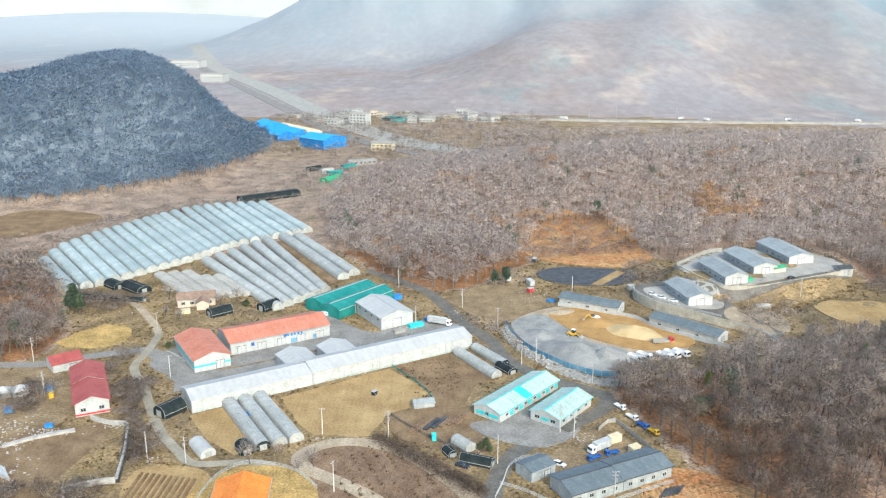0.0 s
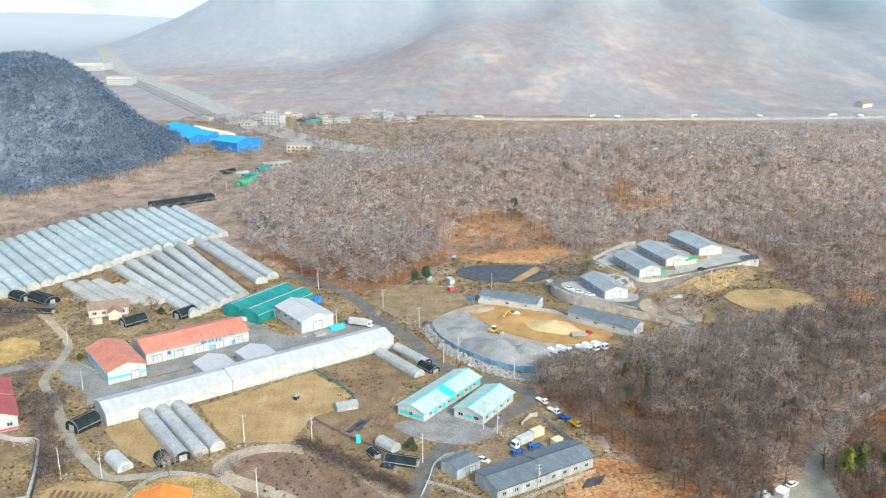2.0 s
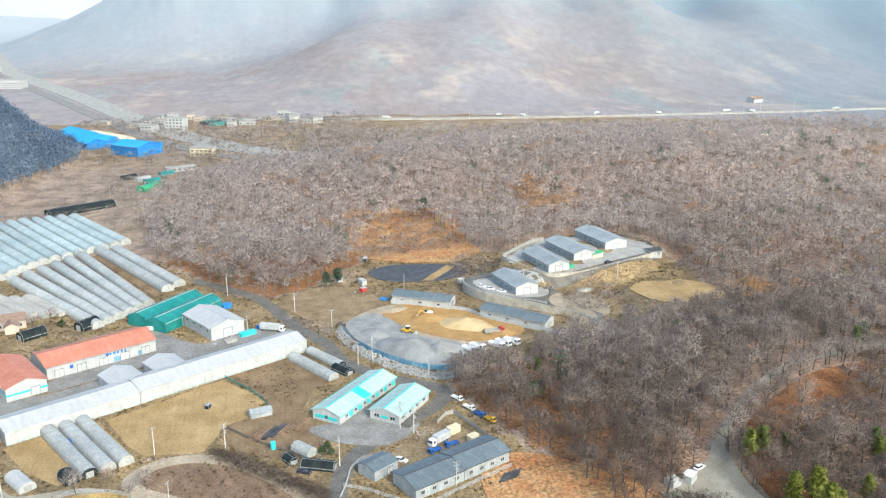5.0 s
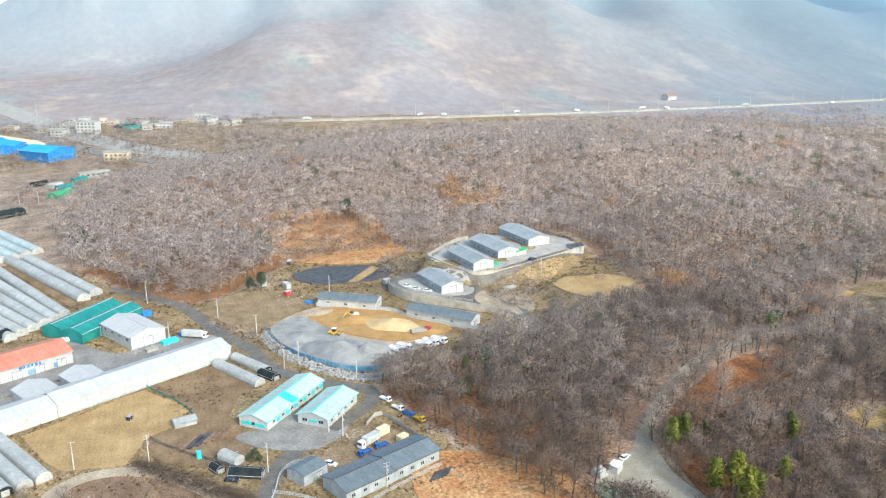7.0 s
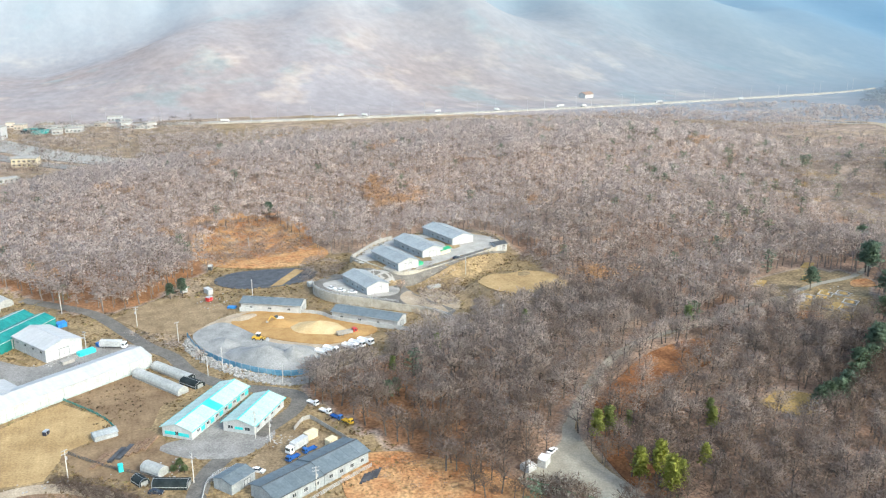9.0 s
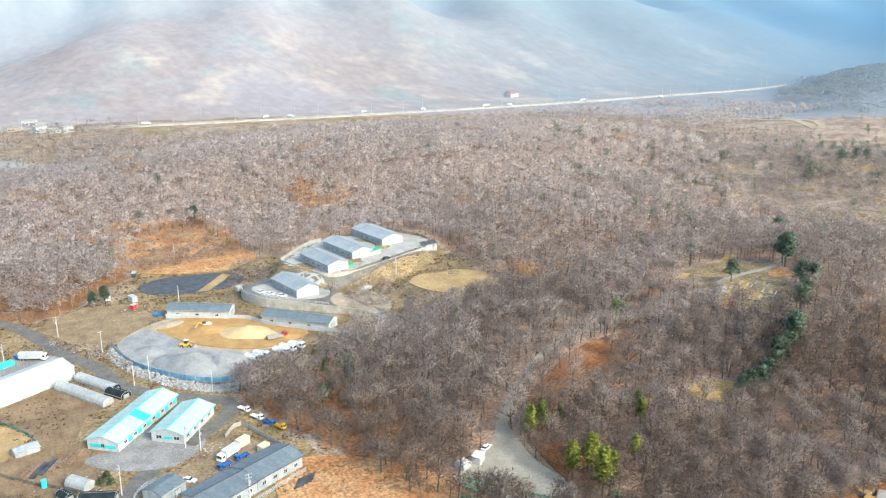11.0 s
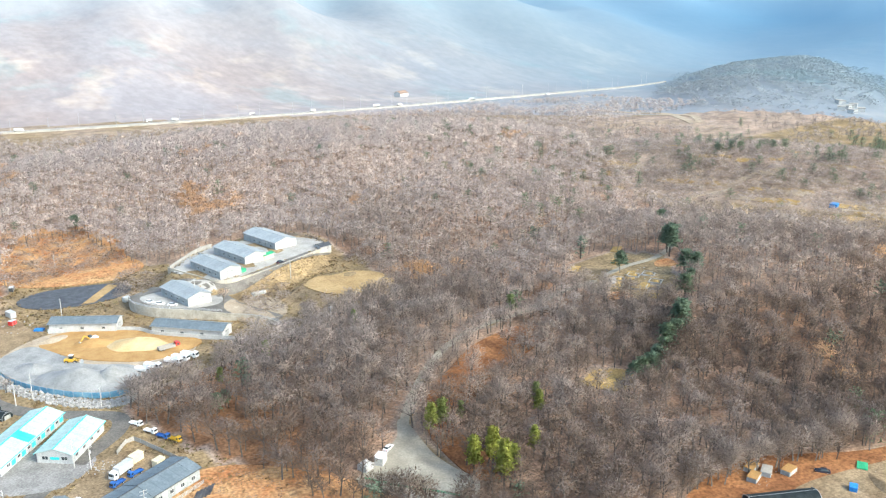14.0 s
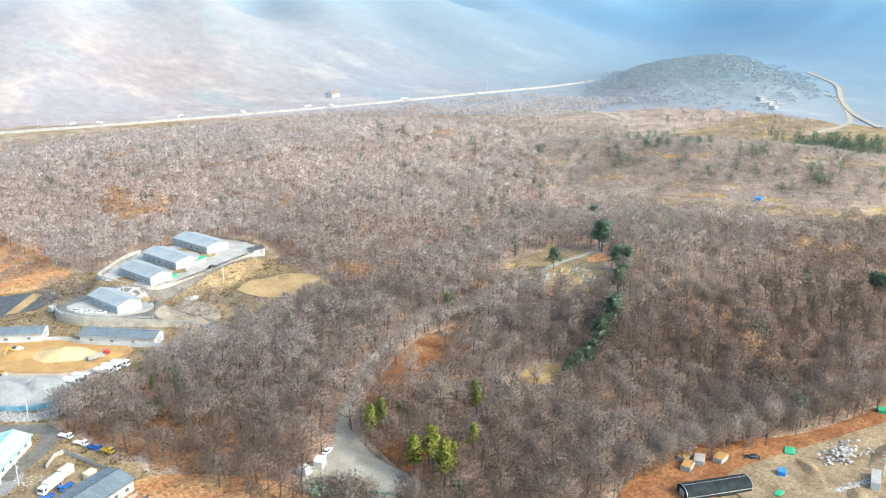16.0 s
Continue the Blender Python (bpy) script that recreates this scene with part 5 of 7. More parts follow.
GULLY = [(150, 234), (172, 251), (196, 266), (222, 273), (234, 262), (208, 249), (182, 237), (160, 226)]
near, far, pines = Grove(), Grove(), Grove()
gap = 6.0
for j in range(int(680 / gap)):
    for i in range(int(920 / gap)):
        x, y = -340 + (i + tree_rng.uniform(0.05, 0.95)) * gap, 120 + (j + tree_rng.uniform(0.05, 0.95)) * gap
        if y > 735 or not wooded(x, y):
            continue
        r = math.hypot(x, y)
        if x > 400 and y > 330 and tree_rng.random() < 0.45:
            continue
        if noise.noise((x * 0.03, y * 0.03, 6)) > 0.55 and r < 420:
            continue
        if inside(GULLY, x, y) and tree_rng.random() < 0.72:
            continue
        size = tree_rng.uniform(8.5, 13.0) * (1 + 0.2 * noise.noise((x * 0.02, y * 0.02, 8)))
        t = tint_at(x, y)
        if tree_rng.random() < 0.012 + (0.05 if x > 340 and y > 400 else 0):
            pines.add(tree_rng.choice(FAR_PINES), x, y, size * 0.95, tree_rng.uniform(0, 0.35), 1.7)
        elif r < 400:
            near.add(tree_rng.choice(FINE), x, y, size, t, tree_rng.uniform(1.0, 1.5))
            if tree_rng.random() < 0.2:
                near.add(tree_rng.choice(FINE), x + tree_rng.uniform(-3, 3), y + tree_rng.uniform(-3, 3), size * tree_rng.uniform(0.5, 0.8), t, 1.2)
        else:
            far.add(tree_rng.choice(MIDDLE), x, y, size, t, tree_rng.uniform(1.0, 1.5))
for j in range(34):
    for i in range(112):
        x, y = -20 + (i + tree_rng.random()) * 8, 722 + (j + tree_rng.random()) * 8
        if y > 920 or x < 40 and y > 770 + 1.2 * x or x > 560 and y < 1500 - 1.22 * x or noise.noise((x * 0.012, y * 0.012, 12)) < -0.3:
            continue
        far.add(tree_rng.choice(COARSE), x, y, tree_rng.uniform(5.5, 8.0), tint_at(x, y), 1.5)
for k in range(2600):
    x, y = tree_rng.uniform(540, 1000), tree_rng.uniform(480, 930)
    if math.hypot(x, y) < 1060 and 0.83 * (x - 600) + 0.557 * (y - 420) > 50 and noise.noise((x * 0.01, y * 0.01, 3)) > -0.25 and not (740 < x < 820 and 590 < y < 830):
        far.add(tree_rng.choice(COARSE), x, y, tree_rng.uniform(4.5, 8.0), tree_rng.uniform(0.3, 0.5), 1.5)
for k in range(3300):
    u, v = tree_rng.gauss(0, 130), tree_rng.gauss(-48, 44)
    x, y = 600 + 0.557 * u + 0.83 * v, 420 - 0.83 * u + 0.557 * v
    if noise.noise((x * 0.022, y * 0.022, 15)) > -0.16 and not near_line(WOOD_ROAD, x, y, 5):
        far.add(tree_rng.choice(COARSE), x, y, tree_rng.uniform(2.8, 6.0), tree_rng.uniform(0.28, 0.62), 1.5)
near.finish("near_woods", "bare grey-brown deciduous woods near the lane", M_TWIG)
far.finish("hill_woods", "bare brown deciduous woods on the hill, paled with painted haze", M_TWIG, wood_mat=M_HAZE_BARK)

# the woods of the low spur, haze put into their colour and glow
SPUR_TREES = [tree_arrays(tree_shape(tree_rng, 0, 40, 0.16, 0.10, 1.2, 0.2, 0)) for _ in range(6)]
ridge = Grove()
while len(ridge.fine) < 2400:
    x, y = tree_rng.gauss(1110, 150), tree_rng.gauss(790, 100)
    if bump(x, y, 1150, 815, 300, 120, 0.62, 1.0) > 0.16 + 0.1 * noise.noise((x * 0.02, y * 0.02, 2)) and math.hypot(x, y) > 1075:
        ridge.add(tree_rng.choice(SPUR_TREES), x, y, tree_rng.uniform(5, 7.5), 0.5, 2.1)
stuff("spur_woods", ridge.fine, M_SPUR, "woods on the low spur, blue-grey haze painted in and glowing", "woods")

# the dark wooded mountain, blue haze painted into its trees
slope = Grove()
for j in range(96):
    for i in range(110):
        x, y = -640 + (i + tree_rng.random()) * 5.1, 540 + (j + tree_rng.random()) * 5.1
        if bump(x, y, -396, 795, 190, 190, 0.0, 3.0) < 0.03 or (y > 830 and x < -330):
            continue
        slope.add(tree_rng.choice(COARSE), x, y, tree_rng.uniform(8, 11), tree_rng.uniform(0, 0.5), 1.6)
slope.finish("mountain_woods", "dark winter woods on the mountainside, painted haze blue", M_HAZE_WOOD, wood_mat=M_HAZE_WOOD)

# scrub: slope on the far side, plots, verges
scrub = Grove()
for k in range(7000):
    if k % 4:
        u, v = tree_rng.gauss(0, 130), tree_rng.gauss(-40, 48)
        x, y = 600 + 0.557 * u + 0.83 * v, 420 - 0.83 * u + 0.557 * v
    else:
        x, y = tree_rng.uniform(440, 800), tree_rng.uniform(230, 660)
    if near_line(WOOD_ROAD, x, y, 5):
        continue
    scrub.add(tree_rng.choice(SHRUB), x, y, tree_rng.uniform(2.0, 5.0), tree_rng.uniform(0.25, 0.65), 1.5)
    if k % 70 == 0:
        pines.add(tree_rng.choice(FAR_PINES), x, y, tree_rng.uniform(5, 9), tree_rng.uniform(0, 0.3), 2.0)
for k in range(150):
    x, y = tree_rng.gauss(800, 26), tree_rng.gauss(400, 34)
    pines.add(tree_rng.choice(FAR_PINES), x, y, tree_rng.uniform(8, 12), tree_rng.uniform(0, 0.25), 1.8)
for k in range(26):
    u, v = tree_rng.uniform(-190, 170), tree_rng.gauss(-34, 38)
    for q in range(tree_rng.randint(1, 6)):
        a, b = u + tree_rng.gauss(0, 6), v + tree_rng.gauss(0, 4)
        pines.add(tree_rng.choice(FAR_PINES), 600 + 0.557 * a + 0.83 * b, 420 - 0.83 * a + 0.557 * b, tree_rng.uniform(5, 10), tree_rng.uniform(0, 0.3), 2.0)
VERGES = [[(-124, 300), (-108, 300), (-108, 280), (-98, 262), (-90, 250), (-96, 236), (-106, 268), (-112, 272)], [(-124, 300), (-108, 300), (-108, 280), (-98, 262), (-90, 250), (-96, 236), (-106, 268), (-112, 272)], [(-156, 300), (-142, 296), (-140, 272), (-150, 272), (-160, 284)], [(-132, 330), (-124, 330), (-124, 300), (-130, 304)], [(6, 228), (-4, 240), (-14, 250), (-10, 254), (4, 242), (12, 228)], [(6, 228), (-4, 240), (-14, 250), (-10, 254), (4, 242), (12, 228)], [(-34, 246), (-22, 250), (-2, 222), (-14, 218)], [(-8, 246), (4, 232), (8, 224), (2, 214), (-14, 236), (-20, 252)],
          [(128, 346), (150, 352), (168, 392), (150, 392), (140, 380)], [(160, 340), (175, 345), (205, 345), (214, 380), (205, 400), (222, 420), (235, 380), (215, 335)],
          [(4, 370), (20, 350), (30, 335), (24, 350), (12, 372)], [(-126, 660), (-80, 640), (-40, 760), (40, 790), (-60, 820), (-110, 720)],
          [(-230, 470), (-180, 520), (-125, 590), (-150, 600), (-210, 560), (-240, 500)], [(-300, 470), (-228, 470), (-215, 490), (-180, 530), (-105, 600), (-96, 560), (-70, 545), (-74, 640), (-96, 640), (-112, 680), (-170, 600), (-225, 572), (-215, 545), (-240, 516)], [(100, 210), (84, 232), (60, 236), (90, 190)],
          [(96, 446), (112, 460), (118, 425), (100, 410), (88, 414)], [(50, 455), (60, 540), (100, 540), (112, 470)], [(-160, 200), (-100, 200), (-100, 232), (-118, 228), (-155, 226)],
          [(-215, 470), (-190, 420), (-170, 380), (-150, 375), (-140, 396), (-178, 402)]]
for poly in VERGES:
    x0, x1, y0, y1 = min(p[0] for p in poly), max(p[0] for p in poly), min(p[1] for p in poly), max(p[1] for p in poly)
    for k in range(min(1500, int((x1 - x0) * (y1 - y0) / 5))):
        x, y = tree_rng.uniform(x0, x1), tree_rng.uniform(y0, y1)
        if inside(poly, x, y):
            if y < 256 and x > -40:
                scrub.add(tree_rng.choice(SHRUB), x, y, tree_rng.uniform(0.7, 1.6), tree_rng.uniform(0.0, 0.25), 1.4)
            elif y < 420 and x < -80:
                scrub.add(tree_rng.choice(BRUSH), x, y, tree_rng.uniform(1.8, 4.2), tree_rng.uniform(0.0, 0.4), 1.3)
            else:
                scrub.add(tree_rng.choice(SHRUB), x, y, tree_rng.uniform(1.6, 4.2), tree_rng.uniform(0.0, 0.62), 1.25)
for k in range(4200):
    x, y = tree_rng.uniform(-330, -20), tree_rng.uniform(455, 800)
    if y < 470 + 0.5 * (x + 215) or bump(x, y, -396, 795, 190, 190, 0.0, 3.0) > 0.2 or wooded(x, y) or -226 < x < -60 and y < 540 + 0.35 * (x + 226) or -295 < x < -215 and 500 < y < 576 or noise.noise((x * 0.02, y * 0.02, 7)) < -0.15:
        continue
    scrub.add(tree_rng.choice(SHRUB), x, y, tree_rng.uniform(1.4, 3.8), tree_rng.uniform(0.1, 0.6), 1.5)
for k in range(1400):
    x, y = tree_rng.uniform(-200, 120), tree_rng.uniform(780, 1060)
    scrub.add(tree_rng.choice(SHRUB), x, y, tree_rng.uniform(3, 8), tree_rng.uniform(0.0, 0.7), 1.4)
for k in range(2600):
    x, y = tree_rng.uniform(40, 820), tree_rng.uniform(770, 950)
    scrub.add(tree_rng.choice(SHRUB), x, y, tree_rng.uniform(2, 4.5), tree_rng.uniform(0.1, 0.8), 1.4)
for k in range(900):
    q = tree_rng.random()
    x, y = -22 + 34 * q + tree_rng.gauss(0, 1.8), 258 - 34 * q + tree_rng.gauss(0, 2.2)
    scrub.add(tree_rng.choice(SHRUB), x, y, tree_rng.uniform(0.7, 1.7), tree_rng.uniform(0.0, 0.12), 1.4)
scrub.finish("scrub", "bare brown scrub and tall weeds", M_TWIG, "shrubs")
pines.finish("scattered_pines", "scattered dark pines among bare trees", M_NEEDLE)


def single(name, shape, x, y, size, wide, tint, fine_mat, label, category, group, crown="crown"):
    t = thing(name, x, y, tree_rng.uniform(0, 360), None, label, category, group)
    for key, pts, mat in (("trunk", shape[0], M_BARK), (crown, shape[1], fine_mat)):
        ways = (shape[2],) if key == crown else ()
        stuff(key, [(placed(pts, 0, 0, 0, size, wide, 0), tint, *ways)], mat, "", "", t)
    return t


BIG_PINES = [tree_arrays(pine_shape(tree_rng, 70, 26)) for _ in range(4)]
BIG_BARE = [tree_arrays(tree_shape(tree_rng, 15, 640, 0.09, 0.009)) for _ in range(5)]
for x, y, h, tint in ((137.5, 188.3, 13, 0.95), (144, 187.8, 14, 1.0), (141, 178, 15, 0.95), (147, 181, 11, 0.85), (138.5, 213.5, 12, 0.8), (143.4, 214.3, 12, 0.65), (160.4, 187.8, 10, 0.9), (177, 205.5, 10, 0.75),
                      (181, 212, 9, 0.55), (152, 216, 8, 0.55), (96, 290, 8, 0.6), (118, 300, 9, 0.6), (160, 306, 9, 0.55), (224, 281, 11, 0.5)):
    single("pine_tree", tree_rng.choice(BIG_PINES), x, y, h * 1.12, 0.88, tint, M_NEEDLE, "yellow-green pine beside the woodland road", "tree", "woodland pines")
for x, y, h in ((88, 272, 8), (92, 275, 7), (103, 282, 7), (330, 286.6, 17), (334, 292, 14), (295.6, 287, 11), (312.7, 261.5, 13), (316, 258, 12), (300, 248, 11), (292.3, 243.6, 12), (265.6, 222.9, 15), (270, 226, 14),
                (258, 218, 12), (251.5, 216.7, 13), (245, 212, 11), (238, 209, 11), (232.1, 206.3, 11), (228, 207, 10), (224.7, 207.5, 9), (392, 172, 14), (396, 178, 12), (388, 345, 12), (-166, 374, 10), (-172, 378, 8), (-176, 392, 9), (98, 540, 11), (32, 418, 9), (26, 415, 8)):
    single("pine_tree", tree_rng.choice(BIG_PINES), x, y, h, 1.6, tree_rng.uniform(0.0, 0.25), M_NEEDLE, "dark green pine among bare trees", "tree", "dark pines")
for k in range(46):
    s = k / 45
    x, y = 186 + 112 * s + tree_rng.uniform(-3, 3), 146 - 20 * s + tree_rng.uniform(-1, 6)
    single("bare_tree", tree_rng.choice(BIG_BARE), x, y, tree_rng.uniform(10, 13.5), 1.15, tree_rng.uniform(0.05, 0.3), M_TWIG, "tall bare tree at the edge of the dirt yard", "tree", "edge trees")
for x, y in ((-131, 394), (-126, 372), (-118, 366), (-98, 392), (-104, 384), (30, 332), (-14, 338), (-60, 242), (-52, 244), (120, 378), (128, 374), (-40, 240), (-44, 236), (118, 500), (117, 470), (121, 476)):
    single("bare_tree", tree_rng.choice(BIG_BARE), x, y, tree_rng.uniform(5, 9), 1.2, tree_rng.uniform(0.3, 0.9), M_TWIG, "bare tree standing in the open", "tree", "lone trees")
for x, y, h in ((-108, 335, 3.5), (-110, 338, 3.5), (-106, 340, 3.2), (-113, 334, 3.0), (12, 250, 2.6), (14, 253, 2.8), (15, 249, 2.6), (-92, 384, 3.5), (-82, 390, 3.2)):
    single("evergreen_bush", tree_rng.choice(BIG_PINES), x, y, h, 2.4, 0.45, M_NEEDLE, "rounded olive-green bush beside the buildings", "bush", "bushes")


# ---- vehicles ----
def wheels(t, places, r=0.34, w=0.24):
    for px, py in places:
        tyre = part("wheel", rod(bmesh.new(), (px, py - w / 2, r), (px, py + w / 2, r), r, sides=12), M_TYRE, t)
        part("rim", rod(bmesh.new(), (px, py - w / 2 - 0.01, r), (px, py + w / 2 + 0.01, r), r * 0.55, sides=8), M_STEEL, tyre)


def hull(profile, half, taper=0.85):
    """A vehicle body: a side profile swept across, narrower at the top."""
    bm = bmesh.new()
    top = max(p[1] for p in profile)
    low = min(p[1] for p in profile)
    rings = []
    for s in (-1, 1):
        rings.append([bm.verts.new((x, s * half * (1 - (1 - taper) * (z - low) / (top - low)), z)) for x, z in profile])
    n = len(profile)
    bm.faces.new(rings[0]), bm.faces.new(rings[1][::-1])
    for i in range(n):
        bm.faces.new((rings[0][i - 1], rings[0][i], rings[1][i], rings[1][i - 1]))
    bmesh.ops.recalc_face_normals(bm, faces=bm.faces)
    bmesh.ops.bevel(bm, geom=bm.edges[:], offset=0.05, segments=1, affect="EDGES")
    return bm


def car(x, y, heading, paint, label, group="parked cars"):
    t = thing("car", x, y, heading, None, label, "car", group)
    part("body", hull([(-2.2, 0.3), (2.2, 0.3), (2.25, 0.7), (2.1, 0.85), (0.9, 1.0), (-1.9, 1.02), (-2.22, 0.9)], 0.9, 0.93), paint, t)
    part("cabin_glass", hull([(-1.7, 0.98), (1.0, 0.98), (0.35, 1.45), (-1.2, 1.45)], 0.82, 0.82), M_GLASS, t)
    part("roof", hull([(-1.25, 1.42), (0.4, 1.42), (0.3, 1.5), (-1.15, 1.5)], 0.68, 0.95), paint, t)
    for s in (-0.6, 0.6):
        part("headlight", boxed(2.16, 2.27, s - 0.18, s + 0.18, 0.62, 0.78), M_STEEL, t)
        part("tail_light", boxed(-2.25, -2.16, s - 0.15, s + 0.15, 0.7, 0.86), M_PAINT_RED, t)
    wheels(t, [(a, b) for a in (-1.35, 1.4) for b in (-0.82, 0.82)])
    return t


def lorry(x, y, heading, length, cab_mat, cargo, label, group="lorries", cargo_mat=None):
    """A lorry: cab, windscreen, chassis, wheels and a box, tipper or flat bed."""
    t = thing("lorry", x, y, heading, None, label, "truck", group)
    a = length / 2
    k = 1.0 if length > 6 else 0.72
    part("chassis", boxed(-a, a - 0.3, -0.45, 0.45, 0.55 * k, 0.85 * k), M_DARK_GREY, t)
    cab = part("cab", hull([(a - 1.9 * k, 0.6 * k), (a, 0.6 * k), (a + 0.02, 1.5 * k), (a - 0.25, 2.75 * k), (a - 1.9 * k, 2.8 * k)], 1.18 * k, 0.93), cab_mat, t)
    part("windscreen", boxed(a - 0.2, a + 0.06, -0.95 * k, 0.95 * k, 1.6 * k, 2.4 * k), M_GLASS, cab)
    for s in (-1, 1):
        part("side_window", boxed(a - 1.4 * k, a - 0.5, *sorted((s * 1.1 * k, s * 1.16 * k)), 1.6 * k, 2.4 * k), M_GLASS, cab)
    b0, b1 = -a, a - 2.1 * k
    if cargo == "box":
        part("cargo_box", boxed(b0, b1, -1.2 * k, 1.2 * k, 0.95 * k, 3.4 * k, bevel=0.06), cargo_mat or M_WHITE, t)
    else:
        bed = bmesh.new()
        box(bed, b0, b1, -1.15 * k, 1.15 * k, 0.9 * k, 1.05 * k)
        h = 2.1 * k if cargo == "tipper" else 1.45 * k
        for x0, x1, y0, y1 in ((b0, b1, -1.2 * k, -1.12 * k), (b0, b1, 1.12 * k, 1.2 * k), (b0, b0 + 0.08, -1.12 * k, 1.12 * k), (b1 - 0.08, b1, -1.12 * k, 1.12 * k)):
            box(bed, x0, x1, y0, y1, 0.95 * k, h)
        part("truck_bed", bed, cargo_mat or cab_mat, t)
    wheels(t, [(p, s) for p in ((-a + 1.0, a - 1.0) if length < 6.5 else (-a + 1.0, -a + 2.2, a - 1.1)) for s in (-0.95 * k, 0.95 * k)], 0.48 * k, 0.32)
    return t


for x, y, h in ((98.8, 389.5, -50), (102.0, 384.8, -45), (106.5, 380.2, -35)):
    car(x, y, h, M_PAINT_WHITE, "white car parked along the retaining wall")
car(36, 241, -40, M_PAINT_WHITE, "white saloon parked in the truck yard")
car(6, 240, -25, M_PAINT_DARK, "dark blue hatchback beside the shade house")
car(-46, 374, 60, M_PAINT_WHITE, "white car beside the green hall")
car(-42.5, 375, 60, M_PAINT_WHITE, "white car beside the green hall")
car(124.5, 217, 30, M_PAINT_WHITE, "white car beside the woodland hut")
car(169, 402, 20, M_PAINT_DARK, "dark car beside the cabin")
car(228, 132, 130, M_PAINT_DARK, "dark van with a blue roof at the wood's edge")
lorry(50, 250.0, 215, 8.5, M_PAINT_WHITE, "box", "white lorry with a white tank box", cargo_mat=M_WHITE)
lorry(47.5, 244.5, 210, 5.0, M_PAINT_BLUE, "flat", "small blue pickup lorry")
lorry(53.5, 247.5, 205, 5.0, M_PAINT_BLUE, "flat", "small blue pickup lorry")
lorry(-1.5, 361.5, 335, 11.0, M_PAINT_WHITE, "box", "long white box lorry beside the hall")
lorry(9.5, 341, 300, 6.5, M_PAINT_WHITE, "box", "white delivery lorry beside the hall")
lorry(92, 339.5, 5, 9.0, M_PAINT_RED, "tipper", "grey tipper lorry with a red cab", cargo_mat=M_CONCRETE)
for x, y in ((77, 322), (81, 324), (89, 324), (92.5, 326), (96.5, 327)):
    lorry(x, y, 305, 7.5, M_PAINT_WHITE, "tipper", "white tipper lorry parked in a row", "parked tippers")
for x, y, m in ((62.5, 280, M_PAINT_WHITE), (65, 272, M_PAINT_WHITE), (67.5, 266, M_PAINT_BLUE), (70, 262, M_PAINT_YELLOW)):
    lorry(x, y, 300, 5.0, m, "flat", "small lorry parked under the trees", "lane trucks")
for x, y in ((-55, 371), (-60, 366)):
    lorry(x, y, 35, 6.0, M_PAINT_WHITE, "box", "white box lorry beside the green hall")
for x, d in ((140, 0), (275, 180), (302, 0), (395, 180), (470, 0), (560, 180), (590, 0), (705, 180), (830, 0)):
    t = lorry(x, 1018 - 0.07 * (x - 110) + (3 if d else -3) + (12 if x > 620 else 0) * (x - 620) / 600, d - 3, random.choice((7, 10)), M_PAINT_WHITE, "box", "lorry driving on the far motorway", "motorway traffic")
    t.location.z = ground(x, 1000) + 2.0


def loader(x, y, heading, label):
    t = thing("wheel_loader", x, y, heading, None, label, "loader", "machines")
    part("body", hull([(-3, 0.9), (0.4, 0.9), (0.4, 1.8), (-1.2, 2.1), (-3, 1.9)], 1.1, 0.9), M_PAINT_YELLOW, t)
    cab = part("cab", boxed(-1.2, 0.4, -0.8, 0.8, 2.0, 3.3, bevel=0.08), M_GLASS, t)
    part("cab_roof", boxed(-1.3, 0.5, -0.9, 0.9, 3.3, 3.45, bevel=0.04), M_PAINT_WHITE, cab)
    for s in (-0.6, 0.6):
        arm = bmesh.new()
        rod(arm, (0.3, s, 1.7), (2.2, s, 1.2), 0.16), rod(arm, (2.2, s, 1.2), (3.1, s, 0.6), 0.14)
        part("arm", arm, M_PAINT_YELLOW, t)
    part("bucket", hull([(2.9, 0.1), (4.2, 0.05), (3.6, 0.5), (3.3, 1.2), (2.9, 1.1)], 1.4, 1.0), M_STEEL, t)
    wheels(t, [(p, s) for p in (-2.0, 1.2) for s in (-1.1, 1.1)], 0.75, 0.5)


loader(56, 347, -30, "yellow wheel loader beside the gravel heap")
ex = thing("excavator", 68, 366, 200, None, "yellow and white excavator on brown sand", "excavator", "machines")
for s in (-1.1, 1.1):
    part("track", boxed(-2, 2, s - 0.3, s + 0.3, 0, 0.9, bevel=0.25), M_TYRE, ex)
part("body", hull([(-2, 1.0), (1.4, 1.0), (1.4, 1.9), (-2, 2.1)], 1.3, 0.95), M_PAINT_WHITE, ex)
part("cab", boxed(0.1, 1.5, -1.2, -0.1, 1.1, 2.9, bevel=0.08), M_GLASS, ex)
bm = bmesh.new()
rod(bm, (1.2, 0.3, 1.6), (3.8, 0.3, 3.8), 0.25, 0.2), rod(bm, (3.8, 0.3, 3.8), (5.8, 0.3, 1.6), 0.2, 0.15)
part("boom", bm, M_PAINT_YELLOW, ex)
part("bucket", hull([(5.3, 0.6), (6.2, 0.8), (6.0, 1.7), (5.5, 1.7)], 0.6, 1.0), M_STEEL, ex)


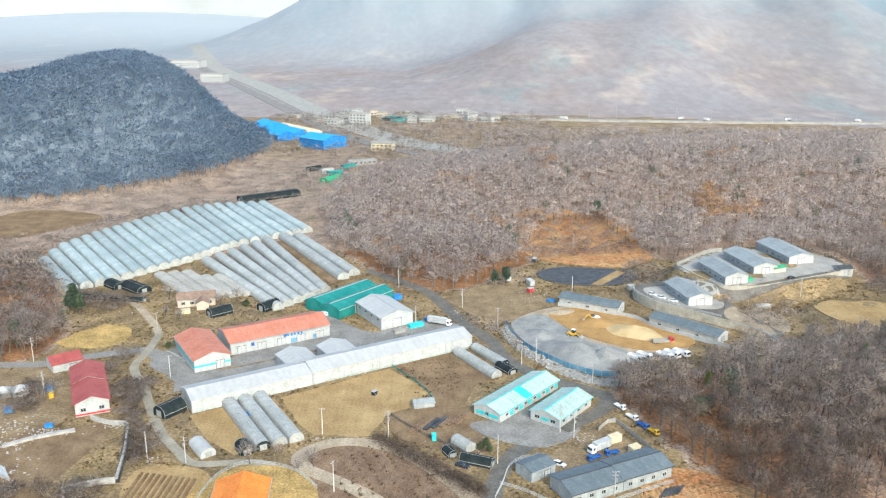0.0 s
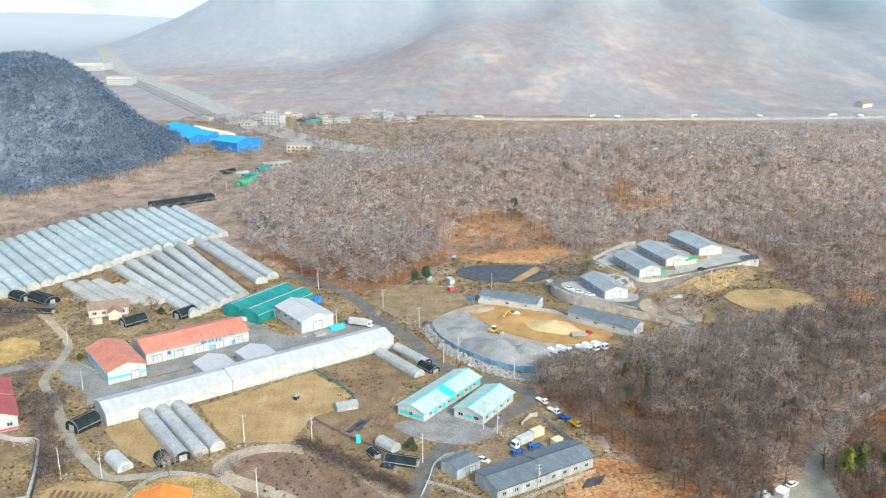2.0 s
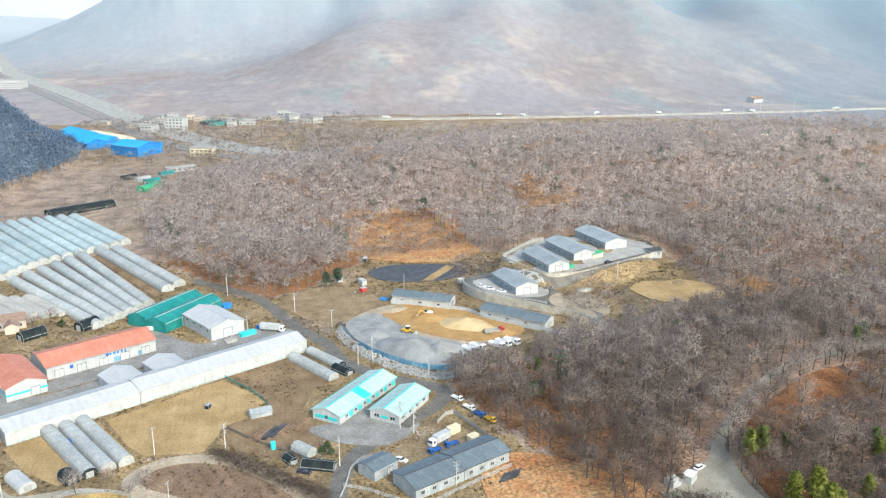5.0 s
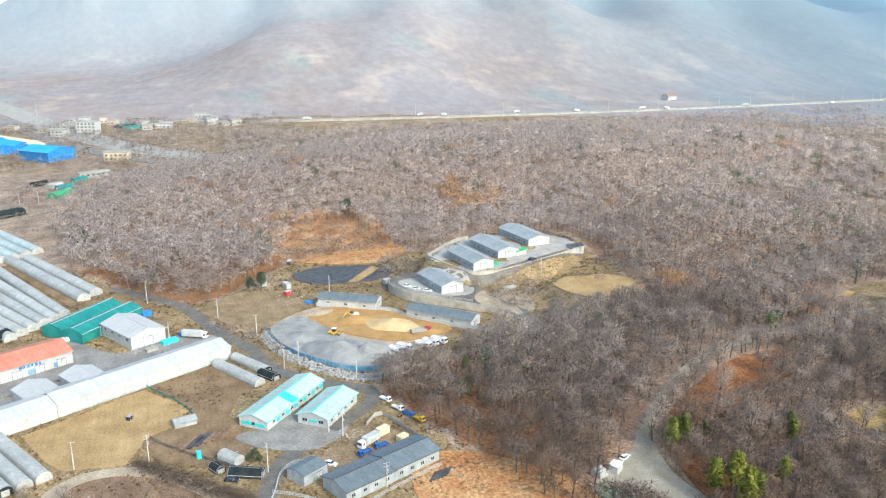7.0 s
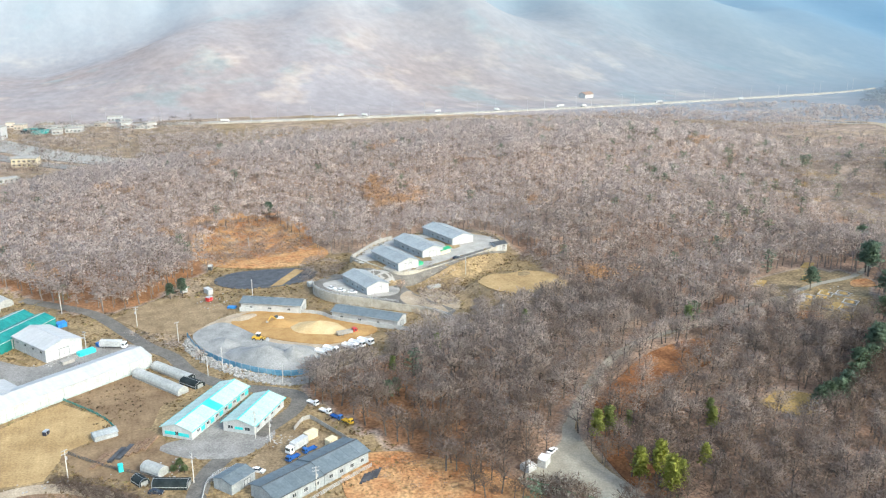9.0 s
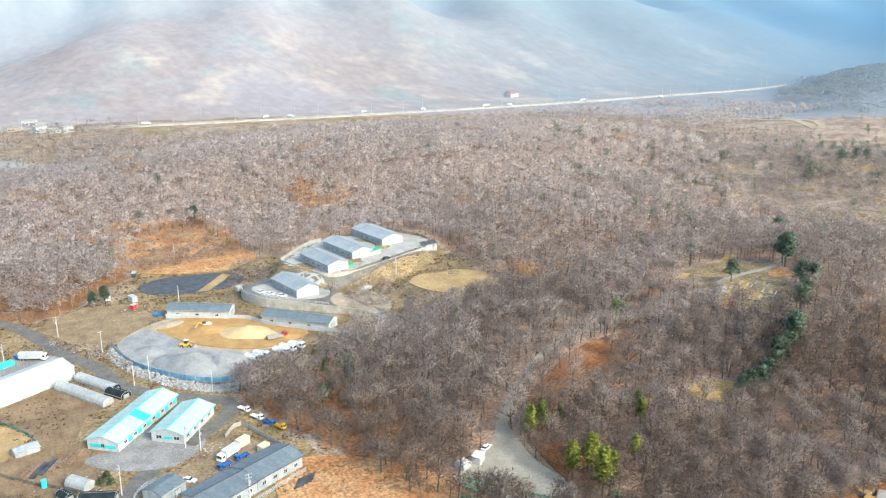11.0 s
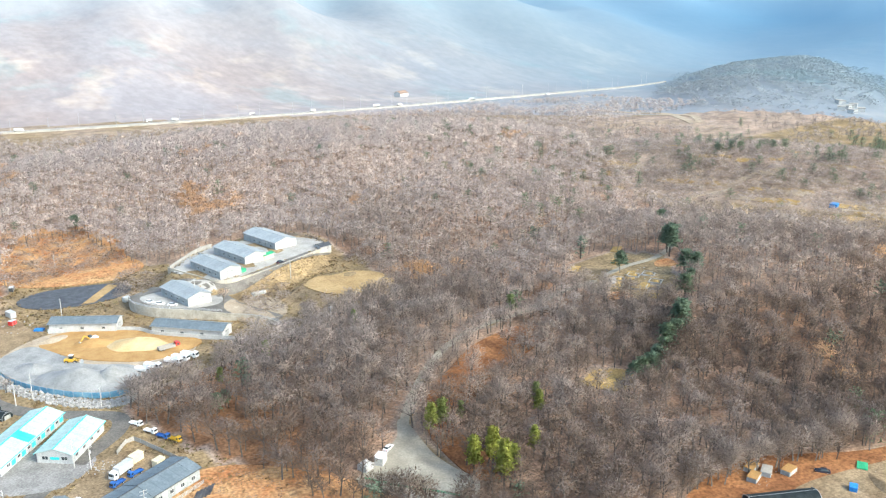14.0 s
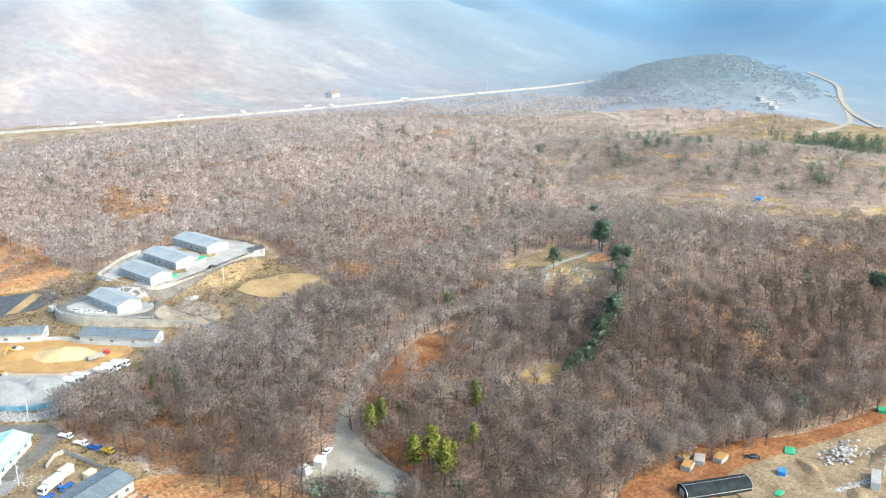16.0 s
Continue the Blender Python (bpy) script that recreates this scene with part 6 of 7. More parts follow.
# ---- poles and lamps ----
def pole(x, y, height, heading, arms=1):
    t = thing("utility_pole", x, y, heading, None, "pale concrete utility pole with crossarms", "pole", "utility poles")
    part("shaft", rod(bmesh.new(), (0, 0, -0.5), (0, 0, height), 0.19, 0.11, 8), M_POLE, t)
    for k in range(arms):
        z = height - 0.4 - 1.1 * k
        arm = part("crossarm", boxed(-1.1, 1.1, 0.1, 0.22, z, z + 0.13), M_STEEL, t)
        for px in (-0.95, 0, 0.95):
            part("insulator", rod(bmesh.new(), (px, 0.16, z + 0.13), (px, 0.16, z + 0.42), 0.07, 0.05, 6), M_WHITE, arm)
    if arms > 1:
        part("transformer", rod(bmesh.new(), (0.35, 0, height - 3.4), (0.35, 0, height - 2.5), 0.26, sides=10), M_STEEL, t)


for i, (x, y, h) in enumerate(((-40, 261, 9.5), (-18, 259, 9.5), (-32, 226, 10), (17, 242, 10), (-3, 482, 10), (9, 383, 9.5), (24, 358, 9), (37, 321, 10), (31, 318, 8), (-12, 361, 9), (-23, 430, 9),
                               (-163, 321, 10), (-123, 351, 9.5), (-145, 290, 9.5), (-93, 245, 9.5), (-80, 242, 9.5), (-104, 306, 9), (170, 392, 10), (63, 403, 9), (75, 482, 9), (154, 315, 11), (43, 258, 9),
                               (56, 300, 8), (-60, 519, 9), (-110, 640, 12), (-98, 640, 10), (118, 383, 10), (39, 262, 10), (-22, 412, 9), (249, 101, 9), (282, 128, 10), (50, 224, 8))):
    pole(x, y, h, (35 * i) % 180, 1 + i % 2)


def lamp_post(x, y, z, height, heading):
    t = thing("street_lamp", x, y, heading, z, "tall grey street lamp beside the motorway", "street lamp", "motorway lamps")
    part("mast", rod(bmesh.new(), (0, 0, -3.4), (0, 0, height), 0.22, 0.12, 6), M_STEEL, t)
    part("bracket", rod(bmesh.new(), (0, 0, height - 0.1), (0, 2.4, height + 0.3), 0.10, 0.08, 5), M_STEEL, t)
    part("lantern", boxed(-0.25, 0.25, 2.1, 3.2, height + 0.2, height + 0.42, bevel=0.05), M_WHITE, t)


for k in range(30):
    x = 100 + 34 * k
    y = 1020 - 0.105 * (x - 110) if x < 330 else (997 - 0.04 * (x - 330) if x < 620 else 985 + 0.054 * (x - 620))
    lamp_post(x, y + (10 if k % 2 else -10), ground(x, y) + 3.4, 12, 180 if k % 2 else 0)
for x, y, h in ((-45, 800, 22), (-95, 905, 18), (-150, 1040, 18), (14, 1000, 26), (70, 1010, 22), (-20, 1020, 20), (-130, 1020, 16), (-170, 1180, 18), (-230, 1330, 18)):
    lamp_post(x, y, ground(x, y), h, 40)


# ---- walls, fences, heaps ----
def fence(name, points, height, spacing, label, post_mat, rail_mat, category="fence", solid=None, base=None):
    """Posts at even steps with rails or a sheet between them."""
    x0, y0 = points[0]
    t = thing(name, x0, y0, 0, 0.0, label, category, "fences")
    line = spline(points, False, 10)
    acc, last, posts = spacing, line[0], []
    for p in line:
        acc += math.dist(p, last)
        last = p
        if acc >= spacing:
            posts.append(p)
            acc = 0
    zs = [(ground(*p) if base is None else base) for p in posts]
    for (x, y), z in zip(posts, zs):
        part("post", boxed(x - x0 - 0.07, x - x0 + 0.07, y - y0 - 0.07, y - y0 + 0.07, z - 0.2, z + height + 0.05), post_mat, t)
    for ((ax, ay), (bx, by)), za, zb in zip(zip(posts, posts[1:]), zs, zs[1:]):
        a, b = Vector((ax - x0, ay - y0, za)), Vector((bx - x0, by - y0, zb))
        bm = bmesh.new()
        if solid:
            s = (b - a).cross(Vector((0, 0, 1))).normalized() * 0.03
            q = [bm.verts.new(p + s * k + Vector((0, 0, h))) for k in (-1, 1) for p, h in ((a, 0.05), (b, 0.05), (b, height), (a, height))]
            for f in ((0, 1, 2, 3), (7, 6, 5, 4), (0, 4, 5, 1), (1, 5, 6, 2), (2, 6, 7, 3), (3, 7, 4, 0)):
                bm.faces.new([q[i] for i in f])
            part("panel", bm, solid, t)
        else:
            for h in (0.25, 0.6, 0.95):
                rod(bm, a + Vector((0, 0, h * height)), b + Vector((0, 0, h * height)), 0.06, sides=4)
            n = max(1, int((b - a).length / 0.45))
            for k in range(1, n):
                p = a.lerp(b, k / n)
                rod(bm, p + Vector((0, 0, 0.1)), p + Vector((0, 0, height)), 0.05, sides=4)
            part("rail_panel", bm, rail_mat, t)
    return t


def wall_line(name, points, top, thick, mat, label, low=-0.5):
    """A wall of even thickness along a smooth line; top: heights at the points above z = 0."""
    line = spline(points, False, 6)
    tops = spline([(k, h) for k, h in enumerate(top)], False, 6)
    bm = bmesh.new()
    rings = []
    for i, (x, y) in enumerate(line):
        a, b = line[max(0, i - 1)], line[min(len(line) - 1, i + 1)]
        d = Vector((b[0] - a[0], b[1] - a[1])).normalized()
        n = Vector((-d.y, d.x)) * thick / 2
        h = tops[i][1]
        rings.append([bm.verts.new((x + s * n.x, y + s * n.y, z)) for s, z in ((-1, low), (1, low), (1, h), (-1, h))])
    for p, q in zip(rings, rings[1:]):
        for k in range(4):
            bm.faces.new((p[k - 1], p[k], q[k], q[k - 1]))
    bm.faces.new(rings[0]), bm.faces.new(rings[-1][::-1])
    return tagged(part(name, bm, mat), label, "wall", kind="structure")


wall_line("retaining_wall", RETAIN, [4.6, 4.5, 4.4, 4.3, 3.6, 2.8, 2.2, 1.8], 0.5, M_WALLCON, "stained concrete retaining wall below the sheds")
fence("railing", RETAIN[:5], 1.0, 2.5, "white railing on the retaining wall", M_WHITE, M_WHITE, base=4.3)
fence("railing", RETAIN[4:], 0.9, 2.5, "white railing down the ramp", M_WHITE, M_WHITE, base=2.4)
wall_line("terrace_wall_upper", [(118, 424), (126, 404), (133, 391), (150, 392), (176, 403), (206, 418)], [9.0, 8.6, 8.3, 8.2, 8.2, 8.3], 0.5, M_WALLCON, "concrete edge of the upper yard", low=2)
wall_line("terrace_wall_back", [(119, 424), (140, 446), (150, 451)], [9.4, 9.6, 9.6], 0.6, M_CONCRETE, "pale concrete wall behind the sheds", low=3)
wall_line("terrace_wall_mid", [(146, 424), (139, 440)], [9.2, 9.4], 0.5, M_CONCRETE, "pale concrete wall between sheds", low=5)
wall_line("terrace_wall_mid_2", [(168, 432), (160, 450)], [9.2, 9.4], 0.5, M_CONCRETE, "pale concrete wall between sheds", low=5)
fence("yard_fence", [(205, 421), (202, 438), (186, 462)], 1.6, 3, "dark mesh fence beside the upper shed", M_DARK_GREY, M_DARK_GREY)
wall_line("depot_wall", [(54, 386), (70, 378), (86, 368), (92, 358), (106, 344), (118, 334)], [2.0] * 6, 0.3, M_WHITE, "long white panel wall of the depot")
SCREEN = [(28, 362), (30, 347), (36, 332), (45, 319), (54, 310), (63, 306), (69, 309), (70, 316)]
fence("screen_fence", SCREEN, 2.4, 3.0, "faded blue screen fence round the gravel depot", M_STEEL, M_STEEL, solid=M_BLUE_SCREEN)
fence("white_fence", [(15, 222), (18, 231), (20.5, 240), (25, 245), (29, 245)], 1.2, 2.2, "white picket fence round the small shed", M_WHITE, M_WHITE)
fence("white_fence", [(17, 230), (24, 226), (32, 219)], 1.2, 2.2, "white picket fence beside the lane", M_WHITE, M_WHITE)
fence("white_fence", [(40, 215), (53, 222.5), (70, 231.5)], 1.4, 2.2, "white picket fence before the grey sheds", M_WHITE, M_WHITE)
fence("white_fence", [(-71, 222), (-69, 233), (-63, 241), (-55, 241.5), (-45, 237), (-36, 226)], 1.3, 2.2, "white picket fence round the orange-roofed house", M_WHITE, M_WHITE)
fence("yard_wall", [(52, 263), (58, 270), (62, 262), (68, 246), (70, 242)], 1.6, 3, "pale panel fence beside the wood", M_STEEL, M_STEEL, solid=M_CONCRETE)
fence("green_fence", [(110, 206), (117, 196), (125, 187), (130, 180)], 0.9, 2.5, "low green mesh fence of the clearing", M_GREEN, M_GREEN)
fence("field_fence", [(-20, 316), (-8, 298), (-3, 285)], 1.0, 4, "thin green fence between fields", M_GREEN_ROOF, M_GREEN_ROOF)
fence("garden_fence", [(-18, 274), (-8, 262), (4, 251), (14, 240)], 1.2, 4, "thin dark fence round the garden", M_DARK_GREY, M_DARK_GREY)
wall_line("plot_wall", [(-121, 271.5), (-114, 268), (-107, 266.5), (-104, 258), (-101, 247), (-98, 232)], [1.6] * 6, 0.7, M_RUBBLE, "broken pale wall of the weedy plot")
wall_line("plot_wall_south", [(-98, 231), (-104, 229.5), (-112, 225)], [1.8] * 3, 0.8, M_RUBBLE, "broken pale wall of the weedy plot")
wall_line("plot_wall_west", [(-123, 263), (-134, 258), (-142, 252)], [0.9] * 3, 1.6, M_RUBBLE, "heap of pale broken blocks along the plot")
patch("plot_film", [(-106, 262), (-103.2, 262), (-99.6, 244), (-96.8, 231), (-98, 231)], M_BLACKFILM, 0.3, "black film hung along the plot wall", "ground", per=1)


def heap(name, x, y, rx, ry, height, turn, mat, label, seed):
    """A poured heap with an uneven foot and soft ridges."""
    t = thing(name, x, y, turn, None, label, "heap", "heaps")
    n, m = 28, 9
    verts, faces = [], []
    for j in range(m + 1):
        q = j / m
        for i in range(n):
            a = i * math.tau / n
            k = 1 + 0.16 * noise.noise((math.cos(a) * 1.4, math.sin(a) * 1.4, seed)) + 0.05 * noise.noise((math.cos(a) * 5, math.sin(a) * 5, seed))
            px, py = math.cos(a) * rx * q * k, math.sin(a) * ry * q * k
            z = height * max(0, 1 - q) ** 0.9 * (1 + 0.3 * noise.noise((px * 0.16, py * 0.16, seed))) + 0.25 * noise.noise((px * 0.5, py * 0.5, seed)) * (1 - q)
            verts.append((px, py, z - (0.3 if j == m else 0)))
    for j in range(m):
        for i in range(n):
            faces.append((j * n + i, (j + 1) * n + i, (j + 1) * n + (i + 1) % n, j * n + (i + 1) % n))
    obj("mass", verts, faces, mat, t, smooth=True)


patch("gravel_apron", [(30, 360), (38, 371), (46, 372), (54, 356), (60, 342), (74, 332), (76, 322), (68, 308), (55, 311), (45, 321), (36, 334)], M_GRAVEL, 0.2, "apron of grey gravel", "yard")
patch("sand_apron", [(48, 372), (60, 382), (80, 374), (94, 358), (106, 342), (98, 334), (82, 332), (66, 342), (56, 354)], M_SAND_BROWN, 0.16, "apron of brown sand", "yard")
heap("gravel_heap", 56, 324, 22, 11, 6.5, -50, M_GRAVEL, "long heap of grey gravel", 1)
heap("gravel_heap", 65, 320, 11, 10, 7.0, 10, M_GRAVEL, "high heap of grey gravel", 2)
heap("gravel_heap", 42, 349, 10, 7, 2.2, -50, M_GRAVEL, "low heap of grey gravel", 3)
heap("sand_heap", 82, 351, 14, 9, 3.6, -35, M_SAND, "heap of yellow sand", 4)
heap("sand_heap", 68, 363, 11, 7, 2.4, -25, M_SAND_BROWN, "heap of brown sand", 5)
heap("sand_heap", 97, 340, 7, 4.5, 1.8, -35, M_SAND_BROWN, "low heap of brown sand", 6)
heap("sand_heap", 54, 376, 9, 5, 1.6, 20, M_TRACK, "low heap of pale grit", 7)

# boulders of the road bank and loose stones
ROCK = []
for k in range(6):
    bm = bmesh.new()
    bmesh.ops.create_icosphere(bm, subdivisions=1, radius=0.5)
    for v in bm.verts:
        v.co *= 1 + 0.35 * noise.noise(v.co * 2.3 + Vector((k * 7, 0, 0)))
        v.co.z *= 0.75
    ROCK.append(np.array([tuple(v.co) for f in bm.faces for v in f.verts], np.float32))
    bm.free()
stone_rng = random.Random(5)


def stones(name, spots, label, mat=M_STONE):
    pieces = []
    for x, y, z, s in spots:
        pieces.append((placed(stone_rng.choice(ROCK), x, y, z, s, stone_rng.uniform(0.9, 1.3), stone_rng.uniform(0, 6)), 0.5))
    stuff(name, pieces, mat, label, "stones")


BANK = spline([(27, 356), (28, 347), (33, 332), (41, 318), (50, 307), (58, 301), (66, 300), (71, 305)], False, 30)
spots = []
for x, y in BANK:
    for k in range(6):
        d = stone_rng.uniform(-2.6, 2.2)
        spots.append((x + d * 0.5 + stone_rng.uniform(-0.6, 0.6), y + d * 0.7, max(0, (d + 2.6) * 0.28), stone_rng.uniform(0.6, 1.4)))
stones("boulder_bank", spots, "bank of grey boulders along the lane")
stones("stone_heap", [(253 + stone_rng.gauss(0, 4.5), 116 + stone_rng.gauss(0, 2.2), ground(253, 116) + 0.3 + max(0, stone_rng.gauss(0.4, 0.5)), stone_rng.uniform(0.6, 1.3)) for _ in range(150)], "heap of pale stones in the dirt yard", M_RUBBLE)
stones("stone_row", [(230 + 16 * k / 70 + stone_rng.gauss(0, 0.6), 106 - 4 * k / 70 + stone_rng.gauss(0, 0.7), 0.3, stone_rng.uniform(0.6, 1.2)) for k in range(70)], "row of pale stones in the dirt yard", M_RUBBLE)
junk = []
for cx, cy, sx, sy, n in ((-146, 267, 6, 5, 60), (-132, 238, 6, 6, 50), (-131, 262, 7, 2, 60), (-110, 267, 6, 2, 40), (-140, 253, 6, 5, 50), (-92, 244, 1.5, 1.5, 14), (-26, 352, 5, 3, 30), (-16, 357, 4, 3, 40), (9, 250, 8, 6, 30), (-150, 300, 10, 8, 40), (46, 258, 4, 3, 40),
                          (212, 140, 9, 4, 60), (-20, 256, 12, 2, 16), (-36, 258, 12, 1.5, 12), (-120, 385, 14, 10, 50), (-165, 610, 18, 5, 70), (-100, 700, 20, 14, 60), (44, 402, 8, 12, 24), (300, 275, 10, 10, 30), (244, 125, 6, 3, 24), (600, 420, 90, 90, 260), (520, 560, 60, 60, 120)):
    for k in range(n):
        x, y = cx + stone_rng.gauss(0, sx * 0.6), cy + stone_rng.gauss(0, sy * 0.6)
        junk.append((x, y, ground(x, y) + 0.15, stone_rng.uniform(0.2, 0.85) * (1.6 if cx > 400 else 1)))
stones("scrap", junk, "scattered pale rubble, bags and scrap", M_RUBBLE)


# ---- small things ----
def crate(name, x, y, sx, sy, sz, heading, mat, label, category, lid=None, z=None):
    t = thing(name, x, y, heading, z, label, category, "yard goods")
    part("body", boxed(-sx / 2, sx / 2, -sy / 2, sy / 2, 0, sz, bevel=min(sx, sy, sz) * 0.06), mat, t)
    part("lid", boxed(-sx / 2 - 0.05, sx / 2 + 0.05, -sy / 2 - 0.05, sy / 2 + 0.05, sz, sz + 0.12, bevel=0.03), lid or mat, t)
    for k in (-0.3, 0.3):
        part("batten", boxed(k * sx - 0.05, k * sx + 0.05, -sy / 2 - 0.04, sy / 2 + 0.04, 0.05, sz), lid or mat, t)
    return t


crate("container", 56, 256, 4.5, 2.4, 2.4, 30, M_CREAM, "cream site container in the truck yard", "container")
crate("container", 61, 249, 3.6, 2.4, 2.4, 30, M_CREAM, "cream tank box in the truck yard", "container")
crate("container", 118.5, 211.5, 4.2, 3.0, 2.8, 40, M_WHITE, "white cabin at the woodland clearing", "cabin", M_PAINT_WHITE)
crate("container", 244, 101, 9, 2.6, 2.4, 25, M_WHITE, "long white container in the dirt yard", "container", M_CONCRETE)
crate("container", 33, 423, 3.0, 2.4, 2.2, 20, M_WHITE, "white cabin in the upper field", "container")
crate("container", 44, 417, 5.0, 2.6, 2.6, 110, M_WHITE, "white container in the upper field", "container")
crate("container", 43, 406, 3.0, 2.2, 2.0, 40, M_PAINT_RED, "red and white machine in the upper field", "machine", M_WHITE)
crate("container", 50, 456, 4.0, 2.2, 2.2, 70, M_DARK_GREY, "dark lorry box at the foot of the scarp", "container", M_WHITE)
crate("container", 93, 409, 3.0, 2.4, 2.4, 20, M_WHITE, "white box beside the retaining wall", "container")
crate("container", 149, 383, 7.0, 2.4, 1.4, 10, M_WHITE, "long white sheeted stack below the sheds", "container")
crate("toilet", -3, 257, 1.4, 1.4, 2.4, 10, M_CYAN, "turquoise portable toilet in the garden", "toilet")
crate("skip", 146, 398, 6, 2.4, 1.6, 25, M_GREEN, "green skip at the yard's edge", "skip")
crate("tank", -67.5, 273.5, 1.6, 1.6, 1.4, 0, M_BLUE_TARP, "blue water tank in the field", "tank")
crate("tarp_stack", 226.5, 121, 3.0, 2.2, 1.6, 30, M_BLUE_TARP, "blue sheeted stack in the dirt yard", "stack")
crate("tarp_stack", 241, 127, 4.5, 3.0, 0.6, 30, M_GREEN, "green sheeted pile in the dirt yard", "stack")
crate("tarp_stack", 216, 115.5, 3.4, 1.8, 0.6, 10, M_GREEN, "green sheet on the ground", "stack")
crate("tarp_stack", 291, 122, 3.6, 2.6, 1.4, 30, M_GREEN, "green box at the wood's edge", "stack")
crate("tarp_stack", -12, 359, 7, 3.0, 1.5, 30, M_CYAN, "turquoise sheeted pallets beside the warehouse", "stack")
crate("tarp_stack", -19, 352, 5, 2.6, 1.3, 30, M_CONCRETE, "grey sheeted pallets beside the warehouse", "stack")
crate("tarp_stack", -6, 366, 4, 2.6, 1.5, 30, M_BLUE_TARP, "blue sheeted pallets beside the warehouse", "stack")
crate("tarp_stack", -145, 294, 2.4, 2.0, 1.6, 30, M_BLUE_TARP, "blue sheeted goods in the scrap yard", "stack")
crate("tarp_stack", -152, 277, 3.0, 2.4, 1.8, 30, M_BLUE_TARP, "blue tank in the scrap yard", "stack")
crate("tarp_stack", -133, 266, 2.6, 1.8, 1.0, 10, M_BLUE_TARP, "blue sheet in the scrap yard", "stack")
crate("tarp_stack", -142, 289, 1.6, 3.0, 1.6, 20, M_PAINT_YELLOW, "yellow machine in the scrap yard", "machine")
crate("tarp_stack", -118, 376, 4, 3, 1.8, 20, M_CREAM, "cream shed beside the country house", "stack")
crate("tarp_stack", 51.5, 392, 4, 2.4, 0.7, -31, M_BLUE_TARP, "blue tarpaulin behind the long shed", "stack")
crate("tarp_stack", -22, 396, 4, 4, 1.8, 20, M_BLUE_TARP, "blue goods beside the green hall", "stack")
crate("tarp_stack", 540, 330, 7, 5, 2.5, 20, M_BLUE_TARP, "blue sheet in the far field", "stack")
heap("earth_bank", 236, 117, 9, 3.5, 1.6, 60, M_DIRT, "low bank of ochre earth", 11)
heap("earth_bank", 262, 106, 14, 5, 2.4, 10, M_DIRT, "bank of ochre earth", 12)
heap("earth_bank", 232, 100, 8, 4, 1.4, 30, M_DIRT, "low bank of ochre earth", 13)
crate("machine", -25, 291, 2.2, 1.4, 1.4, 60, M_PAINT_DARK, "dark tiller standing in the field", "machine", M_STEEL)
for x, y, a in ((207, 141, 20), (213, 141, 30), (219, 137.5, 10), (211, 145, 15)):
    crate("hutch", x, y, 5.0, 3.0, 1.8, a, M_GREY_WALL, "rusty-roofed hutch among scrap", "hutch", M_SAND_BROWN if a < 25 else M_CONCRETE)
lean = gable("field_hut", -7, 282, 7.5, 4, 15, 1.8, 0.9, M_GREY_WALL, M_GREY_ROOF, "low grey hut at the field's corner", "hut", over=0.2)


def tent(x, y, size, heading, label):
    t = thing("tent", x, y, heading, None, label, "tent", "tents")
    a = size / 2
    v = [(-a, -a, 0), (a, -a, 0), (a, a, 0), (-a, a, 0), (-a, -a, 2.0), (a, -a, 2.0), (a, a, 2.0), (-a, a, 2.0), (0, 0, 3.8)]
    obj("canopy", v[4:], [(0, 1, 4), (1, 2, 4), (2, 3, 4), (3, 0, 4), (3, 2, 1, 0)], M_WHITEFILM, t)
    for i in range(4):
        j = (i + 1) % 4
        p, q = Vector(v[i]), Vector(v[j])
        n = (p + q) * 0.006
        obj("side", [p, q, Vector(v[4 + j]), Vector(v[4 + i]), p - n, q - n, Vector(v[4 + j]) - n, Vector(v[4 + i]) - n], [(0, 1, 2, 3), (7, 6, 5, 4)], M_WHITEFILM, t)
    for i in range(4):
        part("corner_pole", rod(bmesh.new(), v[i], v[4 + i], 0.05, sides=5), M_STEEL, t)


tent(-160, 290, 5.5, 20, "white pointed tent in the scrap yard")
tent(-154.5, 291.5, 5.5, 30, "white pointed tent in the scrap yard")
tent(113, 211, 3.6, 20, "white pointed tent at the clearing")
for k in range(14):
    t = thing("pipe", -137 + 0.75 * (k % 7), 238 - 0.5 * (k % 7), 35, 0.05 + 0.55 * (k // 7), "pale plastic pipe in a stack", "pipe", "pipes")
    part("tube", rod(bmesh.new(), (0, -4, 0.3), (0, 4, 0.3), 0.28, sides=10), M_WHITE, t)
    part("end_ring", rod(bmesh.new(), (0, -4.05, 0.3), (0, -3.9, 0.3), 0.32, sides=10), M_STEEL, t)
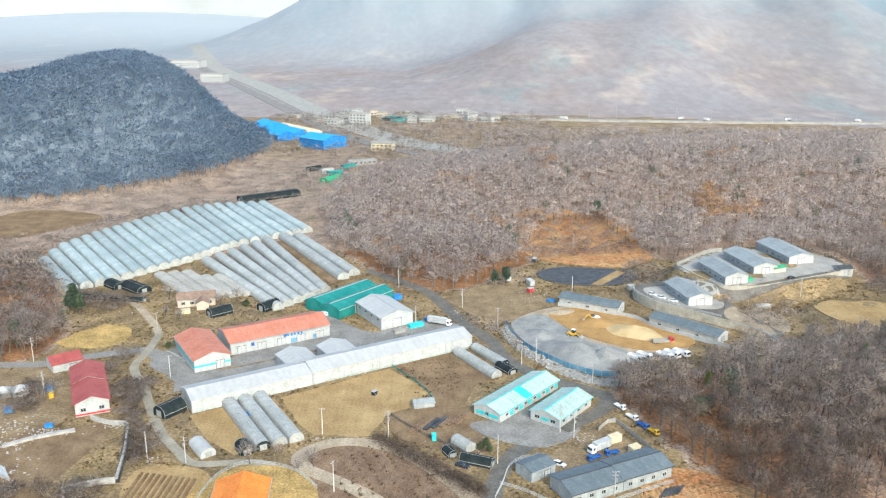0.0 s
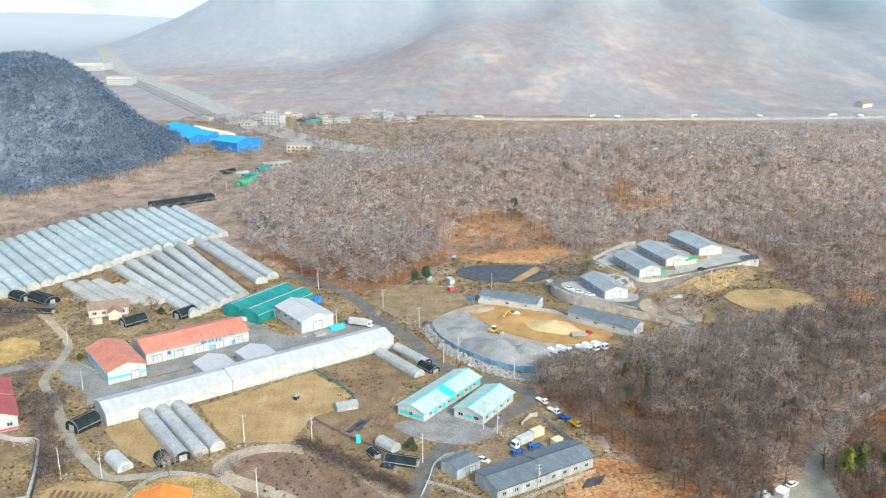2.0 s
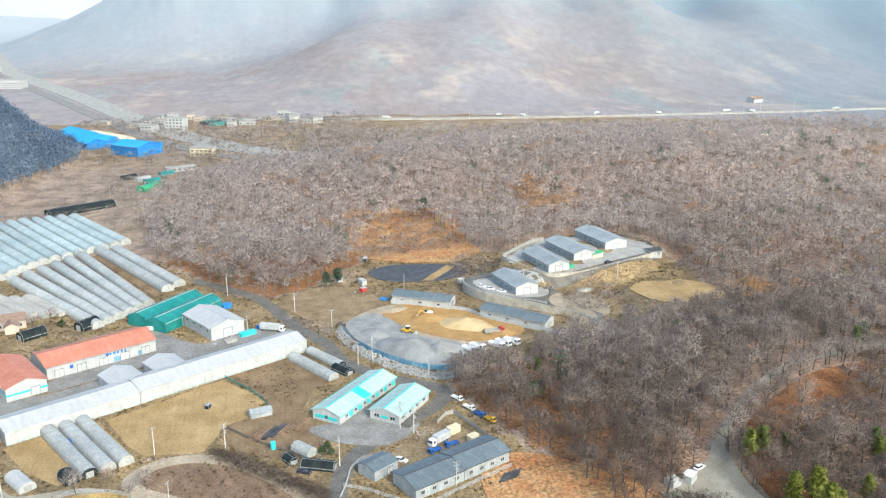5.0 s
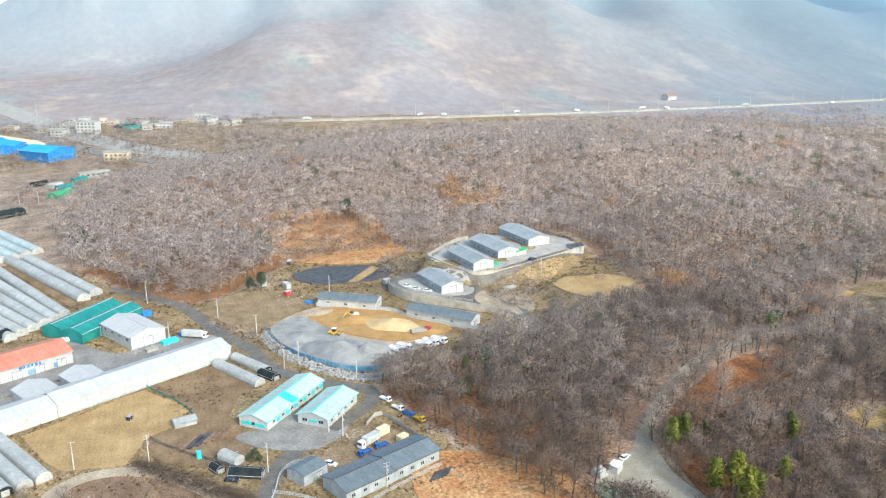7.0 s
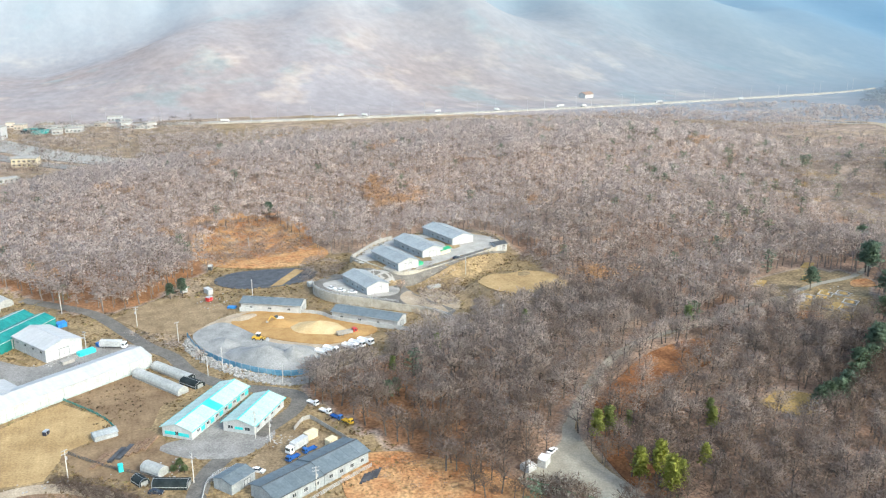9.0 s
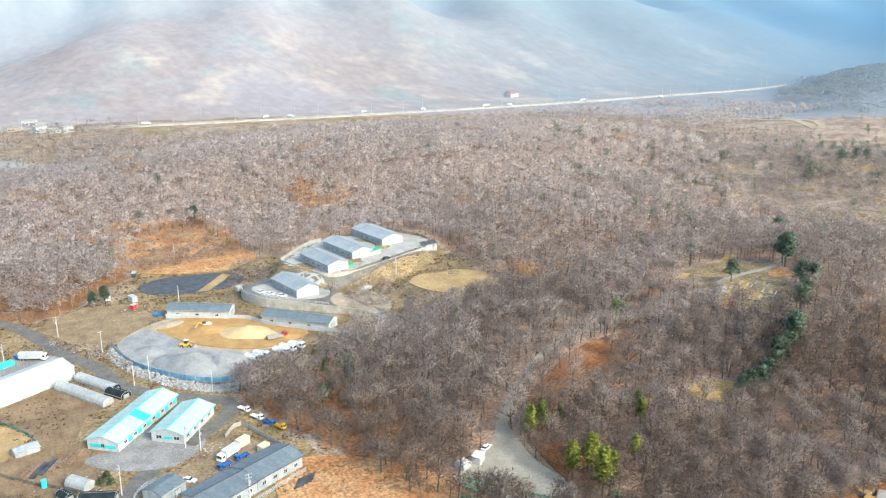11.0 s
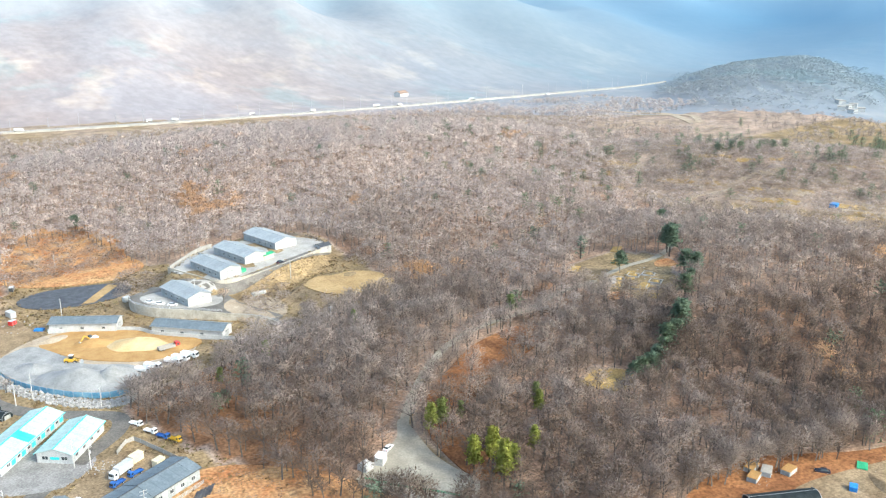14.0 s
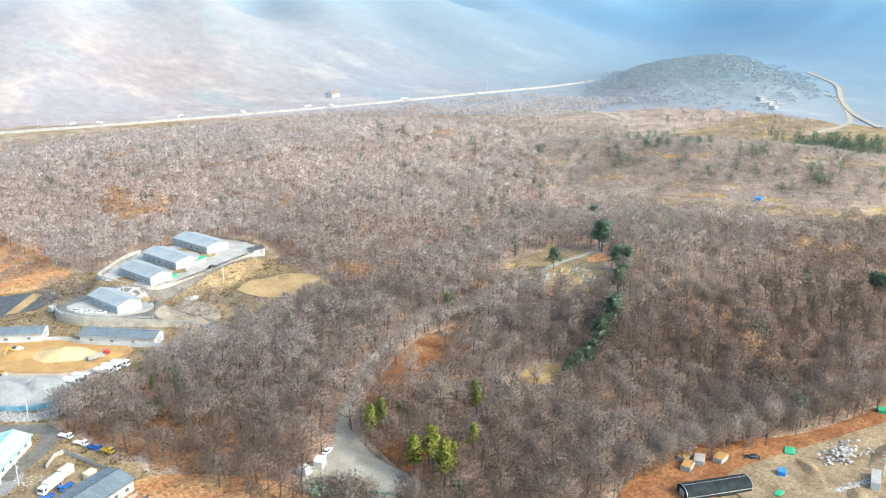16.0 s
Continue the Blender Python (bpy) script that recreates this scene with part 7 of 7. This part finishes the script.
# garden beds and graves
for k in range(7):
    x, y = -12 + 2.6 * k, 262 + 1.0 * k
    patch("garden_bed", [(x, y), (x + 1.3, y - 0.7), (x + 6.0, y + 7.2), (x + 4.7, y + 7.9)], M_BLACKFILM if k in (2, 3) else M_SHRUB_SOIL, 0.32, "raised garden bed", "garden bed", per=1)
for k in range(10):
    x, y = -92 + 1.9 * k, 236 - 0.4 * k
    patch("furrow", [(x, y), (x + 0.7, y), (x + 1.8 - 2, y - 16), (x + 1.1 - 2, y - 16)], M_EARTH, 0.3, "low furrow of the ploughed plot", "furrow", per=1)
for x, y in ((283, 276), (287, 268), (292, 262), (297, 279), (303, 275), (289, 281), (298, 266)):
    t = thing("grave", x, y, 30, None, "grassy grave mound with a pale kerb", "grave", "graves")
    bm = bmesh.new()
    bmesh.ops.create_uvsphere(bm, u_segments=12, v_segments=8, radius=1.5)
    bmesh.ops.scale(bm, vec=(1, 1, 0.6), verts=bm.verts)
    part("mound", bm, M_GOLD, t)
    bm = bmesh.new()
    for a in ((-3, 3, -3, -2.7), (-3, 3, 2.7, 3), (-3, -2.7, -2.7, 2.7), (2.7, 3, -2.7, 2.7)):
        box(bm, *a, -0.3, 0.5)
    part("kerb", bm, M_RUBBLE, t)
    part("headstone", boxed(-0.15, 0.15, -2.6, -1.9, 0, 1.2, bevel=0.04), M_STONE, t)
# painted bays of the car park
for k in range(7):
    x, y = -113 + 2.3 * k, 331 - 2.6 * k * 0.9
    tagged(obj("parking_line", [(x, y, 0.34), (x + 0.25, y, 0.34), (x + 4.4, y - 2.6, 0.34), (x + 4.15, y - 2.6, 0.34), (x, y, 0.05), (x + 0.25, y, 0.05), (x + 4.4, y - 2.6, 0.05), (x + 4.15, y - 2.6, 0.05)], [(0, 3, 2, 1), (4, 5, 6, 7), (0, 4, 7, 3), (1, 2, 6, 5)], M_WHITE), "painted white parking line", "road marking", kind="structure")


# ---- weeds, clods and tufts on the open ground ----
def bare(x, y):
    if any(x0 <= x <= x1 and y0 <= y <= y1 and inside(q, x, y) for q, x0, x1, y0, y1 in BARE):
        return True
    return any(abs(a - x) < w and abs(b - y) < w for line, w in LANES for a, b in line)


tuft_rng = random.Random(21)
TUFTS = []
for k in range(6):
    tris = []
    for i in range(7):
        q = Vector((tuft_rng.gauss(0, 0.35), tuft_rng.gauss(0, 0.35), 0))
        d = Vector((tuft_rng.gauss(0, 0.4), tuft_rng.gauss(0, 0.4), tuft_rng.uniform(0.5, 1.0)))
        e = Vector((tuft_rng.gauss(0, 1), tuft_rng.gauss(0, 1), 0)).normalized() * 0.28
        tris.append((q - e, q + e, q + d))
    TUFTS.append(as_array(tris))
tufts = []
while len(tufts) < 13000:
    x, y = tuft_rng.uniform(-240, 225), tuft_rng.uniform(195, 480)
    if noise.noise((x * 0.05, y * 0.05, 5)) < tuft_rng.uniform(-0.6, 0.35) or wooded(x, y) or bare(x, y):
        continue
    tufts.append((placed(tuft_rng.choice(TUFTS), x, y, ground(x, y), tuft_rng.uniform(0.3, 0.85), tuft_rng.uniform(1.0, 1.8), tuft_rng.uniform(0, 6)), min(1, max(0, tuft_rng.gauss(0.5, 0.3)))))
stuff("dry_weeds", tufts, M_TUFT, "dry weeds and tufts on open ground", "grass")
rows = []
for k in range(15):
    for i in range(26):
        u, v = k / 14, i / 25
        x, y = -17 + 24 * v + 9 * u * (1 - v) + tuft_rng.gauss(0, 0.3), 316 + 12 * v - 30 * u + tuft_rng.gauss(0, 0.3)
        if tuft_rng.random() < 0.35:
            rows.append((placed(tuft_rng.choice(TUFTS), x, y, 0.1, tuft_rng.uniform(0.2, 0.5), 1.8, 0.5), tuft_rng.uniform(0, 0.35)))
for k in range(9):
    for i in range(22):
        x, y = -38 + 3.6 * k + i * 0.9, 250 - 2.2 * i + 0.6 * k
        if x < 6 - (250 - y) * 0.2 and tuft_rng.random() < 0.7:
            rows.append((placed(tuft_rng.choice(TUFTS), x, y, 0.1, tuft_rng.uniform(0.4, 0.9), 1.5, 0.5), tuft_rng.uniform(0, 0.5)))
stuff("crop_stubble", rows, M_TUFT, "rows of dark stubble and clods in the fields", "stubble")
